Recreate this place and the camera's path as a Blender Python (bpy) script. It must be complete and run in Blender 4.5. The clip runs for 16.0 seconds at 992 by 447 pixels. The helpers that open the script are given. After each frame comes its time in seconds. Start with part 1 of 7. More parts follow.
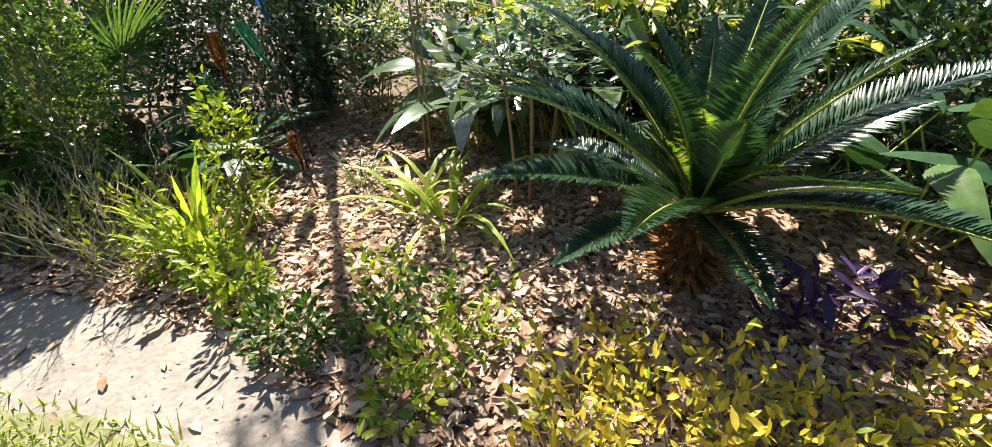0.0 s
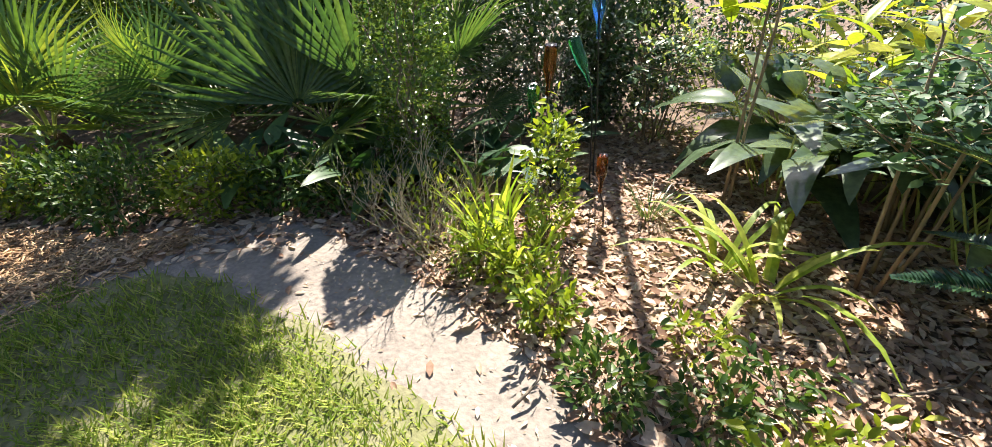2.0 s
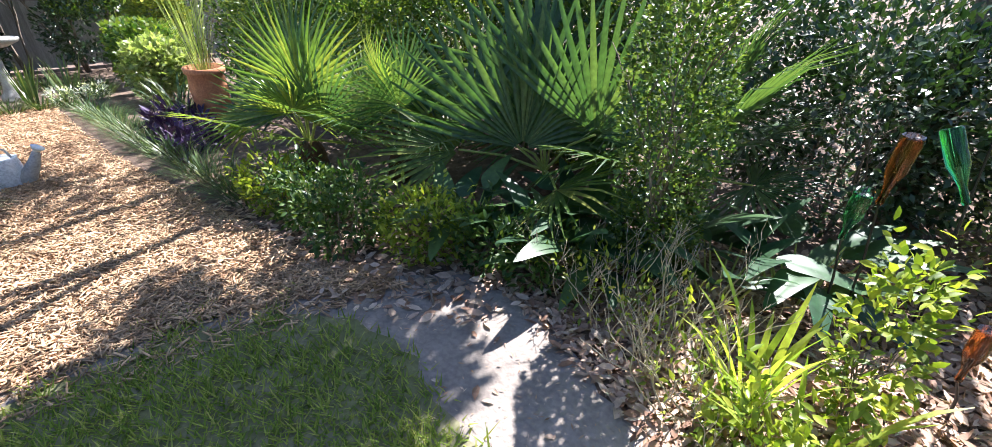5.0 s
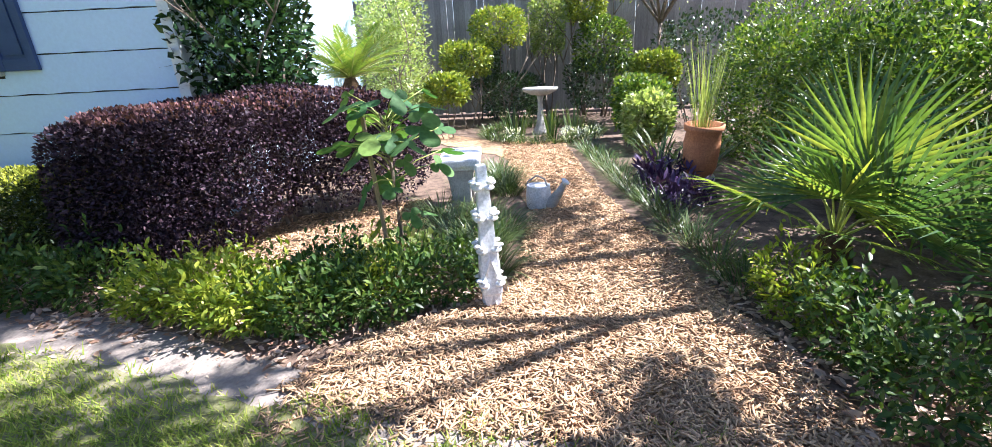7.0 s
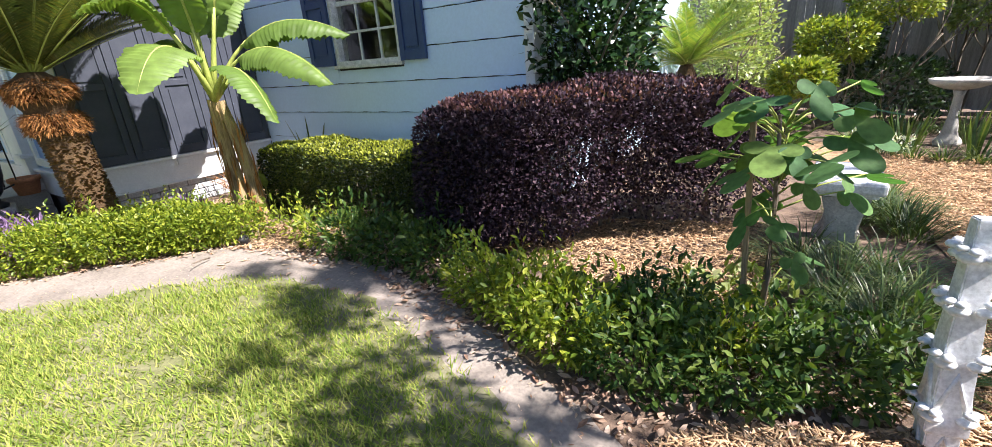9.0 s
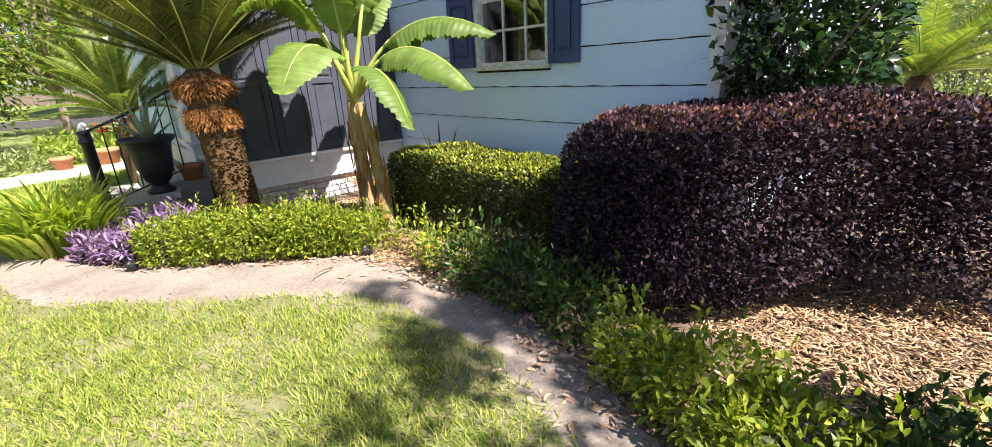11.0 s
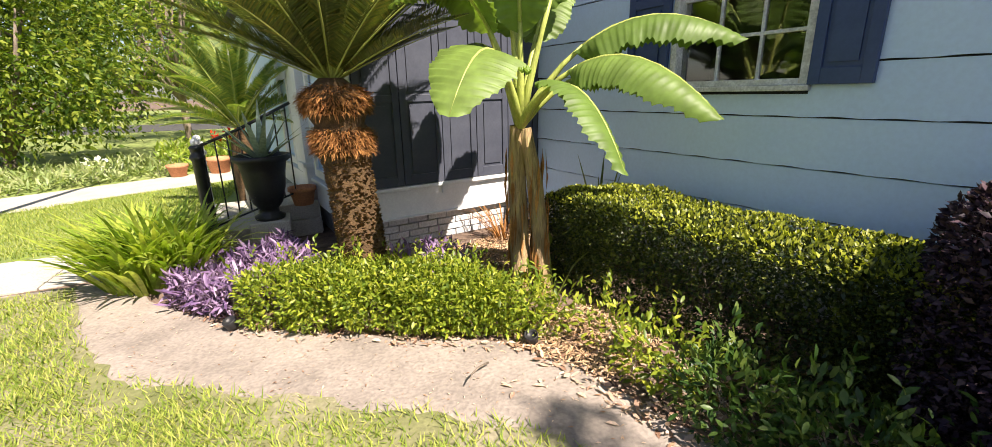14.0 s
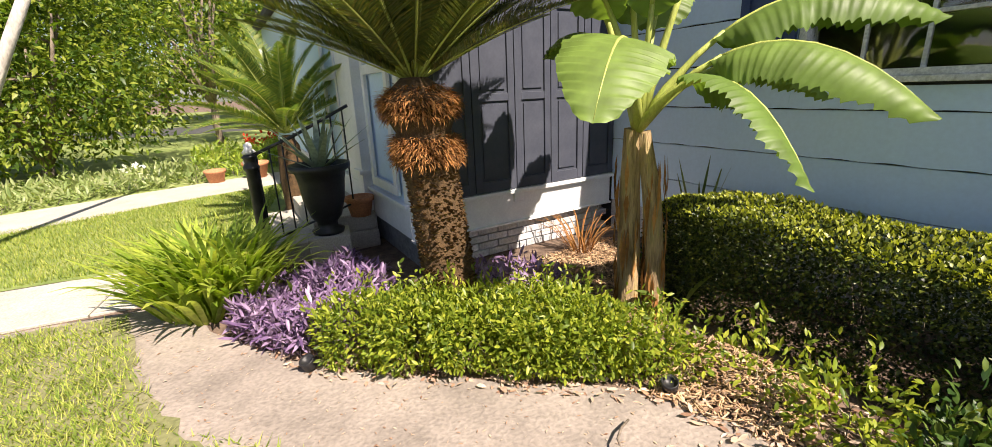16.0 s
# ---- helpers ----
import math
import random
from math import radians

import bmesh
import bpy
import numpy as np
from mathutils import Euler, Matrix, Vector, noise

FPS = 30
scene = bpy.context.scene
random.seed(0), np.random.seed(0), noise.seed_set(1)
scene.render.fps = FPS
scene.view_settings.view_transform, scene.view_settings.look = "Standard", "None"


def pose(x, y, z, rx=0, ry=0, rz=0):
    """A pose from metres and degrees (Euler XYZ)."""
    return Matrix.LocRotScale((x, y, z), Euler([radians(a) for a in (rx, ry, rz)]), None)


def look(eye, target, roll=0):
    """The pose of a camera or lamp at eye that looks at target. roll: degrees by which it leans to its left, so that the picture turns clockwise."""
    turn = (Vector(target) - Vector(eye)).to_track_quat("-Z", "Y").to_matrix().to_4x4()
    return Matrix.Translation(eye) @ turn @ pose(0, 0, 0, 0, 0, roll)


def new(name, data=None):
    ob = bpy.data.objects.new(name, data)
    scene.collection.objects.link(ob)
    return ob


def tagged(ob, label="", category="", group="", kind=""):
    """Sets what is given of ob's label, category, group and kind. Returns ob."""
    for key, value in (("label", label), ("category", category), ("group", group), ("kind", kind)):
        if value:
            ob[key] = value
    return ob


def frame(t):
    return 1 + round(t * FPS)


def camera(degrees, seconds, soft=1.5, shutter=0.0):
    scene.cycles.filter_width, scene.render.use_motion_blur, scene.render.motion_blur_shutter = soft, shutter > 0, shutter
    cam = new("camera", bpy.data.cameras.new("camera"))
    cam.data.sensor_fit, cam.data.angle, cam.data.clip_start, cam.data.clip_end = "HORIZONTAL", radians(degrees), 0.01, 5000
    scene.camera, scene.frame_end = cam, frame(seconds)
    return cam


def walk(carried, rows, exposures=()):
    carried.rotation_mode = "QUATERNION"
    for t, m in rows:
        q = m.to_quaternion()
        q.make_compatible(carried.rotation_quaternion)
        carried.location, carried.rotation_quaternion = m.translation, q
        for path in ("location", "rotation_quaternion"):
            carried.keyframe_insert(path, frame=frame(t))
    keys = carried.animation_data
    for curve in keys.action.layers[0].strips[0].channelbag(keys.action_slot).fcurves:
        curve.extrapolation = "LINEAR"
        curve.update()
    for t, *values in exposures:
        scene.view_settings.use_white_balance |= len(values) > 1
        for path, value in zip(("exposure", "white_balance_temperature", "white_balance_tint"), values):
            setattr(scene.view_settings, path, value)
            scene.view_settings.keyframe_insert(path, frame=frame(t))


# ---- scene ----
cam = camera(94.6, 16.0, 0.8)
PATH = [
    (0, (0.047, 0.023, 1.193), (-0.008, 1.71, 0.12), -2.9),
    (0.5, (-0.061, 0.036, 1.215), (-0.249, 1.718, 0.149), -1.9),
    (1, (-0.259, 0.059, 1.23), (-0.653, 1.717, 0.183), -2.6),
    (1.5, (-0.441, 0.058, 1.239), (-0.958, 1.691, 0.207), -0.6),
    (2, (-0.553, 0.101, 1.249), (-1.335, 1.636, 0.234), -2.0),
    (2.5, (-0.606, 0.256, 1.288), (-1.609, 1.654, 0.269), -3.3),
    (3, (-0.632, 0.307, 1.238), (-1.684, 1.693, 0.253), -2.3),
    (3.2, (-0.644, 0.314, 1.242), (-1.705, 1.689, 0.251), -1.9),
    (5.3, (-1.263, 0.43, 1.308), (-2.781, 1.409, 0.447), -1.2),
    (5.5, (-1.364, 0.435, 1.314), (-2.993, 1.27, 0.507), -1.8),
    (5.7, (-1.45, 0.455, 1.33), (-3.19, 1.094, 0.58), -2.6),
    (5.8, (-1.467, 0.442, 1.328), (-3.268, 0.98, 0.645), -1.8),
    (6, (-1.555, 0.357, 1.377), (-3.407, 0.682, 0.695), -1.9),
    (6.5, (-1.709, 0.165, 1.35), (-3.583, 0.065, 0.661), -3.6),
    (7, (-1.884, -0.094, 1.355), (-3.735, -0.412, 0.666), -2.9),
    (7.5, (-1.975, -0.274, 1.339), (-3.74, -0.896, 0.632), -2.1),
    (7.8, (-2.069, -0.341, 1.332), (-3.724, -1.217, 0.63), -3.8),
    (8, (-2.165, -0.408, 1.334), (-3.722, -1.458, 0.647), -5.7),
    (8.5, (-2.29, -0.503, 1.363), (-3.708, -1.744, 0.693), -6.6),
    (8.8, (-2.319, -0.602, 1.362), (-3.681, -1.911, 0.705), -6.5),
    (8.9, (-2.257, -0.655, 1.343), (-3.584, -1.971, 0.631), -3.2),
    (9, (-2.301, -0.716, 1.355), (-3.639, -2.044, 0.687), -4.1),
    (9.3, (-2.33, -0.916, 1.377), (-3.617, -2.268, 0.658), -3.5),
    (9.5, (-2.298, -0.969, 1.368), (-3.575, -2.34, 0.668), -2.8),
    (9.9, (-2.321, -1.085, 1.358), (-3.539, -2.514, 0.669), -0.8),
    (10, (-2.322, -1.101, 1.365), (-3.501, -2.56, 0.672), -1.4),
    (10.2, (-2.392, -1.118, 1.408), (-3.463, -2.654, 0.705), -3.1),
    (12.3, (-2.584, -2.054, 1.387), (-3.464, -3.753, 0.806), -2.3),
    (12.5, (-2.597, -2.155, 1.399), (-3.423, -3.884, 0.825), -2.0),
    (13, (-2.554, -2.325, 1.412), (-3.299, -4.095, 0.854), -2.3),
    (13.5, (-2.455, -2.575, 1.419), (-3.202, -4.344, 0.86), -2.0),
    (14, (-2.346, -2.75, 1.413), (-3.07, -4.531, 0.86), -1.1),
    (14.5, (-2.282, -2.971, 1.401), (-2.91, -4.79, 0.854), -1.0),
    (15, (-2.233, -3.093, 1.399), (-2.846, -4.915, 0.849), -0.8),
    (15.5, (-2.142, -3.238, 1.412), (-2.753, -5.057, 0.847), -1.7),
    (16, (-2.023, -3.363, 1.447), (-2.673, -5.166, 0.878), -2.4),
]
walk(cam, [(t, look(eye, target, roll)) for t, eye, target, roll in PATH], [(0.0, 1.6, 6400, 11), (3.0, 1.72, 6250, 15), (5.5, 2.0, 5600, 18), (7.0, 1.95, 5600, 19), (9.0, 1.5, 6000, 18), (10.2, 1.48, 6200, 18), (12.5, 1.5, 6600, 18), (14.0, 1.35, 6700, 18), (16.0, 1.18, 6800, 19)])

# ---- light ----
SUN_AZ = Vector((-0.326, 0.945, 0.0)).normalized()
SUN_EL = radians(50)
world = bpy.data.worlds.new("sky")
scene.world = world
world.use_nodes = True
wn = world.node_tree.nodes
sky = wn.new("ShaderNodeTexSky")
sky.sky_type = 'NISHITA'
sky.sun_disc = False
sky.sun_elevation = SUN_EL
sky.sun_rotation = math.atan2(SUN_AZ.x, SUN_AZ.y)
world.node_tree.links.new(sky.outputs[0], wn["Background"].inputs[0])
wn["Background"].inputs[1].default_value = 0.055
sun_data = bpy.data.lights.new("sun", 'SUN')
sun_data.energy, sun_data.angle, sun_data.color = 5.0, radians(0.55), (1.0, 0.93, 0.8)
sun = new("sun", sun_data)
sun.matrix_world = look((0, 0, 30), Vector((0, 0, 30)) - (SUN_AZ * math.cos(SUN_EL) + Vector((0, 0, math.sin(SUN_EL)))))

# ---- materials ----


def node_mat(name):
    m = bpy.data.materials.new(name)
    m.use_nodes = True
    nt = m.node_tree
    return m, nt, nt.nodes, nt.links, nt.nodes["Principled BSDF"]


def ramp(nodes, stops):
    r = nodes.new("ShaderNodeValToRGB")
    while len(r.color_ramp.elements) < len(stops):
        r.color_ramp.elements.new(0.5)
    for e, (p, c) in zip(r.color_ramp.elements, stops):
        e.position, e.color = p, (*c, 1)
    return r


def foliage(name, colours, rough=0.45, translucency=0.3, gloss=0.5, grain=35.0):
    """Leaves: each island takes its own colour from the ramp; light shines partly through."""
    m, nt, nodes, links, bsdf = node_mat(name)
    geo = nodes.new("ShaderNodeNewGeometry")
    obj = nodes.new("ShaderNodeObjectInfo")
    add = nodes.new("ShaderNodeMath")
    add.operation = 'ADD'
    links.new(geo.outputs["Random Per Island"], add.inputs[0])
    links.new(obj.outputs["Random"], add.inputs[1])
    frac = nodes.new("ShaderNodeMath")
    frac.operation = 'FRACT'
    links.new(add.outputs[0], frac.inputs[0])
    n = len(colours)
    r = ramp(nodes, [(i / max(1, n - 1), c) for i, c in enumerate(colours)])
    links.new(frac.outputs[0], r.inputs[0])
    tex = nodes.new("ShaderNodeTexNoise")
    tex.inputs["Scale"].default_value = grain
    tex.inputs["Detail"].default_value = 4
    co = nodes.new("ShaderNodeTexCoord")
    links.new(co.outputs["Object"], tex.inputs["Vector"])
    hsv = nodes.new("ShaderNodeHueSaturation")
    mr = nodes.new("ShaderNodeMapRange")
    mr.inputs[1].default_value, mr.inputs[2].default_value = 0.3, 0.7
    mr.inputs[3].default_value, mr.inputs[4].default_value = 0.75, 1.25
    links.new(tex.outputs[0], mr.inputs[0])
    links.new(mr.outputs[0], hsv.inputs["Value"])
    links.new(r.outputs[0], hsv.inputs["Color"])
    links.new(hsv.outputs[0], bsdf.inputs["Base Color"])
    bsdf.inputs["Roughness"].default_value = rough
    bsdf.inputs["Specular IOR Level"].default_value = gloss
    tr = nodes.new("ShaderNodeBsdfTranslucent")
    warm = nodes.new("ShaderNodeMixRGB")
    warm.blend_type = 'MULTIPLY'
    warm.inputs[0].default_value = 1.0
    warm.inputs[2].default_value = (1.5, 1.6, 0.6, 1)
    links.new(hsv.outputs[0], warm.inputs[1])
    links.new(warm.outputs[0], tr.inputs[0])
    mix = nodes.new("ShaderNodeMixShader")
    mix.inputs[0].default_value = translucency
    links.new(bsdf.outputs[0], mix.inputs[1])
    links.new(tr.outputs[0], mix.inputs[2])
    links.new(mix.outputs[0], nodes["Material Output"].inputs[0])
    return m


def surface(name, c1, c2, scale=8.0, rough=0.8, bump=0.3, fine=60.0, metal=0.0, c3=None, spec=0.4, dist=0.01, stretch=(1, 1, 1), isle=0.0, var=0.21):
    """A rough surface with two scales of variation in colour and relief."""
    m, nt, nodes, links, bsdf = node_mat(name)
    co = nodes.new("ShaderNodeTexCoord")
    mp = nodes.new("ShaderNodeMapping")
    mp.inputs["Scale"].default_value = stretch
    links.new(co.outputs["Object"], mp.inputs["Vector"])
    a = nodes.new("ShaderNodeTexNoise")
    a.inputs["Scale"].default_value, a.inputs["Detail"].default_value, a.inputs["Roughness"].default_value = scale, 8, 0.62
    b = nodes.new("ShaderNodeTexNoise")
    b.inputs["Scale"].default_value, b.inputs["Detail"].default_value = fine, 6
    links.new(mp.outputs[0], a.inputs["Vector"])
    links.new(mp.outputs[0], b.inputs["Vector"])
    stops = [(0.32, c1), (0.68, c2)] if c3 is None else [(0.3, c1), (0.5, c2), (0.7, c3)]
    r = ramp(nodes, stops)
    links.new(a.outputs[0], r.inputs[0])
    hsv = nodes.new("ShaderNodeHueSaturation")
    mr = nodes.new("ShaderNodeMapRange")
    mr.inputs[1].default_value, mr.inputs[2].default_value = 0.3, 0.7
    mr.inputs[3].default_value, mr.inputs[4].default_value = 1 - var, 1 + var
    links.new(b.outputs[0], mr.inputs[0])
    value = mr.outputs[0]
    if isle:
        geo = nodes.new("ShaderNodeNewGeometry")
        obj = nodes.new("ShaderNodeObjectInfo")
        add = nodes.new("ShaderNodeMath")
        links.new(geo.outputs["Random Per Island"], add.inputs[0])
        links.new(obj.outputs["Random"], add.inputs[1])
        fr = nodes.new("ShaderNodeMath")
        fr.operation = 'FRACT'
        links.new(add.outputs[0], fr.inputs[0])
        mi = nodes.new("ShaderNodeMapRange")
        mi.inputs[3].default_value, mi.inputs[4].default_value = 1 - isle, 1 + isle
        links.new(fr.outputs[0], mi.inputs[0])
        mul = nodes.new("ShaderNodeMath")
        mul.operation = 'MULTIPLY'
        links.new(mr.outputs[0], mul.inputs[0])
        links.new(mi.outputs[0], mul.inputs[1])
        value = mul.outputs[0]
    links.new(value, hsv.inputs["Value"])
    links.new(r.outputs[0], hsv.inputs["Color"])
    links.new(hsv.outputs[0], bsdf.inputs["Base Color"])
    bsdf.inputs["Roughness"].default_value = rough
    bsdf.inputs["Metallic"].default_value = metal
    bsdf.inputs["Specular IOR Level"].default_value = spec
    bp = nodes.new("ShaderNodeBump")
    bp.inputs["Strength"].default_value, bp.inputs["Distance"].default_value = bump, dist
    sm = nodes.new("ShaderNodeMath")
    sm.operation = 'ADD'
    links.new(a.outputs[0], sm.inputs[0])
    links.new(b.outputs[0], sm.inputs[1])
    links.new(sm.outputs[0], bp.inputs["Height"])
    links.new(bp.outputs[0], bsdf.inputs["Normal"])
    return m


def glassy(name, colour, rough=0.03):
    m, nt, nodes, links, bsdf = node_mat(name)
    bsdf.inputs["Base Color"].default_value = (*colour, 1)
    bsdf.inputs["Transmission Weight"].default_value = 1.0
    bsdf.inputs["Roughness"].default_value = rough
    bsdf.inputs["IOR"].default_value = 1.45
    return m


M_SOIL = surface("leaf_mould", (0.05, 0.034, 0.024), (0.16, 0.11, 0.08), 9, 0.95, 0.8, 70, c3=(0.24, 0.17, 0.12))
M_SAND = surface("sandy_soil", (0.195, 0.167, 0.142), (0.27, 0.232, 0.198), 2.6, 0.95, 0.5, 48, c3=(0.325, 0.278, 0.238), dist=0.014, var=0.18)
M_TURF = surface("turf_soil", (0.13, 0.145, 0.05), (0.18, 0.18, 0.08), 1.6, 0.95, 0.6, 45, c3=(0.25, 0.22, 0.155))
M_FARTURF = surface("far_lawn", (0.12, 0.17, 0.04), (0.2, 0.25, 0.07), 1.5, 0.95, 0.6, 30, c3=(0.27, 0.29, 0.1))
M_CHIPBED = surface("chip_bed", (0.17, 0.10, 0.055), (0.36, 0.23, 0.13), 14, 0.95, 0.8, 80, c3=(0.5, 0.35, 0.2))
M_CHIP = surface("wood_chip", (0.34, 0.205, 0.11), (0.6, 0.42, 0.25), 5, 0.85, 0.4, 90, isle=0.55)
M_LITTER = foliage("dry_leaf", [(0.2, 0.11, 0.07), (0.37, 0.235, 0.165), (0.5, 0.36, 0.27), (0.6, 0.47, 0.37), (0.3, 0.17, 0.1)], 0.7, 0.12, 0.25)
M_GRASS = foliage("grass_blade", [(0.12, 0.19, 0.03), (0.21, 0.28, 0.05), (0.31, 0.36, 0.072), (0.45, 0.43, 0.14)], 0.65, 0.35, 0.15)
M_CONC = surface("concrete", (0.36, 0.335, 0.29), (0.46, 0.435, 0.385), 2.5, 0.9, 0.35, 70)
M_SIDING = surface("painted_siding", (0.55, 0.715, 0.92), (0.605, 0.765, 0.95), 0.8, 0.6, 0.05, 40, dist=0.002, var=0.035)
M_WHITE = surface("white_paint", (0.7, 0.72, 0.74), (0.8, 0.81, 0.82), 6, 0.5, 0.15, 60, dist=0.003, var=0.05)
M_OLDWHITE = surface("weathered_white_trim", (0.5, 0.5, 0.46), (0.78, 0.78, 0.75), 14, 0.65, 0.4, 70, dist=0.003)
M_NAVY = surface("slate_blue_paint", (0.05, 0.056, 0.076), (0.072, 0.079, 0.102), 5, 0.42, 0.15, 50, dist=0.003, var=0.07)
M_BLUE = surface("navy_shutter_paint", (0.032, 0.06, 0.15), (0.05, 0.085, 0.19), 5, 0.42, 0.15, 50, dist=0.003, var=0.07)
M_PALEBRICK = surface("pale_painted_brick", (0.42, 0.43, 0.44), (0.6, 0.61, 0.62), 12, 0.85, 0.5, 60, isle=0.12)
M_MORTAR = surface("grey_mortar", (0.2, 0.2, 0.2), (0.32, 0.32, 0.32), 15, 0.95, 0.5, 80)
M_TAR = surface("building_paper", (0.03, 0.033, 0.038), (0.05, 0.053, 0.058), 6, 0.9, 0.1)
M_DARKROOM = surface("dark_room", (0.02, 0.022, 0.02), (0.04, 0.04, 0.036), 3, 0.9, 0.1)
M_GLASS = glassy("window_glass", (0.95, 0.97, 0.96))
M_GLASS.node_tree.nodes["Principled BSDF"].inputs["IOR"].default_value = 1.8
M_ROOF = surface("asphalt_shingle", (0.06, 0.06, 0.065), (0.12, 0.12, 0.12), 12, 0.95, 0.5, 90)
M_FENCE = surface("weathered_fence_board", (0.19, 0.18, 0.17), (0.34, 0.325, 0.31), 3, 0.9, 0.4, 40, stretch=(5, 5, 0.5), isle=0.22)
M_BARK = surface("grey_bark", (0.12, 0.095, 0.07), (0.27, 0.22, 0.17), 14, 0.9, 0.8, 60, stretch=(1, 1, 0.3))
M_PALEBARK = surface("pale_grey_bark", (0.34, 0.31, 0.27), (0.56, 0.53, 0.48), 9, 0.9, 0.6, 50, stretch=(1, 1, 0.4))
M_STEM = surface("fleshy_stem", (0.1, 0.07, 0.09), (0.2, 0.15, 0.17), 20, 0.6, 0.2, 80)
M_CANE = surface("tan_cane", (0.2, 0.14, 0.08), (0.38, 0.28, 0.17), 20, 0.8, 0.5, 90, stretch=(1, 1, 0.2))
M_DRYTWIG = surface("dry_twig", (0.35, 0.29, 0.2), (0.52, 0.45, 0.33), 20, 0.85, 0.3, 90)
M_PALMTRUNK = foliage("frond_boot", [(0.075, 0.042, 0.016), (0.16, 0.095, 0.037), (0.27, 0.165, 0.068), (0.05, 0.03, 0.014)], 0.85, 0.0, 0.2)
M_TRUNKCORE = surface("fibrous_trunk", (0.05, 0.03, 0.014), (0.12, 0.07, 0.03), 25, 0.95, 0.8, 90)
M_FIBRE = foliage("rusty_cone_fibre", [(0.16, 0.07, 0.025), (0.33, 0.15, 0.05), (0.45, 0.23, 0.08)], 0.85, 0.1, 0.2)
M_BANANASTEM = surface("banana_sheath", (0.13, 0.085, 0.045), (0.4, 0.28, 0.15), 11, 0.85, 1.0, 50, c3=(0.36, 0.29, 0.12), stretch=(3, 3, 0.35))
M_PETIOLE = surface("green_petiole", (0.3, 0.36, 0.08), (0.42, 0.46, 0.12), 10, 0.45, 0.2, 50, stretch=(3, 3, 0.5))
M_BANANA = foliage("banana_leaf", [(0.115, 0.19, 0.035), (0.17, 0.255, 0.055)], 0.5, 0.36, 0.4, 9)
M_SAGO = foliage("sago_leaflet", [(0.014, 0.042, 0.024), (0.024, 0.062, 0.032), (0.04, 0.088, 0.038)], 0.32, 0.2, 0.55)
# Lighter olive copy of the sago leaflet, with backlight put into the colour.
M_SAGOLIT = foliage("lit_olive_sago_leaflet", [(0.055, 0.08, 0.022), (0.085, 0.11, 0.03), (0.15, 0.14, 0.035)], 0.42, 0.42, 0.4)
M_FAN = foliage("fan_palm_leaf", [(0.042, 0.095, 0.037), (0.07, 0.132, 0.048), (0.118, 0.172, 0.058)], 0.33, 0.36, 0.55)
# Brighter copy of the fan leaf: sunlight put into colour; serves young fronds too.
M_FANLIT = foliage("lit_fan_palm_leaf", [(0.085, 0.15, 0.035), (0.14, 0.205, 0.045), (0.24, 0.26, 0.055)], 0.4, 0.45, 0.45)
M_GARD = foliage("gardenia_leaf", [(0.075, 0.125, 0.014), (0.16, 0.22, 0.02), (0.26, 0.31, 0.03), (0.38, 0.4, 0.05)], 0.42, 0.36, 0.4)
# Darker copy of the gardenia leaf, with shade put into its colours.
M_GARDSHADE = foliage("shaded_gardenia_leaf", [(0.02, 0.052, 0.012), (0.042, 0.09, 0.018), (0.075, 0.13, 0.024), (0.13, 0.175, 0.035)], 0.42, 0.25, 0.32)
M_YELLOW = foliage("yellowing_leaf", [(0.13, 0.2, 0.04), (0.56, 0.42, 0.05), (0.7, 0.52, 0.07), (0.24, 0.3, 0.05), (0.66, 0.4, 0.05)], 0.4, 0.35, 0.45)
# Hedge leaves: shade is put into the dark ones, sunlight into the top layer.
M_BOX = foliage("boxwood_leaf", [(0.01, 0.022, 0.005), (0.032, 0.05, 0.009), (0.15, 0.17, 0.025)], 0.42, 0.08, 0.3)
M_BOXSUNLIT = foliage("sunlit_boxwood_leaf", [(0.16, 0.19, 0.02), (0.28, 0.31, 0.035), (0.4, 0.41, 0.05)], 0.42, 0.3, 0.4)
M_LOROSUNLIT = foliage("sunlit_loropetalum_leaf", [(0.07, 0.03, 0.04), (0.15, 0.07, 0.075), (0.24, 0.12, 0.1)], 0.5, 0.2, 0.25)
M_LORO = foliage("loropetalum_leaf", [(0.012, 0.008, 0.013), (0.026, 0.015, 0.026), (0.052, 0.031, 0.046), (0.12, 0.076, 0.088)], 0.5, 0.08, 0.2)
M_CAM = foliage("camellia_leaf", [(0.012, 0.035, 0.014), (0.025, 0.06, 0.02), (0.045, 0.09, 0.028)], 0.22, 0.12, 0.7)
M_HEDGE = foliage("viburnum_leaf", [(0.03, 0.07, 0.016), (0.07, 0.13, 0.024), (0.12, 0.18, 0.028), (0.21, 0.25, 0.04)], 0.4, 0.32, 0.4)
M_DARKSHRUB = foliage("dark_shrub_leaf", [(0.012, 0.032, 0.014), (0.028, 0.06, 0.02), (0.05, 0.09, 0.026)], 0.3, 0.15, 0.6)
M_EUO = foliage("box_leaf_euonymus", [(0.05, 0.1, 0.025), (0.1, 0.16, 0.035), (0.2, 0.24, 0.06)], 0.25, 0.32, 0.65)
M_TOPIARY = foliage("golden_privet_leaf", [(0.1, 0.15, 0.03), (0.22, 0.28, 0.04), (0.38, 0.38, 0.05)], 0.4, 0.3, 0.5)
M_VINE = foliage("pale_vine_leaf", [(0.16, 0.22, 0.07), (0.27, 0.33, 0.12), (0.4, 0.42, 0.22)], 0.4, 0.35, 0.5)
M_LIRI = foliage("liriope_blade", [(0.035, 0.075, 0.022), (0.07, 0.12, 0.03), (0.16, 0.19, 0.06)], 0.4, 0.2, 0.5)
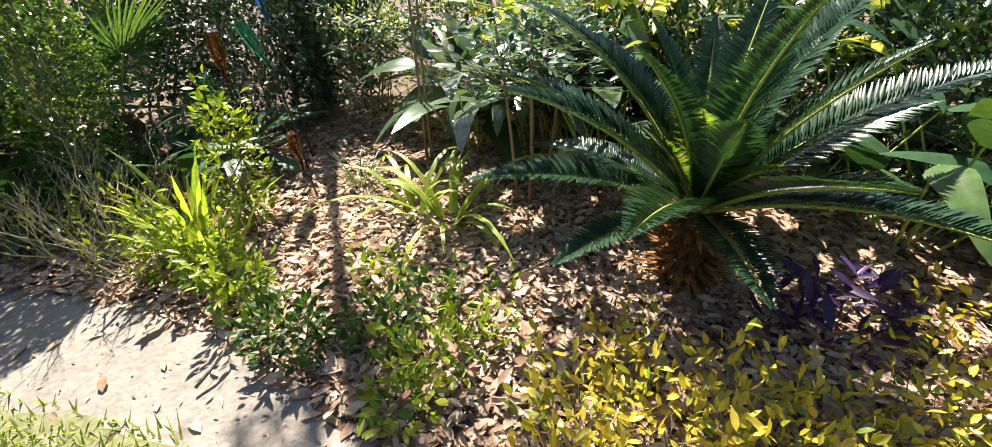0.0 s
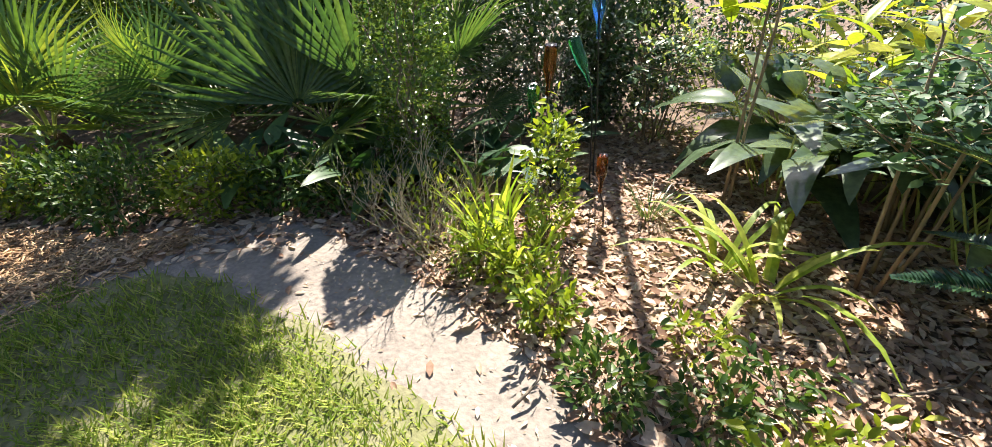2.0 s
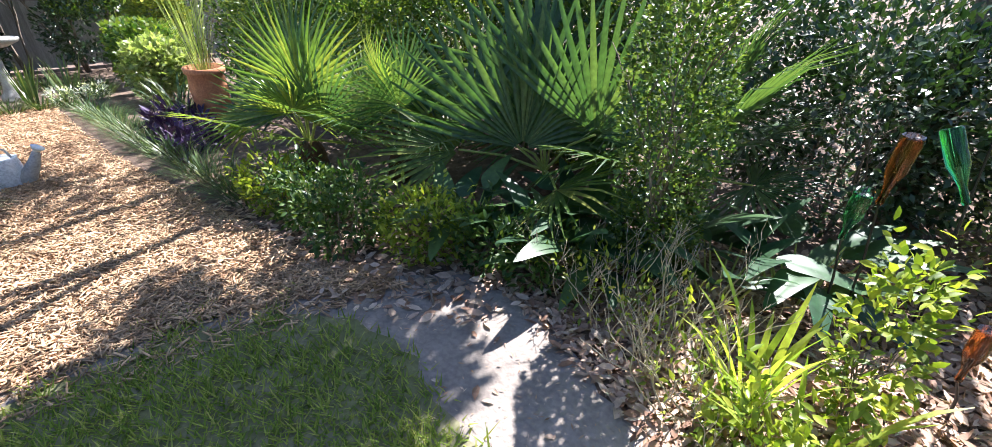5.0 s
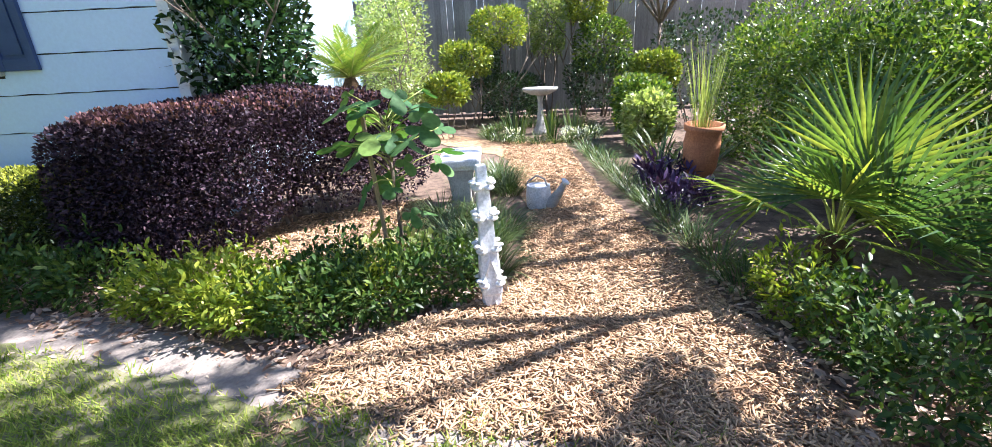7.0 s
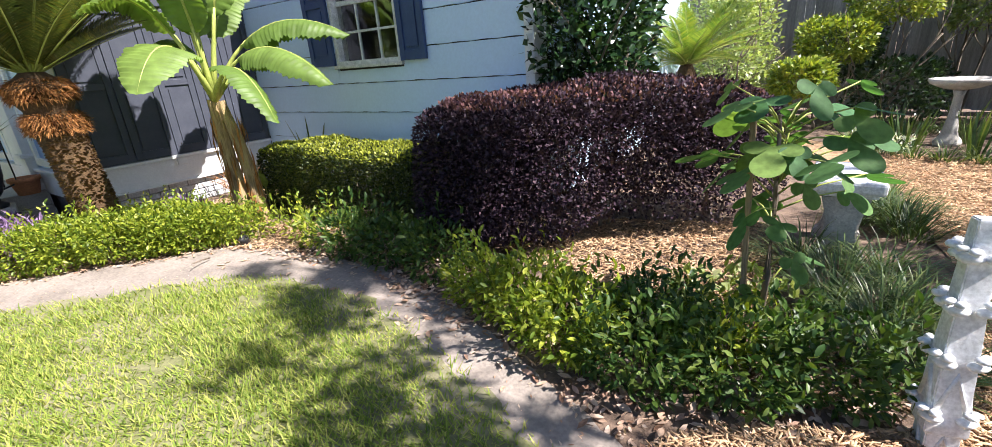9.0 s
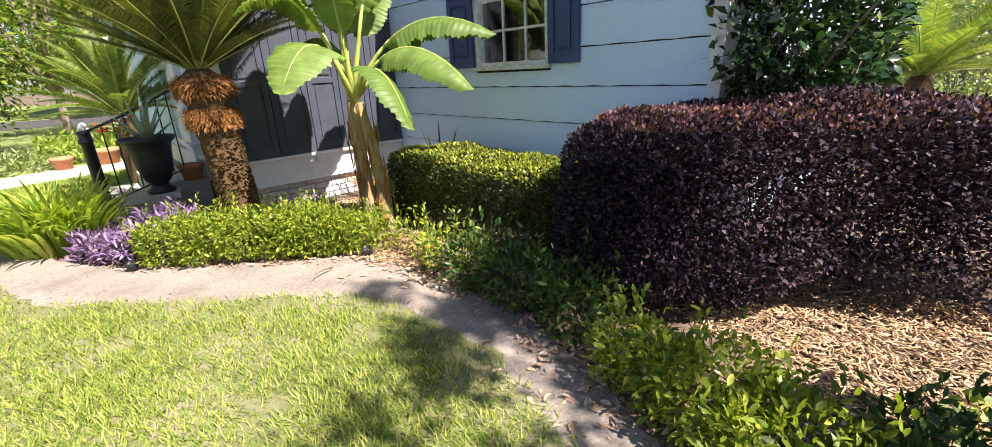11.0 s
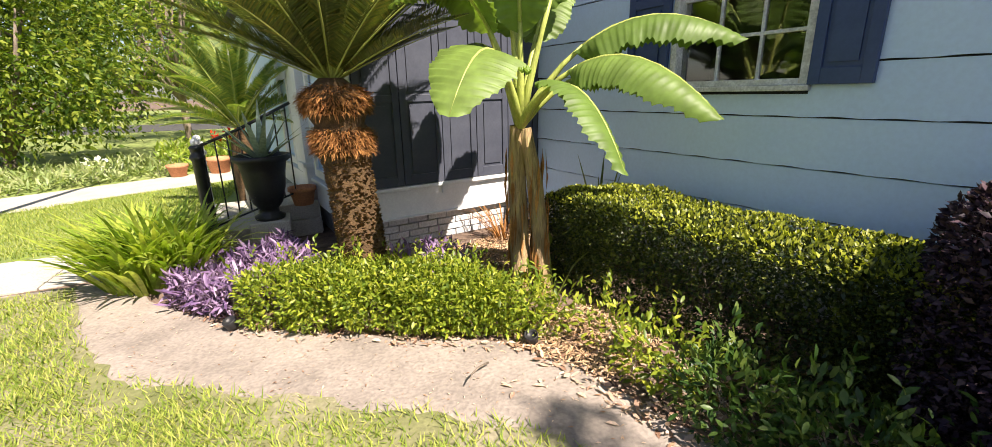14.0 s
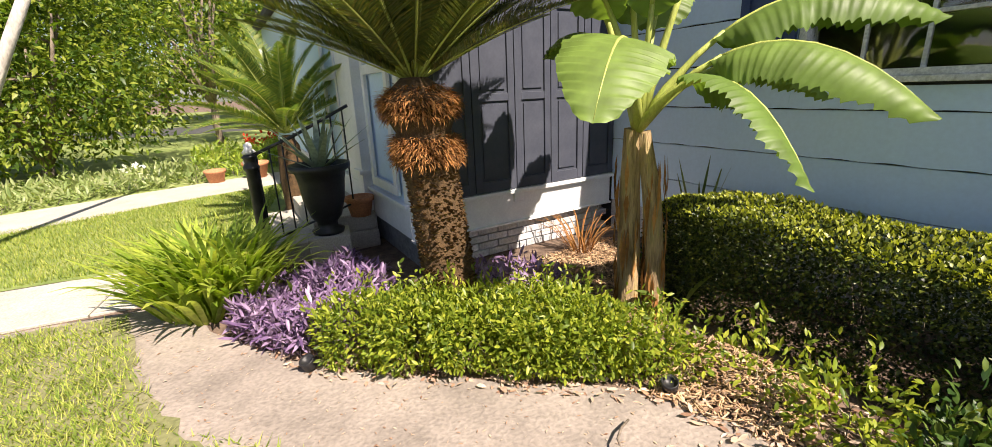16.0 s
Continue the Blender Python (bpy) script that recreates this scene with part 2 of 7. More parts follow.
M_STRAP = foliage("strap_leaf", [(0.16, 0.25, 0.03), (0.28, 0.37, 0.05), (0.42, 0.46, 0.09)], 0.42, 0.42, 0.4)
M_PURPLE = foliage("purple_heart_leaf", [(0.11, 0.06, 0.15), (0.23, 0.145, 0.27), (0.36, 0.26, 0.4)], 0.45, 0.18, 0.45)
# Dark copy of the purple heart leaf; the shade is in its colours.
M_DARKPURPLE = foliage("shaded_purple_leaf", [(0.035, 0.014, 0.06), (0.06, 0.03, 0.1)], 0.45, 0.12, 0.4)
M_NANDINA = foliage("nandina_leaflet", [(0.04, 0.095, 0.05), (0.075, 0.145, 0.075), (0.13, 0.2, 0.095)], 0.42, 0.28, 0.4)
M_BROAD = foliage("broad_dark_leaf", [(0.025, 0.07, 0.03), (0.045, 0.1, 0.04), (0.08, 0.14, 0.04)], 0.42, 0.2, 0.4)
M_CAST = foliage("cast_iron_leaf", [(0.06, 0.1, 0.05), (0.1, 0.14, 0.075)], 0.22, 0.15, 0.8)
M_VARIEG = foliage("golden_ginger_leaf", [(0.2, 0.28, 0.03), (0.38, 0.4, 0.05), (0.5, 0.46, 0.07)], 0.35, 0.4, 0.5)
M_FIG = foliage("fig_leaf", [(0.06, 0.15, 0.06), (0.1, 0.2, 0.065), (0.17, 0.26, 0.065)], 0.6, 0.34, 0.2)
M_AGAVE = foliage("agave_leaf", [(0.2, 0.27, 0.2), (0.3, 0.36, 0.25)], 0.5, 0.05, 0.4)
M_TREE = foliage("tree_leaf", [(0.035, 0.075, 0.01), (0.08, 0.14, 0.014), (0.17, 0.23, 0.025), (0.28, 0.31, 0.045)], 0.45, 0.4, 0.35)
M_FLOWERWHITE = foliage("white_petal", [(0.75, 0.75, 0.72), (0.85, 0.85, 0.82)], 0.6, 0.3, 0.3)
M_FLOWERRED = foliage("red_petal", [(0.6, 0.03, 0.015), (0.75, 0.06, 0.02)], 0.6, 0.3, 0.3)
M_TERRA = surface("terracotta", (0.42, 0.17, 0.08), (0.56, 0.25, 0.12), 7, 0.85, 0.25, 60, dist=0.003)
M_STONE = surface("cast_stone", (0.34, 0.32, 0.29), (0.56, 0.54, 0.5), 9, 0.9, 0.5, 80, dist=0.004)
M_MARBLE = surface("white_cast_stone", (0.66, 0.67, 0.68), (0.82, 0.83, 0.84), 12, 0.7, 0.35, 70, dist=0.003)
M_BLACKIRON = surface("black_iron", (0.012, 0.012, 0.013), (0.025, 0.025, 0.026), 20, 0.4, 0.2, 90, spec=0.5)
M_BLACKPOT = surface("black_plastic_pot", (0.012, 0.012, 0.013), (0.022, 0.022, 0.024), 8, 0.45, 0.15, 60)
M_AMBER = glassy("amber_glass", (0.55, 0.17, 0.04), 0.08)
M_GREENGLASS = glassy("green_glass", (0.1, 0.62, 0.22), 0.08)
M_BLUEGLASS = glassy("blue_glass", (0.08, 0.3, 0.85), 0.08)
M_STAKE = surface("weathered_stake", (0.25, 0.18, 0.11), (0.42, 0.32, 0.2), 10, 0.9, 0.5, 60, stretch=(4, 4, 0.4))
M_CARPAINT = surface("dark_car_paint", (0.03, 0.033, 0.038), (0.045, 0.048, 0.055), 3, 0.25, 0.02)
M_RUBBER = surface("tyre_rubber", (0.015, 0.015, 0.015), (0.03, 0.03, 0.03), 20, 0.8, 0.2)
M_CANVAS = surface("white_canvas", (0.72, 0.7, 0.66), (0.82, 0.8, 0.76), 5, 0.8, 0.1)
M_ASPHALT = surface("asphalt", (0.045, 0.045, 0.045), (0.08, 0.08, 0.078), 5, 0.95, 0.5, 90)

# ---- mesh helpers ----
rng = np.random.default_rng(7)


def fast_mesh(name, verts, faces, mat, smooth=False):
    """A mesh from an (n, 3) array and an (m, k) array of indices, all faces with k corners."""
    me = bpy.data.meshes.new(name)
    verts = np.asarray(verts, dtype=np.float32)
    faces = np.asarray(faces, dtype=np.int32)
    m, k = faces.shape
    me.vertices.add(len(verts))
    me.vertices.foreach_set("co", verts.ravel())
    me.loops.add(m * k)
    me.loops.foreach_set("vertex_index", faces.ravel())
    me.polygons.add(m)
    me.polygons.foreach_set("loop_start", np.arange(0, m * k, k, dtype=np.int32))
    me.polygons.foreach_set("loop_total", np.full(m, k, dtype=np.int32))
    if smooth:
        me.polygons.foreach_set("use_smooth", np.ones(m, dtype=bool))
    me.materials.append(mat)
    me.update(calc_edges=True)
    return me


def bm_mesh(name, bm, mat, smooth=False):
    me = bpy.data.meshes.new(name)
    bmesh.ops.recalc_face_normals(bm, faces=bm.faces)
    bm.to_mesh(me)
    bm.free()
    me.materials.append(mat)
    if smooth:
        me.polygons.foreach_set("use_smooth", np.ones(len(me.polygons), dtype=bool))
    return me


def part(name, data, parent, label="", m=None):
    """Links mesh data as one object under a thing or a part."""
    ob = new(name, data)
    ob.parent = parent
    if m is not None:
        ob.matrix_basis = m
    if label:
        ob["label"] = label
    return ob


def thing(name, m, label, category, group="", kind=""):
    ob = new(name)
    ob.empty_display_size = 0.2
    ob.matrix_basis = m
    return tagged(ob, label, category, group, kind)


def unit(a):
    return a / np.maximum(np.linalg.norm(a, axis=-1, keepdims=True), 1e-9)


def leaf_arrays(P, D, N, L, W, fold=0.12, droop=0.15, mid=0.45):
    """Folded leaves from their feet P along D with upper side N: five corners and four triangles each."""
    n = len(P)
    D = unit(D)
    S = unit(np.cross(D, N))
    U = np.cross(S, D)
    L = np.broadcast_to(L, n)[:, None]
    W = np.broadcast_to(W, n)[:, None]
    v = np.stack([
        P,
        P + D * L * mid + S * W * 0.5 + U * W * fold,
        P + D * L * mid - S * W * 0.5 + U * W * fold,
        P + D * L * mid,
        P + D * L - U * L * droop,
    ], axis=1).reshape(-1, 3)
    f = np.array([[0, 1, 3], [0, 3, 2], [3, 1, 4], [3, 4, 2]])
    f = (f[None] + (np.arange(n) * 5)[:, None, None]).reshape(-1, 3)
    return v, f


def fine_leaf_arrays(P, D, N, L, W, fold=0.12, droop=0.15):
    """Rounder leaves for near plants: eight corners and eight triangles each."""
    n = len(P)
    D = unit(D)
    S = unit(np.cross(D, N))
    U = np.cross(S, D)
    L = np.broadcast_to(L, n)[:, None]
    W = np.broadcast_to(W, n)[:, None]
    c1, c2 = P + D * L * 0.3 - U * L * droop * 0.08, P + D * L * 0.66 - U * L * droop * 0.42
    v = np.stack([P, c1 + S * W * 0.43 + U * W * fold, c1, c1 - S * W * 0.43 + U * W * fold, c2 + S * W * 0.45 + U * W * fold, c2, c2 - S * W * 0.45 + U * W * fold, P + D * L - U * L * droop], axis=1).reshape(-1, 3)
    f = np.array([[0, 1, 2], [0, 2, 3], [1, 4, 5], [1, 5, 2], [2, 5, 6], [2, 6, 3], [4, 7, 5], [5, 7, 6]])
    return v, (f[None] + (np.arange(n) * 8)[:, None, None]).reshape(-1, 3)


def blade_arrays(P, D, L, W, bend, steps=4):
    """Strap leaves: from P, first along D, bending over by gravity. Quads."""
    n = len(P)
    D = unit(D)
    flat = D * np.array([1, 1, 0])
    flat = unit(flat + 1e-4)
    S = unit(np.cross(D, np.array([0, 0, 1.0])) + 1e-5)
    L = np.broadcast_to(L, n)[:, None]
    W = np.broadcast_to(W, n)[:, None]
    bend = np.broadcast_to(bend, n)[:, None]
    pts = [P]
    d = D.copy()
    for i in range(steps):
        pts.append(pts[-1] + d * L / steps)
        d = unit(d + (flat * 0.35 + np.array([0, 0, -1.0])) * bend * (i + 1) / steps)
    rows = []
    for i, p in enumerate(pts):
        w = W * (0.55 + 0.45 * math.sin(math.pi * min(1, 0.15 + i / steps))) if i < steps else W * 0.06
        rows += [p - S * w * 0.5, p + S * w * 0.5]
    k = 2 * (steps + 1)
    v = np.stack(rows, axis=1).reshape(-1, 3)
    f = np.array([[2 * i, 2 * i + 1, 2 * i + 3, 2 * i + 2] for i in range(steps)])
    f = (f[None] + (np.arange(n) * k)[:, None, None]).reshape(-1, 4)
    return v, f


def rand_dirs(n, up=0.0):
    d = rng.normal(size=(n, 3))
    d[:, 2] += up
    return unit(d)


def tube(bm, pts, radii, sides=6):
    """A tapered tube through points, closed at the ends."""
    rings = []
    for i, p in enumerate(pts):
        p = Vector(p)
        a, b = Vector(pts[max(0, i - 1)]), Vector(pts[min(len(pts) - 1, i + 1)])
        q = (b - a).to_track_quat('Z', 'Y')
        rings.append([bm.verts.new(p + q @ Vector((math.cos(2 * math.pi * k / sides) * radii[i], math.sin(2 * math.pi * k / sides) * radii[i], 0))) for k in range(sides)])
    for a, b in zip(rings, rings[1:]):
        for k in range(sides):
            bm.faces.new((a[k], a[(k + 1) % sides], b[(k + 1) % sides], b[k]))
    bm.faces.new(rings[0][::-1])
    bm.faces.new(rings[-1])


def box(bm, x0, y0, z0, x1, y1, z1, bevel=0.0):
    r = bmesh.ops.create_cube(bm, size=1.0, matrix=Matrix.Translation(((x0 + x1) / 2, (y0 + y1) / 2, (z0 + z1) / 2)) @ Matrix.Diagonal((abs(x1 - x0), abs(y1 - y0), abs(z1 - z0), 1)))
    if bevel:
        es = list({e for v in r["verts"] for e in v.link_edges})
        bmesh.ops.bevel(bm, geom=es, offset=bevel, segments=2, profile=0.5, affect='EDGES')
    return r


def lathe(bm, profile, sides=24, centre=(0, 0)):
    """A body turned round z from (radius, height) pairs."""
    rings = []
    for r, z in profile:
        rings.append([bm.verts.new((centre[0] + r * math.cos(2 * math.pi * k / sides), centre[1] + r * math.sin(2 * math.pi * k / sides), z)) for k in range(sides)])
    for a, b in zip(rings, rings[1:]):
        for k in range(sides):
            bm.faces.new((a[k], a[(k + 1) % sides], b[(k + 1) % sides], b[k]))
    bm.faces.new(rings[0][::-1])
    bm.faces.new(rings[-1])


def sheet(name, outline, z, mat, label, category, rough=0.03, seed=0):
    """A flat piece of ground inside an outline, with a wandering edge."""
    pts = []
    n = len(outline)
    for i in range(n):
        a, b = Vector(outline[i]), Vector(outline[(i + 1) % n])
        steps = max(1, min(60, int((b - a).length / 0.07)))
        for k in range(steps):
            p = a.lerp(b, k / steps)
            o = noise.noise_vector(Vector((p.x * 4 + seed, p.y * 4, 0.3))) + 0.6 * noise.noise_vector(Vector((p.x * 13 + seed, p.y * 13, 0.7)))
            pts.append((p.x + o.x * rough, p.y + o.y * rough))
    bm = bmesh.new()
    vs = [bm.verts.new((x, y, z)) for x, y in pts]
    es = [bm.edges.new((vs[i], vs[(i + 1) % len(vs)])) for i in range(len(vs))]
    bmesh.ops.triangle_fill(bm, use_beauty=True, edges=es, normal=(0, 0, 1))
    ob = new(name, bm_mesh(name, bm, mat))
    return tagged(ob, label, category, kind="structure")


def inside(poly, X, Y):
    """Which of the places X, Y lie inside the outline."""
    r = np.zeros(len(X), dtype=bool)
    n = len(poly)
    for i in range(n):
        x0, y0 = poly[i]
        x1, y1 = poly[(i + 1) % n]
        if y0 != y1:
            c = ((y0 > Y) != (y1 > Y)) & (X < (x1 - x0) * (Y - y0) / (y1 - y0) + x0)
            r ^= c
    return r


def wobble(P, scale, seed):
    """A cheap smooth noise from -1 to 1, for many places at once."""
    return (np.sin(P[:, 0] * scale + seed) * np.cos(P[:, 1] * scale * 1.3 + seed * 2.1) + np.sin(P[:, 2] * scale * 0.9 + P[:, 0] * scale * 0.6 + seed * 3.3) + np.sin((P[:, 0] + P[:, 1]) * scale * 2.1 + seed * 1.7) * 0.5) / 2.5

# ---- ground ----
LAWN = [(9, -0.9), (1.6, -0.2), (0.4, 0.25), (-0.3, 0.52), (-0.96, 0.78), (-1.65, 0.95), (-2.4, 1.03), (-2.8, 0.9), (-3.05, 0.62), (-3.15, 0.22), (-3.1, -0.6), (-3.27, -1.45), (-3.5, -2.6), (-3.51, -3.1), (-3.34, -3.9), (-3.1, -4.25), (-2.3, -4.78), (-1.85, -5.04), (-1.2, -5.48), (-0.95, -5.95), (-0.55, -7.05), (9, -6.2)]
SAND = [(9, -0.5), (1.6, 0.15), (0.3, 0.6), (-0.41, 0.78), (-0.65, 0.98), (-1.05, 1.23), (-1.5, 1.42), (-2.42, 1.62), (-2.78, 1.5), (-3.1, 1.0), (-3.32, 0.6), (-3.4, -0.2), (-3.4, -1.0), (-3.5, -1.3), (-3.62, -1.8), (-3.84, -2.65), (-3.88, -3.5), (-3.7, -4.05), (-3.45, -4.75), (-3.1, -5.06), (-1.98, -5.64), (-1.5, -6.1), (-0.7, -7.12), (9, -6.3)]
CHIPS = [(-3.02, 1.3), (-3.5, 0.92), (-4.45, 0.66), (-5.4, 0.42), (-6.32, 0.2), (-8.6, -0.1), (-9.1, -0.3), (-9.5, -1.4), (-10.3, -2.4), (-9.7, -2.7), (-8.8, -1.7), (-8.2, -1.0), (-6.0, -0.5), (-4.9, -0.42), (-4.3, -0.42), (-3.75, -1.1), (-3.45, -1.3), (-3.3, -0.8), (-3.3, 0.3), (-3.15, 0.75), (-2.85, 1.1)]
g = bmesh.new()
bmesh.ops.create_grid(g, x_segments=8, y_segments=8, size=300)
ground = tagged(new("ground", bm_mesh("ground", g, M_SOIL)), "dark leaf mould soil of the garden beds", "ground", kind="structure")
sand_path = sheet("sand_path", SAND, 0.006, M_SAND, "bare sandy soil path with dry footprints", "path", 0.045, 1)
lawn = sheet("lawn", LAWN, 0.012, M_TURF, "patchy short green lawn turf", "lawn", 0.08, 5)
chip_path = sheet("chip_path", CHIPS, 0.009, M_CHIPBED, "garden path of tan wood chips", "path", 0.05, 9)
far_lawn = sheet("far_lawn", [(-1.2, -8.15), (40, -5.5), (60, -70), (-20, -70), (-1.4, -10)], 0.006, M_FARTURF, "open lawn beyond the entrance walk", "lawn", 0.03, 3)


def slab(name, corners, z0, z1, mat, label):
    bm = bmesh.new()
    lo = [bm.verts.new((x, y, z0)) for x, y in corners]
    hi = [bm.verts.new((x, y, z1)) for x, y in corners]
    n = len(corners)
    bm.faces.new(hi)
    for i in range(n):
        bm.faces.new((lo[i], lo[(i + 1) % n], hi[(i + 1) % n], hi[i]))
    bmesh.ops.bevel(bm, geom=[e for e in bm.edges if all(v.co.z > z1 - 1e-5 for v in e.verts)], offset=0.006, segments=1, affect='EDGES')
    return tagged(new(name, bm_mesh(name, bm, mat)), label, "pavement", kind="structure")


for i in range(8):
    a, b = -1.5 + i * 1.22, -1.5 + (i + 1) * 1.22 - 0.012
    slab("walk_slab", [(a, -7.2 + 0.09 * (a + 1)), (b, -7.2 + 0.09 * (b + 1)), (b, -8.12 + 0.09 * (b + 1)), (a, -8.12 + 0.09 * (a + 1))], -0.05, 0.02, M_CONC, "sunlit concrete slab of the entrance walk")
slab("side_walk", [(-1.8, -12.3), (0.0, -11.35), (1.7, -10.3), (6.5, -7.6), (7.4, -8.6), (2.4, -11.5), (0.1, -12.75), (-1.6, -13.6)], -0.05, 0.018, M_CONC, "pale concrete side walk in the sun")
slab("street", [(-40, -30), (60, -24), (60, -31), (-40, -37)], -0.05, 0.014, M_ASPHALT, "grey asphalt street far beyond the lawn")

# ---- house ----
HOUSE = pose(-4.69, -7.25, 0, 0, 0, 10.6)
house = thing("house", HOUSE, "pale blue sided house with slate shutters and bay", "house")
WALL_L, WALL_H = 4.0, 2.86


def boxes(name, parent, mat, *bs, bevel=0.0, label="", m=None):
    bm = bmesh.new()
    for b in bs:
        box(bm, *b, bevel=bevel)
    return part(name, bm_mesh(name, bm, mat), parent, label, m)


WY0, WY1, WZ0, WZ1 = 1.68, 2.56, 1.46, 2.6
wall = boxes("wall", house, M_TAR, (-0.2, -0.2, 0, -0.02, WY0 - 0.05, WALL_H))
for sec in ((-0.2, WY1 + 0.05, 0, -0.02, WALL_L, WALL_H), (-0.2, WY0 - 0.05, 0, -0.02, WY1 + 0.05, WZ0 - 0.05), (-0.2, WY0 - 0.05, WZ1 + 0.05, -0.02, WY1 + 0.05, WALL_H)):
    boxes("wall_section", house, M_TAR, sec)


def course(y0, y1, z0, z1):
    """A lapped siding board whose lower edge is proud and waves a little."""
    bm = bmesh.new()
    n = max(2, int((y1 - y0) / 0.05))
    rows = []
    for i in range(n + 1):
        y = y0 + (y1 - y0) * i / n
        w = 0.0035 * noise.noise(Vector((y * 7, z0 * 9, 1.0))) + 0.003 * math.sin(y * 21 + z0 * 5)
        rows.append([bm.verts.new(c) for c in ((-0.002, y, z0 + w), (0.016, y, z0 + w), (0.006, y, z1 - 0.009), (-0.018, y, z1 - 0.009), (-0.018, y, z0 + w))])
    for a, b in zip(rows, rows[1:]):
        for k in range(5):
            bm.faces.new((a[k], b[k], b[(k + 1) % 5], a[(k + 1) % 5]))
    bm.faces.new(rows[0])
    bm.faces.new(rows[-1][::-1])
    return bm_mesh("siding_board", bm, M_SIDING)


z = 0.31
while z < WALL_H - 0.1:
    top = z + 0.308
    if top < WZ0 - 0.02 or z > WZ1 + 0.02:
        spans = [(0.012, WALL_L)]
    else:
        spans = [(0.012, WY0 - 0.06), (WY1 + 0.06, WALL_L)]
        if z < WZ0 - 0.08:
            part("siding_board", course(WY0 - 0.06, WY1 + 0.06, z, WZ0 - 0.085), wall)
    for a, b in spans:
        part("siding_board", course(a, b, z, top), wall)
    z = top
boxes("foundation", house, M_PALEBRICK, (-0.02, 0.01, 0, 0.002, WALL_L, 0.3))
boxes("corner_board", house, M_WHITE, (-0.2, WALL_L, 0.1, 0.03, WALL_L + 0.09, WALL_H), bevel=0.004)
boxes("end_wall", house, M_SIDING, (-6, WALL_L - 0.2, 0, -0.2, WALL_L, WALL_H))
boxes("back_wall", house, M_SIDING, (-6.2, -9, 0, -6, WALL_L, WALL_H))
boxes("room_wall", house, M_DARKROOM, (-2.2, 0.6, 0.9, -2.1, 3.6, 2.75), (-2.1, 0.5, 0.9, -0.2, 0.6, 2.75), (-2.1, 3.6, 0.9, -0.2, 3.7, 2.75), (-2.2, 0.5, 0.8, -0.2, 3.7, 0.9), (-2.2, 0.5, 2.75, -0.2, 3.7, 2.8))
rb = bmesh.new()
for a in (((0.1, WALL_L + 0.15, WALL_H), (0.1, -0.5, WALL_H), (-3, -0.5, WALL_H + 1.6), (-3, WALL_L + 0.15, WALL_H + 1.6)), ((-3, WALL_L + 0.15, WALL_H + 1.6), (-3, -9, WALL_H + 1.6), (-6.6, -9, WALL_H), (-6.6, WALL_L + 0.15, WALL_H)), ((2.25, 0.1, WALL_H), (2.25, -9, WALL_H), (-3, -9, WALL_H + 1.6), (-3, 0.1, WALL_H + 1.6))):
    vs = [rb.verts.new(c) for c in a]
    f = rb.faces.new(vs)
    e = bmesh.ops.extrude_face_region(rb, geom=[f])
    bmesh.ops.translate(rb, verts=[v for v in e["geom"] if isinstance(v, bmesh.types.BMVert)], vec=(0, 0, 0.09))
part("roof", bm_mesh("roof", rb, M_ROOF), house, "grey shingle roof")

# window with muntins, in the wall
window = new("window")
window.parent = house
window["label"] = "white multi-pane sash window with peeling sill"
boxes("window_frame", window, M_OLDWHITE, (-0.12, WY0 - 0.05, WZ0 - 0.04, 0.02, WY0, WZ1 + 0.05), (-0.12, WY1, WZ0 - 0.04, 0.02, WY1 + 0.05, WZ1 + 0.05), (-0.12, WY0, WZ1, 0.02, WY1, WZ1 + 0.05), (-0.12, WY0, WZ0 - 0.04, 0.02, WY1, WZ0), bevel=0.004)
boxes("window_sill", window, M_OLDWHITE, (-0.1, WY0 - 0.07, WZ0 - 0.075, 0.05, WY1 + 0.07, WZ0 - 0.04), bevel=0.006, label="peeling white sill")
for k in (1, 2):
    y = WY0 + (WY1 - WY0) * k / 3
    boxes("muntin", window, M_OLDWHITE, (-0.075, y - 0.011, WZ0, -0.045, y + 0.011, WZ1), bevel=0.003)
for k in (1, 2, 3):
    zz = WZ0 + (WZ1 - WZ0) * k / 4
    boxes("muntin", window, M_OLDWHITE, (-0.073, WY0, zz - 0.011 - (0.012 if k == 2 else 0), -0.043, WY1, zz + 0.011 + (0.012 if k == 2 else 0)), bevel=0.003)
for i in range(3):
    for j in range(4):
        y0, y1 = WY0 + (WY1 - WY0) * i / 3, WY0 + (WY1 - WY0) * (i + 1) / 3
        z0, z1 = WZ0 + (WZ1 - WZ0) * j / 4, WZ0 + (WZ1 - WZ0) * (j + 1) / 4
        p = boxes("pane", window, M_GLASS, (-0.062, y0 + 0.005, z0 + 0.005, -0.058, y1 - 0.005, z1 - 0.005))
        p.visible_shadow = False


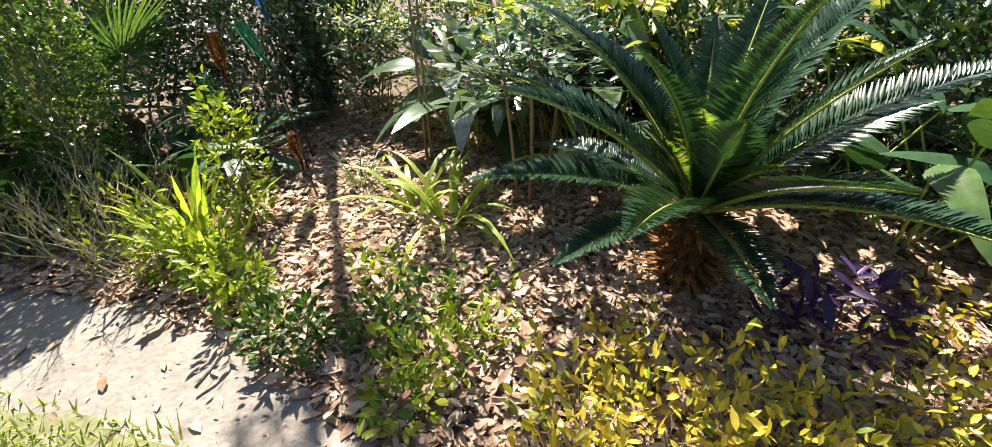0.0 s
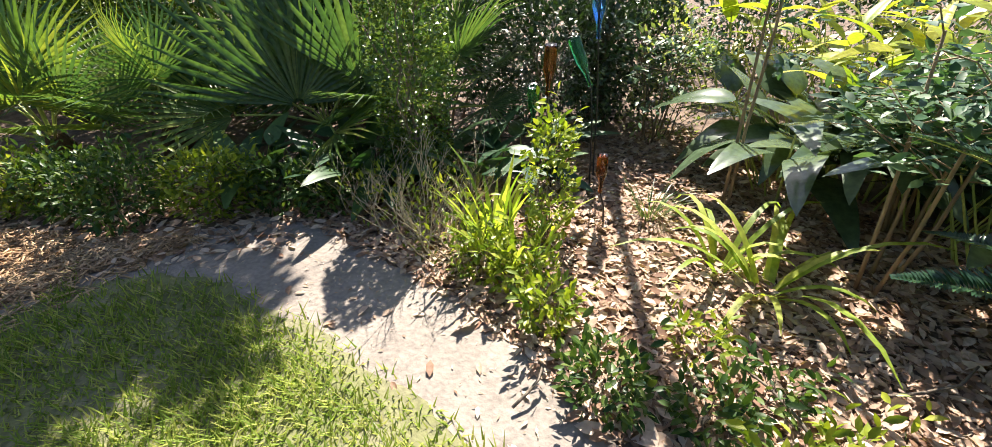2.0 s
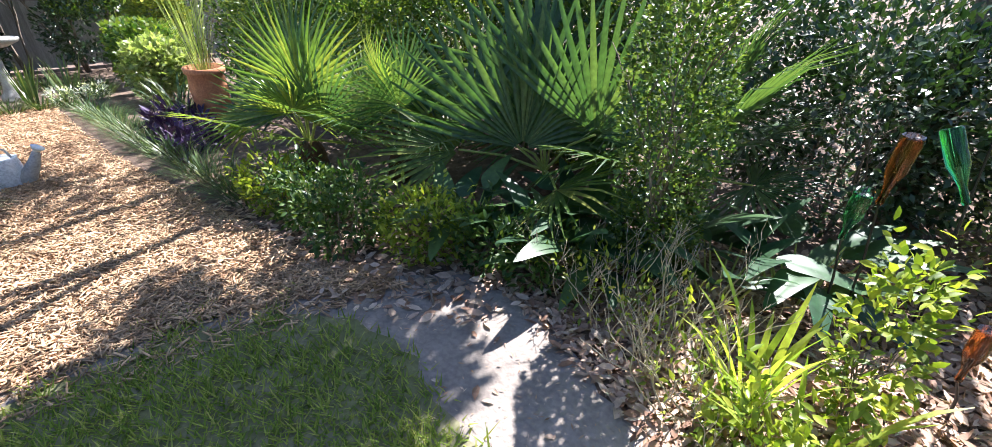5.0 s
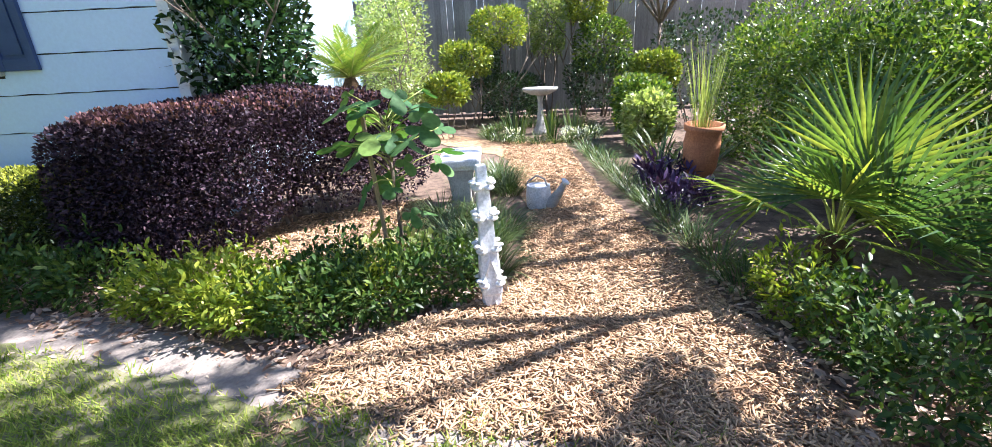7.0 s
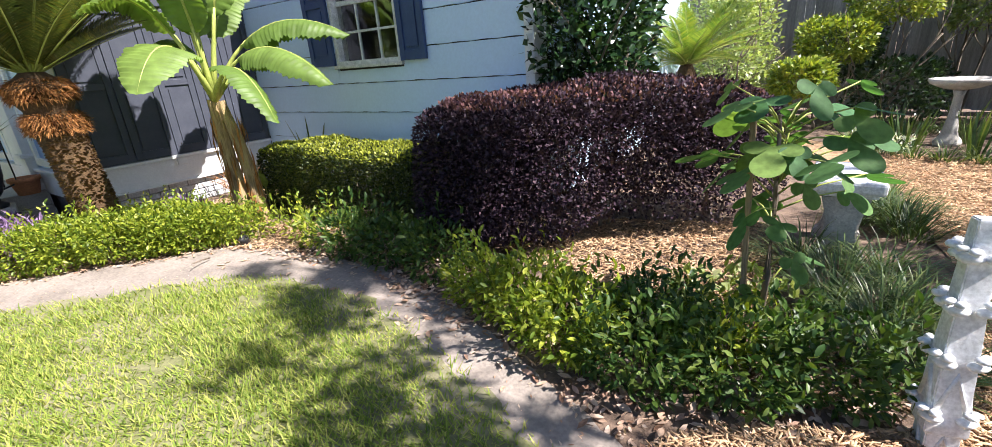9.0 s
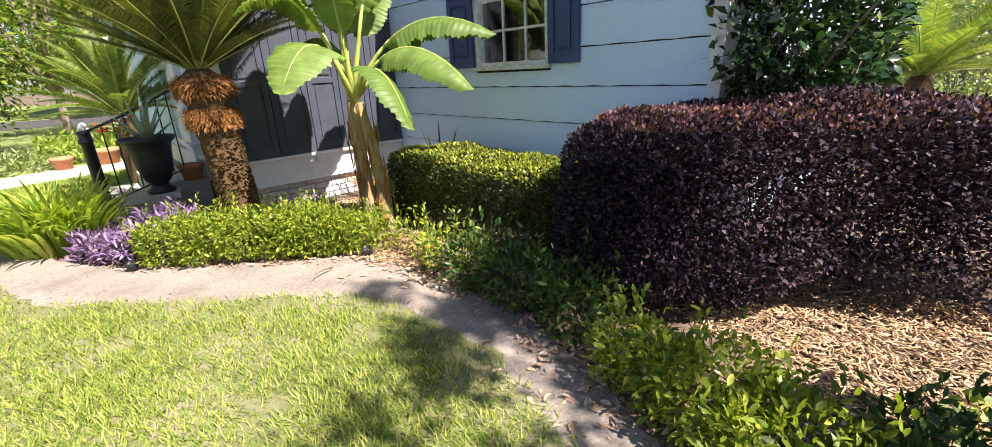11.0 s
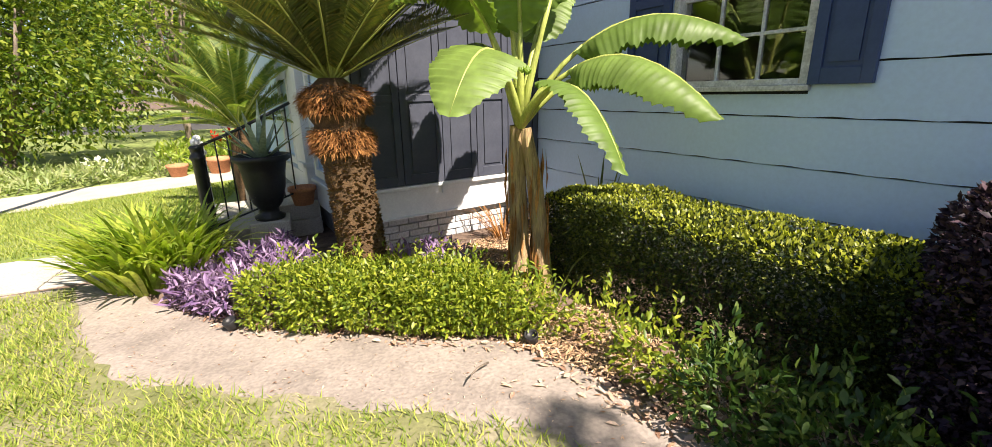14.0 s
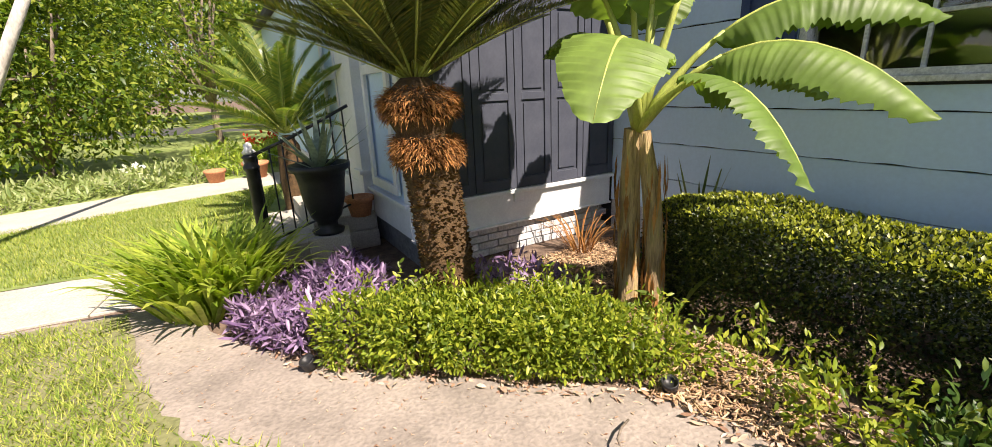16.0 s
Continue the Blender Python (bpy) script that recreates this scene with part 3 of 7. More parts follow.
def shutter(parent, w, h, mat, splits, m, label):
    """A panelled shutter leaf, w wide along x, standing in the xz plane with its face towards -y."""
    s = new("shutter")
    s.parent = parent
    s.matrix_basis = m
    s["label"] = label
    st = 0.062
    bm = bmesh.new()
    box(bm, 0, 0, 0, st, 0.035, h, bevel=0.003)
    box(bm, w - st, 0, 0, w, 0.035, h, bevel=0.003)
    zs = [0] + list(splits) + [h]
    for i, zc in enumerate(zs):
        z0 = zc if i == 0 else zc - st if i == len(zs) - 1 else zc - st / 2
        box(bm, st, 0.002, z0, w - st, 0.033, z0 + st + (0.03 if i == 0 else 0), bevel=0.003)
    part("shutter_frame", bm_mesh("shutter_frame", bm, mat), s)
    for a, b in zip(zs, zs[1:]):
        bm = bmesh.new()
        a2 = a + (st + 0.03 if a == 0 else st / 2)
        b2 = b - (st if b == h else st / 2)
        box(bm, st - 0.004, 0.018, a2, w - st + 0.004, 0.028, b2)
        r = box(bm, st + 0.025, 0.006, a2 + 0.03, w - st - 0.025, 0.018, b2 - 0.03, bevel=0.0)
        fr = [f for f in bm.faces if f.calc_center_median().y < 0.0065]
        bmesh.ops.inset_region(bm, faces=fr, thickness=0.0, depth=0.0)
        for v in {v for f in fr for v in f.verts}:
            v.co.x += 0.014 if v.co.x < w / 2 else -0.014
            v.co.z += 0.014 if v.co.z < (a2 + b2) / 2 else -0.014
        part("raised_panel", bm_mesh("raised_panel", bm, mat), s)
    return s


# shutters stand against the siding; their face looks along +x of the house
for y0, w in ((1.235, 0.385), (2.62, 0.325)):
    shutter(house, w, 1.25, M_BLUE, (0.62,), pose(0.052, y0, 1.42, 0, 0, 90), "navy blue raised-panel window shutter")

# bay: brick foot, skirt, sill, five slate leaves, white corner board
BX = 2.13
bay = new("bay")
bay.parent = house
bay["label"] = "projecting bay with slate panels above a white skirt"
boxes("bay_core", bay, M_SIDING, (-0.2, -8.6, 0.28, BX - 0.02, -0.05, WALL_H))
boxes("skirt", bay, M_WHITE, (0.02, -0.05, 0.29, BX, -0.005, 0.55), (BX - 0.02, -8.6, 0.29, BX + 0.012, -0.05, 0.55), bevel=0.004, label="white painted skirt boards")
boxes("bay_sill", bay, M_WHITE, (0.02, -0.05, 0.55, BX + 0.05, 0.045, 0.585), (BX - 0.02, -2.6, 0.55, BX + 0.055, -0.05, 0.585), bevel=0.006)
boxes("skirt_ledge", bay, M_WHITE, (0.02, -0.05, 0.275, BX + 0.02, 0.02, 0.29))
boxes("bay_corner_board", bay, M_WHITE, (1.985, -0.05, 0.585, BX, 0.012, WALL_H), (BX - 0.02, -0.15, 0.585, BX + 0.014, -0.05, WALL_H), bevel=0.004)
boxes("vent_box", bay, M_WHITE, (1.09, -0.005, 0.47, 1.19, 0.02, 0.545), bevel=0.004)
boxes("head_board", bay, M_WHITE, (0.02, -0.05, 2.72, 1.985, 0.01, WALL_H - 0.01))
edges = (0.025, 0.415, 0.79, 1.165, 1.575, 1.98)
for a, b in zip(edges, edges[1:]):
    shutter(bay, b - a - 0.008, 2.12, M_NAVY, (0.78, 1.5), pose(b - 0.004, 0.03, 0.592, 0, 0, 180), "slate blue panelled leaf")
boxes("foot_core", bay, M_MORTAR, (0.05, -8.6, 0, BX - 0.075, -0.085, 0.285))
side_panels = [(-0.25, -0.95), (-1.9, -2.6)]
for a, b in side_panels:
    boxes("side_panel_frame", bay, M_WHITE, (BX + 0.0, b, 0.62, BX + 0.03, a, 0.7), (BX, b, 0.7, BX + 0.03, b + 0.08, 2.7), (BX, a - 0.08, 0.7, BX + 0.03, a, 2.7), (BX, b, 1.6, BX + 0.03, a, 1.68), bevel=0.004)
boxes("entry_pilaster", bay, M_WHITE, (BX, -1.25, 0.0, BX + 0.09, -1.05, 2.8), (BX, -1.28, 0, BX + 0.12, -1.02, 0.12), (BX, -1.28, 0.7, BX + 0.12, -1.02, 0.74), bevel=0.006)
boxes("entry_door", bay, M_WHITE, (BX, -1.85, 0.4, BX + 0.03, -1.3, 2.6), (BX + 0.03, -1.78, 0.55, BX + 0.045, -1.37, 1.2), (BX + 0.03, -1.78, 1.3, BX + 0.045, -1.37, 2.45), bevel=0.004)
brick_b = bmesh.new()
box(brick_b, -0.097, -0.03, 0, 0.097, 0.03, 0.058, bevel=0.005)
brick_me = bm_mesh("brick", brick_b, M_PALEBRICK)
for r in range(4):
    for k in range(11):
        x = 0.12 + k * 0.203 + (0.1 if r % 2 else 0)
        if x < BX - 0.12:
            part("brick", brick_me, bay, m=pose(x, -0.072 + 0.002 * ((k * 7 + r * 3) % 3), 0.005 + r * 0.068))
boxes("step", house, M_CONC, (BX + 0.02, -2.4, 0, BX + 0.95, -0.95, 0.17), (BX + 0.02, -2.3, 0.17, BX + 0.6, -1.0, 0.34), bevel=0.01, label="concrete entrance steps")

# ---- plant builders ----


def stems_mesh(n, height, spread, radius, mat, forks=2, foot=0.05, seed=0):
    """Branching stems from one foot: each wanders up and outwards and forks."""
    r = random.Random(seed)
    bm = bmesh.new()

    def grow(p, d, length, rad, level):
        pts, rr = [p.copy()], [rad]
        for i in range(4):
            d = (d + Vector((r.uniform(-0.22, 0.22), r.uniform(-0.22, 0.22), 0.06))).normalized()
            p = p + d * length / 4
            pts.append(p.copy())
            rr.append(rad * (1 - 0.13 * (i + 1)))
        tube(bm, pts, rr, 5)
        if level < forks:
            for k in range(2):
                grow(pts[r.choice((2, 3, 4))], (d + Vector((r.uniform(-0.8, 0.8), r.uniform(-0.8, 0.8), 0.25))).normalized(), length * 0.6, rad * 0.6, level + 1)

    for i in range(n):
        a = r.uniform(0, 2 * math.pi)
        q = r.uniform(0, foot)
        grow(Vector((math.cos(a) * q, math.sin(a) * q, -0.02)), Vector((math.cos(a) * spread * r.random(), math.sin(a) * spread * r.random(), 1)).normalized(), height * r.uniform(0.75, 1.0), radius * r.uniform(0.7, 1.1), 0)
    return bm_mesh("stems", bm, mat, smooth=True)


def crown_points(n, half, power=2.6, depth=0.45, lumps=0.12, lump_scale=4.0, low=-1.0, seed=1.0):
    """Places and outward directions in the outer layer of a rounded, lumpy body of half sizes half, centred at the origin."""
    q = rng.uniform(-1, 1, size=(int(n * 1.6) + 50, 3))
    q = q[(np.abs(q).max(axis=1) > 0.05)]
    nrm = (np.abs(q) ** power).sum(axis=1) ** (1 / power)
    s = q / nrm[:, None]
    s = s[s[:, 2] > low][:n]
    half = np.array(half)
    g = unit(np.sign(s) * np.abs(s) ** (power - 1) / half)
    k = 1 - depth * rng.random(len(s)) ** 2.0
    P = s * half * k[:, None]
    P = P + g * (wobble(s * half, lump_scale / max(0.25, min(half)) * 0.6, seed) * lumps * min(half))[:, None]
    return P, g


def leafy(P, G, length, width, up=0.5, loose=0.8, fold=0.12, droop=0.15, vary=0.35, fine=False):
    n = len(P)
    D = unit(G + rng.normal(size=(n, 3)) * loose + np.array([0, 0, up]))
    N = unit(rng.normal(size=(n, 3)) * 0.6 + np.array([0, 0, 1.0]))
    s = 1 + rng.uniform(-vary, vary, n)
    return (fine_leaf_arrays if fine else leaf_arrays)(P, D, N, length * s, width * s, fold, droop)


def shrub(name, x, y, half, leaf, mat, count, label, category="shrub", group="", z0=None, power=2.4, depth=0.5, lumps=0.22, up=0.5, loose=0.8, stems=5, stem_mat=None, low=-0.95, yaw=0.0, seed=1.0, bare=0.0, sprigs=0, thin=0.0, full_end=False):
    """A bush: stems and a crown of single leaves with an uneven outline. leaf: (length, width)."""
    zc = (half[2] if z0 is None else z0 + half[2])
    ob = thing(name, pose(x, y, 0, 0, 0, yaw), label, category, group)
    P, G = crown_points(count, half, power, depth, lumps, low=low, seed=seed)
    if bare:
        keep = rng.random(len(P)) > bare * (wobble(P, 5.0 / max(half), seed + 4) > 0.1)
        P, G = P[keep], G[keep]
    P[:, 2] += zc
    leg = np.clip(0.75 - P[:, 0] / (half[0] * 0.5), 0.0, 1.0) if full_end else 1.0
    ok = (P[:, 2] > 0.015) & (rng.random(len(P)) > thin * leg * np.clip((zc - half[2] * 0.15 - P[:, 2]) / half[2], 0, 1))
    P, G = P[ok], G[ok]
    if sprigs:
        S, SG = crown_points(sprigs, half, power, 0.05, lumps, low=0.0, seed=seed)
        S[:, 2] += zc
        for k in range(6):
            P = np.vstack([P, S + (SG * 0.4 + np.array([0, 0, 1.0])) * leaf[0] * 0.5 * k])
            G = np.vstack([G, SG])
    v, f = leafy(P, G, leaf[0], leaf[1], up, loose, fine=name in ("gardenia", "azalea", "young_shrub"))
    part("foliage", fast_mesh("foliage", v, f, mat), ob)
    if stems:
        h = zc + half[2] * 0.35
        tagged(part("branching", stems_mesh(stems, h * 0.75, 0.5 * half[0] / max(h, 0.1) * 2, max(0.004, 0.012 * h), stem_mat or M_BARK, 2, min(half[0], half[1]) * 0.35, int(seed * 10)), ob), kind="stuff")
    return ob


def clump(name, x, y, n, length, width, mat, label, category="plant", group="", radius=0.06, lean=0.6, bend=0.5, steps=4, z=0.0, vary=0.3):
    """A tuft of strap leaves from one foot."""
    ob = thing(name, pose(x, y, z), label, category, group)
    a = rng.uniform(0, 2 * math.pi, n)
    q = rng.random(n) ** 0.5
    P = np.stack([np.cos(a) * q * radius, np.sin(a) * q * radius, np.zeros(n)], axis=1)
    a2 = a + rng.normal(size=n) * 0.4
    D = np.stack([np.cos(a2) * lean * (0.25 + q), np.sin(a2) * lean * (0.25 + q), np.ones(n)], axis=1)
    v, f = blade_arrays(P, D, length * (1 + rng.uniform(-vary, vary, n)), width, bend * rng.uniform(0.5, 1.3, n), steps)
    if n <= 60:
        kv, kf = len(v) // n, len(f) // n
        for i in range(n):
            part("leaf", fast_mesh("leaf", v[i * kv:(i + 1) * kv], f[i * kf:(i + 1) * kf] - i * kv, mat), ob)
    else:
        tagged(part("foliage", fast_mesh("foliage", v, f, mat), ob), kind="stuff")
    return ob


def carpet(name, outline, n, length, width, mat, label, category, height=0.1, kind="", strap=False, lean=0.7, bend=0.6):
    """A low spread of leaves over a piece of ground."""
    o = np.array(outline)
    ob = thing(name, pose(0, 0, 0), label, category, kind=kind)
    X = rng.uniform(o[:, 0].min(), o[:, 0].max(), n * 4)
    Y = rng.uniform(o[:, 1].min(), o[:, 1].max(), n * 4)
    k = np.where(inside(outline, X, Y))[0][:n]
    P = np.stack([X[k], Y[k], np.zeros(len(k))], axis=1)
    if strap:
        D = unit(np.array([0, 0, 1.0]) + rng.normal(size=P.shape) * lean * np.array([1, 1, 0.1]))
        v, f = blade_arrays(P * 0.35 + (np.round(P * 7) / 7) * 0.65, D, length * rng.uniform(0.6, 1.2, len(P)), width, bend * rng.uniform(0.6, 1.2, len(P)))
    else:
        P[:, 2] = height * rng.random(len(P)) ** 0.7 * (0.65 + 0.45 * wobble(P, 9, 2))
        P[:, 2] = np.maximum(P[:, 2], 0.01)
        G = np.tile(np.array([0, 0, 0.4]), (len(P), 1))
        v, f = leafy(P, G, length, width, 0.25, 0.8, fine=True)
        bm = bmesh.new()
        for p in P[::12]:
            d = rng.normal(size=2) * 0.05
            tube(bm, [(p[0] + d[0], p[1] + d[1], -0.01), (p[0] + d[0] * 0.3, p[1] + d[1] * 0.3, p[2] * 0.6), tuple(p)], [0.004, 0.0035, 0.002], 4)
        tagged(part("stalkage", bm_mesh("stalkage", bm, M_STEM, True), ob), kind="stuff")
    part("foliage", fast_mesh("foliage", v, f, mat), ob)
    return ob


def frond_mesh(length, leaflet, pairs, arch, mat, stem_mat, vee=0.5, width=0.009):
    """A feather frond: an arching rib in the xz plane with stiff leaflets on both sides."""
    t = np.linspace(0, 1, pairs)
    X = length * (t - 0.12 * arch * t ** 2)
    Z = length * (arch * (0.30 * t - 0.62 * t ** 2.2))
    R = np.stack([X, np.zeros(pairs), Z], axis=1)
    T = unit(np.gradient(R, axis=0))
    Nn = np.stack([-T[:, 2], np.zeros(pairs), T[:, 0]], axis=1)
    env = leaflet * np.clip(np.sin(np.pi * (0.1 + 0.87 * t)) * 1.05, 0.12, 1.0)
    P, D, L = [], [], []
    for s in (-1, 1):
        P.append(R)
        D.append(T * 0.55 + Nn * vee + np.array([0, s, 0]) * 1.0 + rng.normal(size=(pairs, 3)) * 0.05)
        L.append(env)
    P, D, L = np.vstack(P), np.vstack(D), np.concatenate(L)
    k = t[np.tile(np.arange(pairs), 2)] > 0.1
    v, f = leaf_arrays(P[k], D[k], np.tile(Nn, (2, 1))[k], L[k], width, 0.25, 0.12, 0.35)
    # rib: a slim three-sided taper
    w = (0.011 * (1 - 0.8 * t))[:, None]
    rv = np.stack([R + np.array([0, 1, 0]) * w, R - np.array([0, 1, 0]) * w, R - Nn * w * 1.4], axis=1).reshape(-1, 3)
    rf = []
    for i in range(pairs - 1):
        for k2 in range(3):
            a, b = 3 * i + k2, 3 * i + (k2 + 1) % 3
            rf += [[a, b, b + 3], [a, b + 3, a + 3]]
    rf = np.array(rf) + len(v)
    me = fast_mesh("frond", np.vstack([v, rv]), np.vstack([f, rf]), mat)
    me.materials.append(stem_mat)
    idx = np.zeros(len(me.polygons), dtype=np.int32)
    idx[len(f):] = 1
    me.polygons.foreach_set("material_index", idx)
    return me


def cycad(name, x, y, z, n, length, leaflet, arch, mat, label, lift=(10, 75), pairs=60, tilt=0, toward=0, meshes=4, yaw0=0.0, width=0.009):
    ob = thing(name, pose(x, y, 0), label, "palm")
    ms = [frond_mesh(length * (0.9 + 0.08 * i), leaflet, pairs, arch * (0.8 + 0.2 * i), mat, M_PETIOLE, width=width) for i in range(meshes)]
    r = random.Random(int(abs(x * 100)))
    for i in range(n):
        k = (i + 0.5) / n
        el = lift[0] + (lift[1] - lift[0]) * k
        az = yaw0 + i * 137.5 + r.uniform(-10, 10)
        sc = (1.0 - 0.25 * k * r.random()) * (0.68 + 0.32 * min(1.0, k * 3))
        m = Matrix.Translation((0.02 * math.cos(radians(az)), 0.02 * math.sin(radians(az)), z)) @ pose(0, 0, 0, tilt, 0, toward) @ pose(0, 0, 0, 0, 0, az) @ pose(0, 0, 0, r.uniform(-12, 12), -el, 0) @ Matrix.Diagonal((sc, sc, sc, 1))
        part("frond", ms[i % len(ms)], ob, m=m)
    return ob


def fan_mesh(radius, rays, mat, spread=250):
    """A fan leaf: pleated blades from one point, split towards the tips, on a stalk along -x."""
    v, f = [], []
    for i in range(rays):
        a = radians(-spread / 2 + spread * i / (rays - 1) + rng.uniform(-2, 2))
        l = radius * (0.78 + 0.22 * math.cos(a * 0.6)) * rng.uniform(0.93, 1.05)
        d = np.array([math.cos(a), math.sin(a), 0])
        s = np.array([-math.sin(a), math.cos(a), 0])
        w = radius * radians(spread / (rays - 1)) * 0.5
        b = len(v)
        droop = rng.uniform(0.02, 0.16)
        for q, ww, zz in ((0.04, 0.05, 0), (0.4, 0.34, 0.015), (0.72, 0.2, 0.0), (1.0, 0.02, -droop)):
            c = d * l * q + np.array([0, 0, zz * radius * 1.0])
            v += [c - s * w * ww, c + np.array([0, 0, -0.28 * w * min(1, ww * 2)]), c + s * w * ww]
        for k in range(3):
            for j in range(2):
                p = b + 3 * k + j
                f.append([p, p + 1, p + 4, p + 3])
    return fast_mesh("fan", np.array(v), np.array(f), mat)


def fan_palm(name, x, y, n, radius, stalk, mats, label, crown=0.25, lift=(5, 80), seed=3, rays=36):
    ob = thing(name, pose(x, y, 0), label, "palm")
    fans = [fan_mesh(radius * s, rays, m) for s in (0.85, 1.0, 1.1) for m in mats]
    r = random.Random(seed)
    bm = bmesh.new()
    lathe(bm, [(0.09, -0.02), (0.12, 0.05), (0.1, crown * 0.7), (0.06, crown)], 10)
    part("trunk", bm_mesh("trunk", bm, M_TRUNKCORE), ob)
    for i in range(n):
        el = radians(lift[0] + (lift[1] - lift[0]) * (i + 0.5) / n + r.uniform(-6, 6))
        az = radians(i * 137.5 + r.uniform(-15, 15))
        d = Vector((math.cos(az) * math.cos(el), math.sin(az) * math.cos(el), math.sin(el)))
        l = stalk * r.uniform(0.75, 1.15)
        a = Vector((0, 0, crown * 0.8))
        tip = a + d * l + Vector((0, 0, -0.08 * l * math.cos(el)))
        bm = bmesh.new()
        tube(bm, [a, a.lerp(tip, 0.5) + Vector((0, 0, 0.04 * l)), tip], [0.009, 0.007, 0.006], 5)
        leaf = part("fan_leaf", bm_mesh("stalk", bm, M_PETIOLE), ob)
        xa = (d + Vector((0, 0, -0.12))).normalized()
        up = Vector((r.uniform(-0.3, 0.3), r.uniform(-0.3, 0.3), 1))
        ya = up.cross(xa).normalized()
        za = xa.cross(ya)
        m = Matrix.Translation(tip) @ Matrix((xa, ya, za)).transposed().to_4x4()
        part("fan", fans[(i * 5 + i // 3) % len(fans)], leaf, m=m)
    return ob


def broad_mesh(name, length, width, mat, curl=0.35, wave=0.0, tears=0, nx=10, ny=4, tip=1.5, base=0.8, hang=0.0):
    """A broad leaf along x with a midrib, sagging by curl; tears part its edge towards the rib."""
    v, f = [], []
    rows = nx + 1
    cut = set(random.Random(int(length * 1000)).sample(range(2, nx - 1), min(tears, nx - 3))) if tears else set()
    cols = 2 * ny + 1
    for i in range(rows):
        t = i / nx
        w = width * 0.5 * (min(1, (t + 0.02) / 0.22) ** base) * max(0.0, 1 - t) ** (1 / tip)
        w = min(w * 1.25, width * 0.5)
        for j in range(-ny, ny + 1):
            s = j / ny
            v.append([length * t, w * s, -curl * length * t ** 2.0 + 0.16 * w * abs(s) - wave * width * (s * s) * math.sin(t * 19 + s) - 0.12 * w * s * s - hang * w * abs(s) ** 1.3])
    if hang:
        fr = random.Random(int(length * 777))
        for i in range(1, rows - 1):
            o = fr.uniform(-0.5, 0.5)
            for j in range(cols):
                s = abs(j - ny) / ny
                v[i * cols + j][2] += o * 0.035 * width * s * s + 0.012 * width * s * (1 if i % 2 else -1)
                v[i * cols + j][0] += o * 0.25 * length / nx * s * s
                v[i * cols + j][1] *= 1 + 0.1 * o * s * s
    for i in range(nx):
        for j in range(2 * ny):
            side = abs(j + 0.5 - ny) / ny
            if i in cut and side > 0.35:
                continue
            a = i * cols + j
            f.append([a, a + cols, a + cols + 1, a + 1])
    return fast_mesh(name, np.array(v), np.array(f), mat, smooth=True)


def rosette(name, x, y, n, length, width, mat, label, category="plant", lift=(15, 75), stalk=0.12, seed=1, group="", curl=0.35, z=0.0, spread=0.1, part_name="leaf"):
    """A plant of broad leaves on stalks, each leaf a part."""
    ob = thing(name, pose(x, y, z), label, category, group)
    r = random.Random(seed)
    ms = [broad_mesh("leaf", length * s, width * s, mat, curl * c) for s, c in ((0.85, 1.2), (1.0, 1.0), (1.1, 0.8))]
    for i in range(n):
        az = radians(i * 137.5 + r.uniform(-20, 20))
        el = lift[0] + (lift[1] - lift[0]) * r.random()
        q = spread * math.sqrt((i + 0.5) / n)
        foot = Vector((math.cos(az) * q, math.sin(az) * q, 0))
        d = Vector((math.cos(az) * 0.5, math.sin(az) * 0.5, 1)).normalized()
        top = foot + d * stalk * r.uniform(0.5, 1.4)
        sb = bmesh.new()
        tube(sb, [foot - Vector((0, 0, 0.02)), top], [0.007, 0.004], 4)
        leaf = part(part_name, bm_mesh("stalk", sb, M_PETIOLE), ob)
        part("blade", ms[i % 3], leaf, m=Matrix.Translation(top) @ pose(0, 0, 0, 0, 0, math.degrees(az) + r.uniform(-25, 25)) @ pose(0, 0, 0, r.uniform(-25, 25), -el, 0))
    return ob


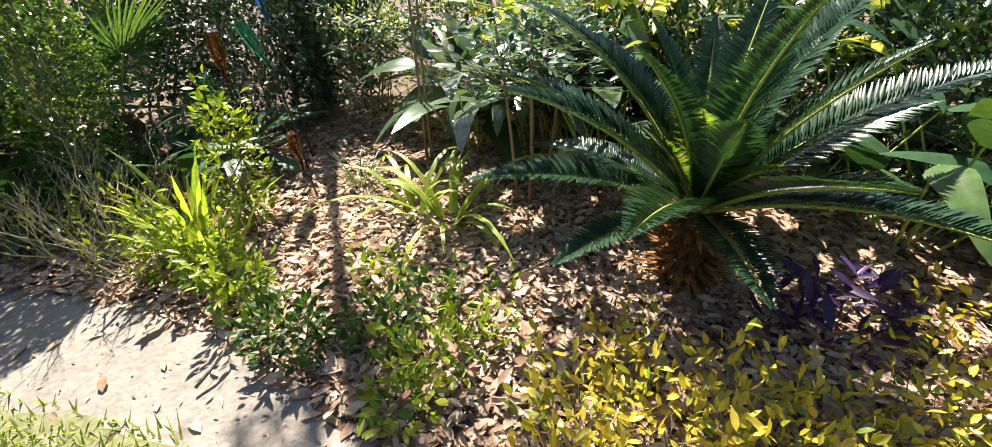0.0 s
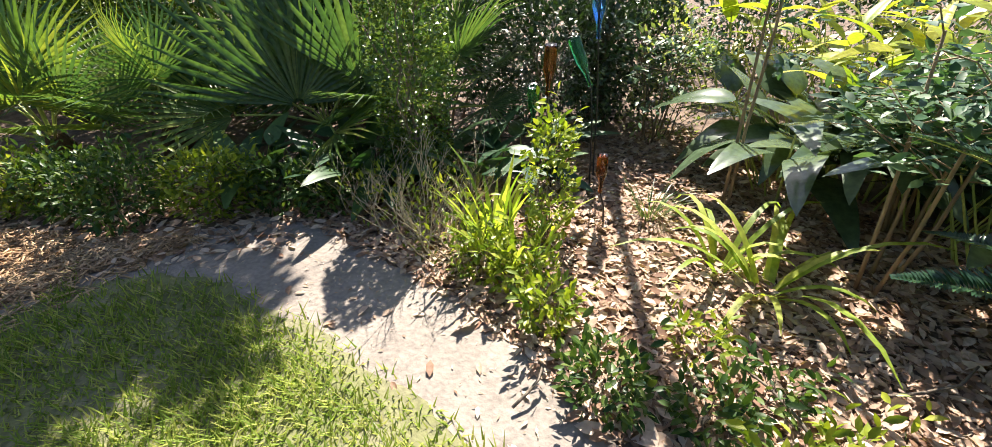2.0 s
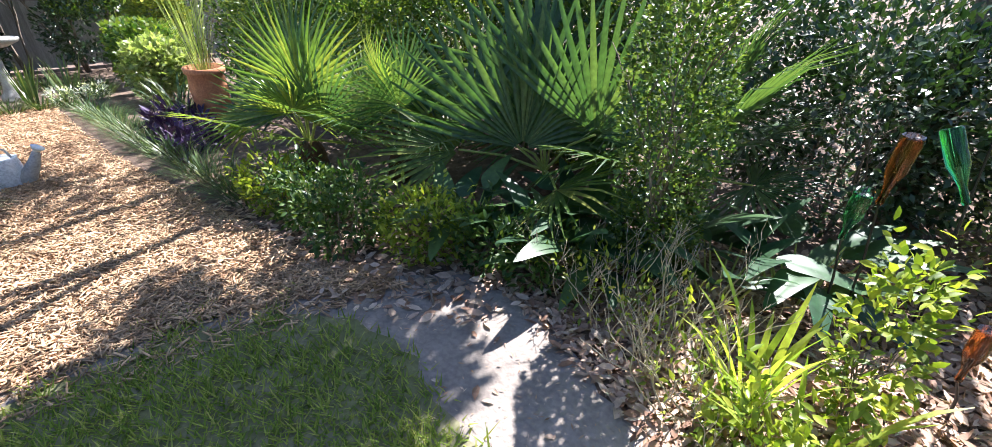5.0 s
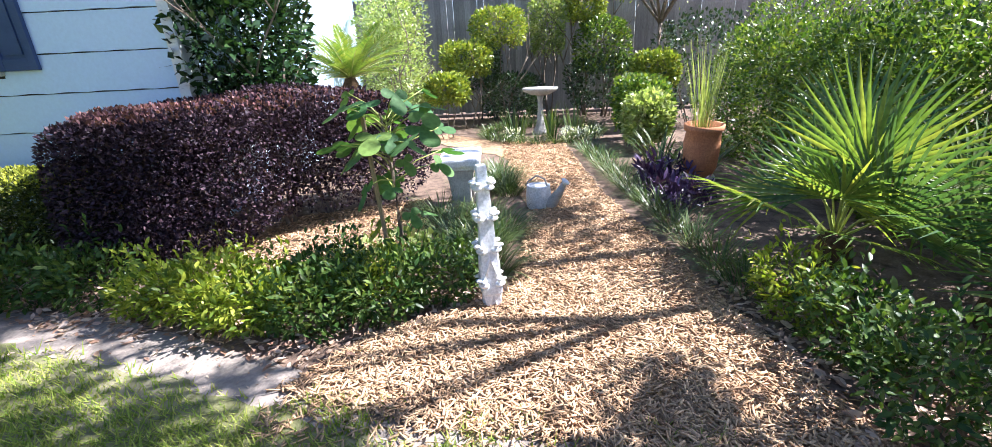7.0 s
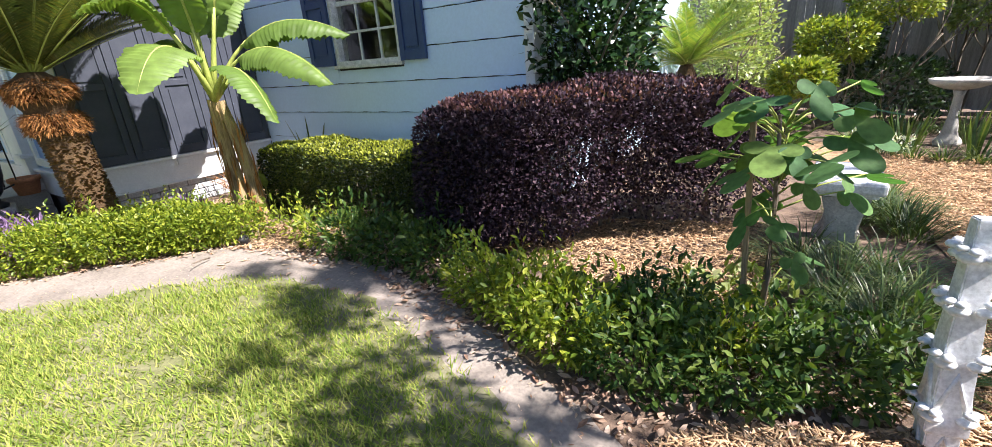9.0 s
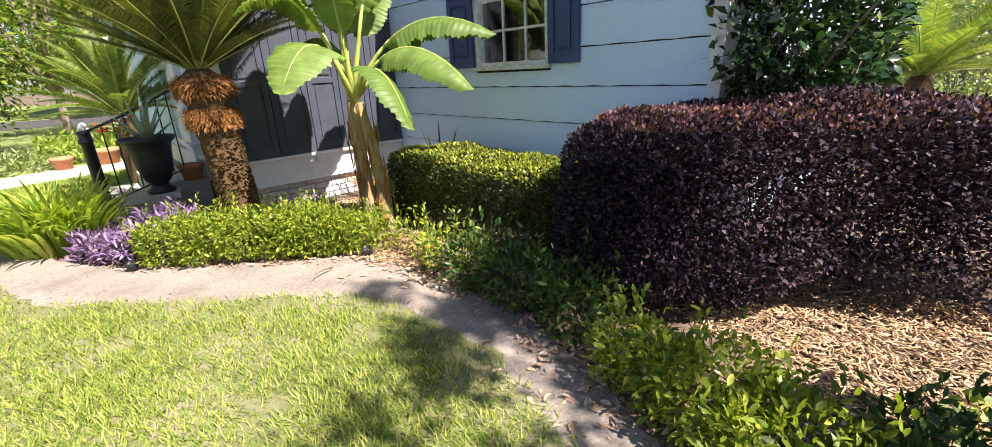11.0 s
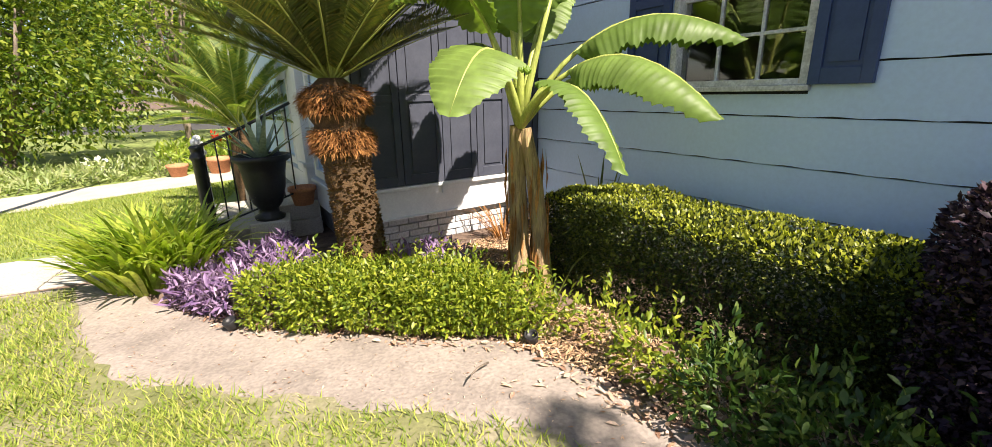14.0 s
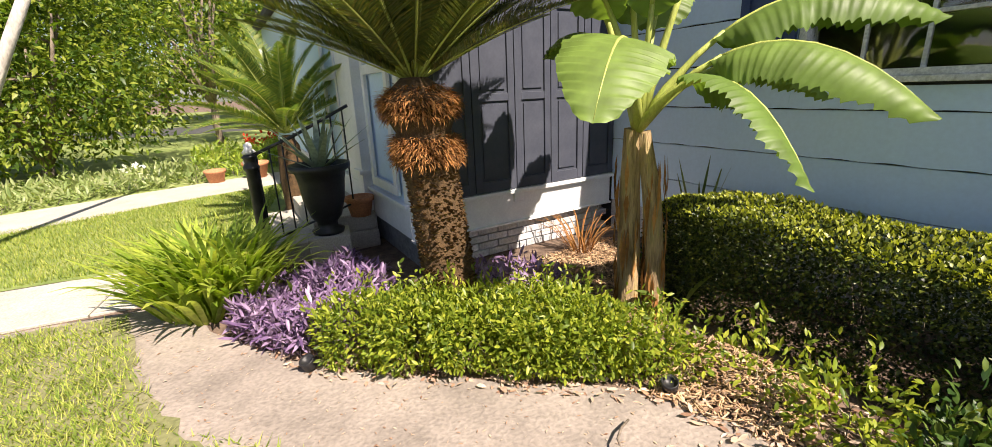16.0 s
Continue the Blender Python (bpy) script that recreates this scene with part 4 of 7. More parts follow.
def tree(name, x, y, height, half, leaf, mat, count, label, z_crown, trunk_r=0.08, limbs=7, seed=1, trunk_mat=None, group="", lean=(0, 0), depth=0.7):
    """A tree: tapered trunk, limbs, and a lumpy crown of clustered leaves with gaps."""
    ob = thing(name, pose(x, y, 0), label, "tree", group)
    r = random.Random(seed)
    bm = bmesh.new()
    fork = Vector((lean[0] * 0.5, lean[1] * 0.5, z_crown * 0.8))
    tube(bm, [(0, 0, -0.05), tuple(fork * 0.5 + Vector((r.uniform(-.05, .05), r.uniform(-.05, .05), 0))), tuple(fork)], [trunk_r * 1.25, trunk_r, trunk_r * 0.85], 9)
    part("trunk", bm_mesh("trunk", bm, trunk_mat or M_BARK, True), ob)
    bm = bmesh.new()
    zc = z_crown + half[2]
    ends = []
    for i in range(limbs):
        a = i * 2.4 + r.uniform(-0.3, 0.3)
        tip = Vector((lean[0] + math.cos(a) * half[0] * r.uniform(0.3, 0.8), lean[1] + math.sin(a) * half[1] * r.uniform(0.3, 0.8), zc + half[2] * r.uniform(-0.5, 0.75)))
        midp = fork.lerp(tip, 0.5) + Vector((r.uniform(-.15, .15), r.uniform(-.15, .15), 0.1 * half[2]))
        tube(bm, [fork, midp, tip], [trunk_r * 0.6, trunk_r * 0.38, trunk_r * 0.12], 6)
        for k in range(3):
            s = midp.lerp(tip, r.random())
            e = s + Vector((r.uniform(-1, 1) * half[0], r.uniform(-1, 1) * half[1], r.uniform(-0.2, 1) * half[2])) * 0.35
            tube(bm, [s, s.lerp(e, 0.5) + Vector((0, 0, 0.05)), e], [trunk_r * 0.25, trunk_r * 0.16, trunk_r * 0.06], 5)
    part("branching", bm_mesh("branching", bm, trunk_mat or M_BARK, True), ob)
    clusters = max(12, count // 90)
    C, G = crown_points(clusters, half, 2.0, depth, 0.3, seed=seed)
    C = C + np.array([lean[0], lean[1], zc])
    k = rng.integers(0, len(C), count)
    rad = min(half) * 0.3
    P = C[k] + rng.normal(size=(count, 3)) * rad * np.array([0.6, 0.6, 0.42])
    v, f = leafy(P, G[k], leaf[0], leaf[1], 0.1, 1.0)
    part("crown", fast_mesh("crown", v, f, mat), ob)
    return ob


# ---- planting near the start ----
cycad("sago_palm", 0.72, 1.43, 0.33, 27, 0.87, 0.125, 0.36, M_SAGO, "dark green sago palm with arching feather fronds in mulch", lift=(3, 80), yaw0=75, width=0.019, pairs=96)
sp = bmesh.new()
lathe(sp, [(0.07, -0.03), (0.075, 0.12), (0.075, 0.24), (0.03, 0.34)], 14)
part("trunk", bm_mesh("trunk", sp, M_TRUNKCORE), bpy.data.objects["sago_palm"], "short shaggy brown trunk")
a = rng.uniform(0, 6.28, 420)
h = rng.uniform(0.02, 0.32, 420)
v, f = leaf_arrays(np.stack([np.cos(a) * 0.06, np.sin(a) * 0.06, h], axis=1), np.stack([np.cos(a), np.sin(a), rng.uniform(-0.2, 0.8, 420)], axis=1), np.tile([0, 0, 1.0], (420, 1)), rng.uniform(0.05, 0.13, 420), 0.02, 0.2, 0.1)
tagged(part("stub_cover", fast_mesh("stub_cover", v, f, M_FIBRE), bpy.data.objects["sago_palm"]), kind="stuff")
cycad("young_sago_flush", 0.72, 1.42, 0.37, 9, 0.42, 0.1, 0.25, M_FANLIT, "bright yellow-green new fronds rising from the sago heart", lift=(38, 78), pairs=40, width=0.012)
for i, (x, y, s, c) in enumerate([(-0.7, 1.13, 0.14, 420), (-0.4, 1.14, 0.12, 250), (-0.24, 1.3, 0.11, 130), (-0.2, 1.0, 0.12, 180), (-0.02, 1.15, 0.1, 80), (-0.45, 1.45, 0.1, 110), (-0.27, 0.84, 0.11, 160)]):
    shrub("gardenia", x, y, (s, s * 0.9, s * 0.75), (0.042, 0.017), M_GARDSHADE if i in (0, 1, 2) else M_GARD, c, "low green creeping gardenia in the leaf mulch", "shrub", "creeping gardenias", stems=5, seed=i + 1.0, bare=0.5, sprigs=4, loose=1.0)
for i, (x, y, s, c) in enumerate([(0.22, 0.8, 0.13, 100), (0.42, 0.7, 0.16, 130), (0.62, 0.82, 0.14, 90), (0.36, 0.98, 0.11, 70), (0.85, 0.72, 0.15, 90), (1.1, 0.7, 0.16, 100), (1.42, 0.95, 0.16, 90), (0.15, 0.6, 0.15, 110), (0.65, 0.55, 0.17, 120), (0.95, 0.5, 0.17, 110), (1.3, 0.62, 0.16, 100), (1.6, 0.8, 0.16, 80)]):
    shrub("azalea", x, y, (s, s, s * 0.85), (0.037, 0.0145), M_YELLOW, int(c * 1.8), "low azalea with yellowing leaves beside the path", "shrub", "yellowing azaleas", stems=5, seed=i + 21.0, sprigs=5, loose=0.9, depth=0.6)
for i, (x, y) in enumerate([(1.55, 2.1), (1.75, 1.7), (1.25, 2.4), (2.05, 1.3)]):
    rosette("philodendron", x, y, 14, 0.4, 0.15, M_BROAD, "dark broad-leaved plant in deep shade", lift=(0, 55), stalk=0.45, seed=60 + i, group="dark broad-leaved plants", curl=0.5, spread=0.16)
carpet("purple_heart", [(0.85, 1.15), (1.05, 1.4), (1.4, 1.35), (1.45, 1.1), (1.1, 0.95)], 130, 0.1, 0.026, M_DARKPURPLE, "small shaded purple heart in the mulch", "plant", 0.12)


def nandina(x, y, canes, height, seed):
    ob = thing("nandina", pose(x, y, 0), "tall nandina with bare canes and airy blue-green leaflets", "shrub", "nandinas")
    r = random.Random(seed)
    P, D = [], []
    for i in range(canes):
        bm = bmesh.new()
        a = r.uniform(0, 6.28)
        p = Vector((math.cos(a) * 0.07, math.sin(a) * 0.07, -0.02))
        q = p + Vector((math.cos(a) * 0.14, math.sin(a) * 0.14, height * r.uniform(0.7, 1.0)))
        pts = [p, p.lerp(q, 0.35) + Vector((r.uniform(-.02, .02), r.uniform(-.02, .02), 0)), p.lerp(q, 0.7) + Vector((r.uniform(-.03, .03), r.uniform(-.03, .03), 0)), q]
        tube(bm, pts, [0.009, 0.008, 0.007, 0.005], 6)
        part("cane", bm_mesh("cane", bm, M_CANE, True), ob)
        bm = bmesh.new()
        for k in range(9):
            s = p.lerp(q, r.uniform(0.6, 1.0))
            az = r.uniform(0, 6.28)
            e = s + Vector((math.cos(az) * 0.26, math.sin(az) * 0.26, r.uniform(-0.02, 0.14)))
            tube(bm, [s, s.lerp(e, 0.5) + Vector((0, 0, 0.03)), e], [0.003, 0.0025, 0.0015], 4)
            for j in range(19):
                c = s.lerp(e, r.uniform(0.3, 1.05)) + Vector((r.gauss(0, 0.045), r.gauss(0, 0.045), r.gauss(0, 0.025)))
                P.append(c)
                D.append(((e - s).normalized() + Vector((r.gauss(0, 0.7), r.gauss(0, 0.7), r.gauss(-0.1, 0.35)))))
        tagged(part("twiggage", bm_mesh("twiggage", bm, M_CANE, True), ob), kind="stuff")
    P, D = np.array(P), np.array(D)
    v, f = fine_leaf_arrays(P, D, unit(rng.normal(size=P.shape) * 0.35 + np.array([0, 0, 1.0])), 0.07 * rng.uniform(0.7, 1.2, len(P)), 0.027, 0.08, 0.12)
    part("foliage", fast_mesh("foliage", v, f, M_NANDINA), ob)


nandina(-0.42, 2.56, 2, 1.55, 3)
nandina(0.15, 2.14, 4, 1.12, 5)
nandina(0.35, 2.6, 4, 1.0, 11)
nandina(-1.0, 3.55, 3, 0.85, 14)
clump("strap_lily", -0.24, 1.92, 16, 0.55, 0.03, M_STRAP, "arching light green strap-leaved lily", radius=0.05, lean=1.0, bend=0.75, steps=6)
clump("strap_lily", -0.42, 2.0, 9, 0.5, 0.028, M_STRAP, "arching light green strap-leaved lily", radius=0.05, lean=1.0, bend=0.75, steps=6)
clump("daylily", -1.47, 1.85, 26, 0.42, 0.026, M_STRAP, "upright sunlit daylily clump", radius=0.1, lean=0.4, bend=0.25, steps=5)
clump("daylily", -1.25, 1.66, 20, 0.34, 0.022, M_STRAP, "upright sunlit daylily clump", radius=0.1, lean=0.5, bend=0.3, steps=5)
clump("liriope", -0.78, 2.35, 50, 0.24, 0.007, M_LIRI, "small tuft of liriope in the mulch", radius=0.05, lean=0.8, bend=0.5)
shrub("young_shrub", -1.2, 1.95, (0.11, 0.11, 0.33), (0.04, 0.018), M_GARD, 520, "slim upright young shrub with sunlit leaves", stems=4, seed=31.0, sprigs=10)
for i, (x, y, s) in enumerate([(-1.15, 1.52, 0.13), (-0.98, 1.36, 0.1), (-1.35, 1.56, 0.12)]):
    shrub("gardenia", x, y, (s, s, s), (0.045, 0.017), M_GARD, 240, "low light green creeping gardenia beside sand", "shrub", "creeping gardenias", stems=6, seed=i + 41.0, sprigs=10, loose=1.0, stem_mat=M_DRYTWIG)
for i, (x, y, h) in enumerate([(-1.75, 1.72, 0.36), (-2.0, 1.78, 0.32), (-2.3, 1.85, 0.28), (-1.55, 1.6, 0.3)]):
    ob = thing("dry_shrub", pose(x, y, 0), "half-bare twiggy shrub with sparse small leaves", "shrub", "twiggy shrubs")
    tagged(part("twiggage", stems_mesh(12, h, 1.5, 0.0045, M_DRYTWIG, 3, 0.1, 50 + i), ob), kind="stuff")
    P, G = crown_points(150, (0.22, 0.2, h * 0.55), 2.2, 0.7, 0.3, seed=i)
    P[:, 2] += h * 0.55
    v, f = leafy(P, G, 0.034, 0.014)
    part("foliage", fast_mesh("foliage", v, f, M_GARD), ob)
shrub("euonymus", -2.12, 2.2, (0.2, 0.2, 0.71), (0.028, 0.018), M_EUO, 6500, "upright columnar shrub with tiny glossy leaves", stems=6, power=2.6, seed=61.0, depth=0.4, lumps=0.25)
hero = fan_palm("fan_palm", -3.15, 2.5, 3, 0.75, 0.45, (M_FAN, M_FAN, M_FAN), "large dark green fan palm behind the border", 0.12, (25, 85), 5)


def add_fan(ob, hub, axis, face, radius, spread, rays, mat):
    """One more leaf: a stalk from the palm's heart to the hub, and a fan spread round the axis with its upper side to face."""
    o = ob.matrix_basis.translation
    h = Vector(hub) - o
    bm = bmesh.new()
    tube(bm, [(0, 0, 0.2), (h.x * 0.5, h.y * 0.5, h.z * 0.6 + 0.1), h], [0.011, 0.009, 0.007], 5)
    leaf = part("fan_leaf", bm_mesh("stalk", bm, M_PETIOLE), ob)
    xa = Vector(axis).normalized()
    za = Vector(face)
    za = (za - xa * za.dot(xa)).normalized()
    m = Matrix.Translation(h) @ Matrix((xa, za.cross(xa), za)).transposed().to_4x4()
    part("fan", fan_mesh(radius, rays, mat, spread), leaf, m=m)


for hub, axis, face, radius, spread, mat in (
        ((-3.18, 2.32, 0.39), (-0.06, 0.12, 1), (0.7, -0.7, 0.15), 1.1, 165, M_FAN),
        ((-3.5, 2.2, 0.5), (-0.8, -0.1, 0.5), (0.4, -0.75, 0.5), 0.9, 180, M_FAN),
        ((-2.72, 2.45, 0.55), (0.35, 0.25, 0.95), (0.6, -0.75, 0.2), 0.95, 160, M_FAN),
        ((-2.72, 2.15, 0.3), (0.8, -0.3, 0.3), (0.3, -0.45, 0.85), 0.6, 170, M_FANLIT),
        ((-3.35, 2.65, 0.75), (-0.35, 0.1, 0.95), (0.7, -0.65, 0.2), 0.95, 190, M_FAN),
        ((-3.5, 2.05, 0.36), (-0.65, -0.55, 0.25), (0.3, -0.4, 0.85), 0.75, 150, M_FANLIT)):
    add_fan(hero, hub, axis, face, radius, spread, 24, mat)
fan_palm("fan_palm", -2.45, 2.9, 9, 0.5, 0.6, (M_FAN,), "dark green fan palm in shade", 0.3, (15, 80), 9)
lit_palm = fan_palm("fan_palm", -4.75, 1.5, 9, 0.46, 0.5, (M_FANLIT, M_FAN), "sunlit light green fan palm beside the chip path", 0.25, (15, 85), 15, 30)
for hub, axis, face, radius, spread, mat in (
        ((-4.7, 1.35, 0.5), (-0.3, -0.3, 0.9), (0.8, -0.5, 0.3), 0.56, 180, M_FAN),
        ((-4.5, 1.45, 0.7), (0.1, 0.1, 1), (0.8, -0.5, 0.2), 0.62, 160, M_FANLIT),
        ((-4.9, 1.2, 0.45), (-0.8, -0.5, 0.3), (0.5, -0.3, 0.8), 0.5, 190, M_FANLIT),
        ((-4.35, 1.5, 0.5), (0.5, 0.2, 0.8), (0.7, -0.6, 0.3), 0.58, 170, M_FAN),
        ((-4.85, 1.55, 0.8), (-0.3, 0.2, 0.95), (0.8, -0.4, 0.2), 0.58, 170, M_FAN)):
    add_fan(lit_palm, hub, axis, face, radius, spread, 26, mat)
fan_palm("fan_palm", -4.1, 1.95, 8, 0.46, 0.5, (M_FAN, M_FANLIT), "sunlit light green fan palm beside the chip path", 0.25, (20, 85), 19)
for i, (x, y) in enumerate([(-2.5, 1.98), (-2.8, 1.95), (-2.65, 2.2), (-2.3, 2.1), (-2.2, 2.45), (-1.85, 2.35), (-1.6, 2.6), (-3.1, 1.75)]):
    rosette("ginger_lily", x, y, 14, 0.34, 0.13, M_BROAD, "dark green broad-leaved lily in the shaded bed", lift=(0, 55), stalk=0.2, seed=70 + i, group="broad-leaved lilies")
for i, (x, y) in enumerate([(-0.15, 2.95), (0.05, 3.15), (-0.2, 3.35), (0.25, 3.0), (0.5, 2.75), (0.62, 2.35), (0.5, 3.3)]):
    rosette("cast_iron_plant", x, y, 17, 0.46, 0.19, M_CAST, "cast-iron plant with broad shiny arching leaves", lift=(0, 62), stalk=0.42, seed=80 + i, group="cast-iron plants", curl=0.55, spread=0.16)
# Three gingers at the right take the dark leaf, shade put into colour.
for i, (x, y) in enumerate([(1.1, 3.6), (1.7, 3.2), (0.6, 4.0), (1.5, 4.0), (2.2, 3.4), (1.95, 2.3), (2.4, 2.5), (0.0, 4.4), (-0.5, 4.6), (1.0, 4.5), (2.1, 1.7), (0.2, 3.75), (0.75, 3.6), (1.35, 3.1), (0.4, 4.2), (1.9, 2.9)]):
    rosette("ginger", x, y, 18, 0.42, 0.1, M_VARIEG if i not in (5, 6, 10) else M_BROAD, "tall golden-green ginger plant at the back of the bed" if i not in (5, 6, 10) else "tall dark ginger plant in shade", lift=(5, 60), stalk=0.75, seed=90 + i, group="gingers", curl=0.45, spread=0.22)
# The two beyond x = 2 are added as dark fill for deep shade.
for i, (x, y, h) in enumerate([(-1.75, 3.5, (0.6, 0.5, 0.62)), (-2.7, 3.5, (0.75, 0.6, 0.8)), (-2.2, 4.4, (0.9, 0.5, 0.75)), (-1.35, 4.0, (0.5, 0.4, 0.55)), (-3.8, 3.4, (0.7, 0.65, 0.8)), (1.5, 2.75, (0.6, 0.35, 0.45)), (2.05, 2.05, (0.4, 0.5, 0.5)), (0.75, 3.1, (0.5, 0.3, 0.38)), (2.3, 1.2, (0.4, 0.45, 0.42)), (0.1, 5.2, (1.1, 0.4, 0.6))]):
    shrub("dark_shrub", x, y, h, (0.05, 0.026), M_DARKSHRUB, 5200, "tall dense dark green shrub in shade", "shrub", "dark back shrubs", seed=100.0 + i, depth=0.6, stems=5)
shrub("pale_shrub", -0.95, 3.6, (0.34, 0.3, 0.45), (0.04, 0.02), M_VINE, 900, "airy pale green shrub behind the bottles", seed=110.0, depth=0.7)

# border along the chip path
for i, (x, y, s, c) in enumerate([(-2.75, 1.68, 0.17, 560), (-3.05, 1.5, 0.22, 1000), (-3.45, 1.2, 0.24, 1200), (-3.85, 1.15, 0.22, 900), (-4.2, 1.05, 0.2, 800), (-2.45, 1.75, 0.14, 320)]):
    shrub("gardenia", x, y, (s * 1.1, s, s * 0.85), (0.042, 0.017), M_GARD if i in (1, 4) else M_GARDSHADE, c, "low yellow-green creeping gardenia beside wood chips", "shrub", "creeping gardenias", stems=5, seed=i + 120.0, sprigs=16, loose=1.0)
for i in range(13):
    x = -4.45 - i * 0.34
    clump("liriope", x, 0.92 + 0.19 * (x + 4.45), 110, 0.27, 0.007, M_LIRI, "grassy tuft of liriope edging the path", "grass", "liriope edging", radius=0.12, lean=0.9, bend=0.55)
carpet("purple_heart", [(-5.6, 0.75), (-5.9, 1.15), (-6.7, 1.05), (-7.0, 0.62), (-6.3, 0.6)], 650, 0.12, 0.03, M_DARKPURPLE, "shaded purple heart spreading below the pot", "plant", 0.33)
for i, (x, y, h) in enumerate([(-4.6, 2.95, (0.8, 0.6, 0.82)), (-5.6, 2.5, (0.75, 0.55, 0.75)), (-6.6, 2.5, (0.85, 0.6, 0.8)), (-7.8, 2.2, (0.8, 0.6, 0.78)), (-3.6, 3.2, (0.6, 0.5, 0.8)), (-5.1, 3.7, (0.9, 0.7, 0.95)), (-6.8, 3.7, (1.0, 0.7, 1.0)), (-8.8, 3.0, (0.9, 0.8, 1.0))]):
    shrub("viburnum", x, y, h, (0.052, 0.028), M_HEDGE, 9500, "big sunlit yellow-green viburnum beside the path", "shrub", "viburnum hedge", seed=130.0 + i, depth=0.5, stems=5)

# ---- the chip path and its ornaments ----


def pinnacle():
    """A gothic crocketed pinnacle, slightly leaning."""
    ob = thing("garden_pinnacle", pose(-4.17, -0.53, -0.02, 1, -4, 20), "white cast-stone gothic pinnacle standing at the path", "ornament")
    bm = bmesh.new()
    rows = [(0.046, 0.0), (0.046, 0.1), (0.058, 0.112), (0.058, 0.145), (0.05, 0.175), (0.046, 0.36), (0.038, 0.55), (0.031, 0.74), (0.027, 0.84)]
    prev = None
    for w, zz in rows:
        ring = [bm.verts.new((sx * w, sy * w, zz)) for sx, sy in ((-1, -1), (1, -1), (1, 1), (-1, 1))]
        if prev:
            for k in range(4):
                bm.faces.new((prev[k], prev[(k + 1) % 4], ring[(k + 1) % 4], ring[k]))
        else:
            bm.faces.new(ring[::-1])
        prev = ring
    bm.faces.new(prev)
    bmesh.ops.bevel(bm, geom=list(bm.edges), offset=0.004, segments=2, affect='EDGES')
    part("shaft", bm_mesh("shaft", bm, M_MARBLE), ob)
    for zz, w in ((0.17, 0.066), (0.37, 0.06), (0.55, 0.052), (0.72, 0.044)):
        for k in range(4):
            bm = bmesh.new()
            r = bmesh.ops.create_uvsphere(bm, u_segments=12, v_segments=8, radius=0.021, matrix=Matrix.Translation((w, 0, zz)) @ Matrix.Diagonal((1.3, 1.7, 0.8, 1)))
            bmesh.ops.create_uvsphere(bm, u_segments=10, v_segments=6, radius=0.017, matrix=Matrix.Translation((w + 0.014, 0.017, zz + 0.026)) @ Matrix.Diagonal((1.2, 1.0, 0.7, 1)))
            bmesh.ops.create_uvsphere(bm, u_segments=10, v_segments=6, radius=0.017, matrix=Matrix.Translation((w + 0.014, -0.017, zz + 0.03)) @ Matrix.Diagonal((1.2, 1.0, 0.7, 1)))
            for v in bm.verts:
                v.co += Vector(noise.noise_vector(v.co * 40 + Vector((zz, k, 0)))) * 0.004
            part("crocket", bm_mesh("crocket", bm, M_MARBLE, True), ob, m=pose(0, 0, 0, 0, 0, 90 * k + 45))
    for k in range(4):
        bm = bmesh.new()
        tube(bm, [(-0.038, 0, 0.2), (0, 0.004, 0.33), (0.038, 0, 0.2)], [0.009, 0.012, 0.009], 6)
        part("gable_moulding", bm_mesh("gable_moulding", bm, M_MARBLE, True), ob, m=pose(0, 0, 0, 0, 0, 90 * k) @ pose(0, -0.05, 0))
        bm = bmesh.new()
        tube(bm, [(-0.02, 0, 0.03), (0, 0.004, 0.1), (0.02, 0, 0.03)], [0.006, 0.008, 0.006], 6)
        part("foot_moulding", bm_mesh("foot_moulding", bm, M_MARBLE, True), ob, m=pose(0, 0, 0, 0, 0, 90 * k) @ pose(0, -0.05, 0))
    return ob


pinnacle()


def garden_bench():
    ob = thing("garden_bench", pose(-5.95, -1.09, 0.0, 0, 0, 9), "pale cast-stone bench with a thick seat slab", "bench")
    bm = bmesh.new()
    box(bm, -0.3, -0.185, 0.45, 0.3, 0.185, 0.53, bevel=0.02)
    box(bm, -0.27, -0.155, 0.425, 0.27, 0.155, 0.45, bevel=0.006)
    part("seat", bm_mesh("seat", bm, M_MARBLE), ob, "white sunlit seat slab")
    for s in (-1, 1):
        bm = bmesh.new()
        prof = [(0.14, 0.0), (0.14, 0.05), (0.1, 0.09), (0.085, 0.2), (0.1, 0.32), (0.13, 0.425)]
        prev = None
        for w, zz in prof:
            ring = [bm.verts.new((s * 0.2 + dx, sy * w, zz)) for dx, sy in ((-0.045, -1), (0.045, -1), (0.045, 1), (-0.045, 1))]
            if prev:
                for k in range(4):
                    bm.faces.new((prev[k], prev[(k + 1) % 4], ring[(k + 1) % 4], ring[k]))
            else:
                bm.faces.new(ring[::-1])
            prev = ring
        bm.faces.new(prev)
        bmesh.ops.bevel(bm, geom=list(bm.edges), offset=0.01, segments=2, affect='EDGES')
        part("leg", bm_mesh("leg", bm, M_STONE), ob)
    return ob


garden_bench()


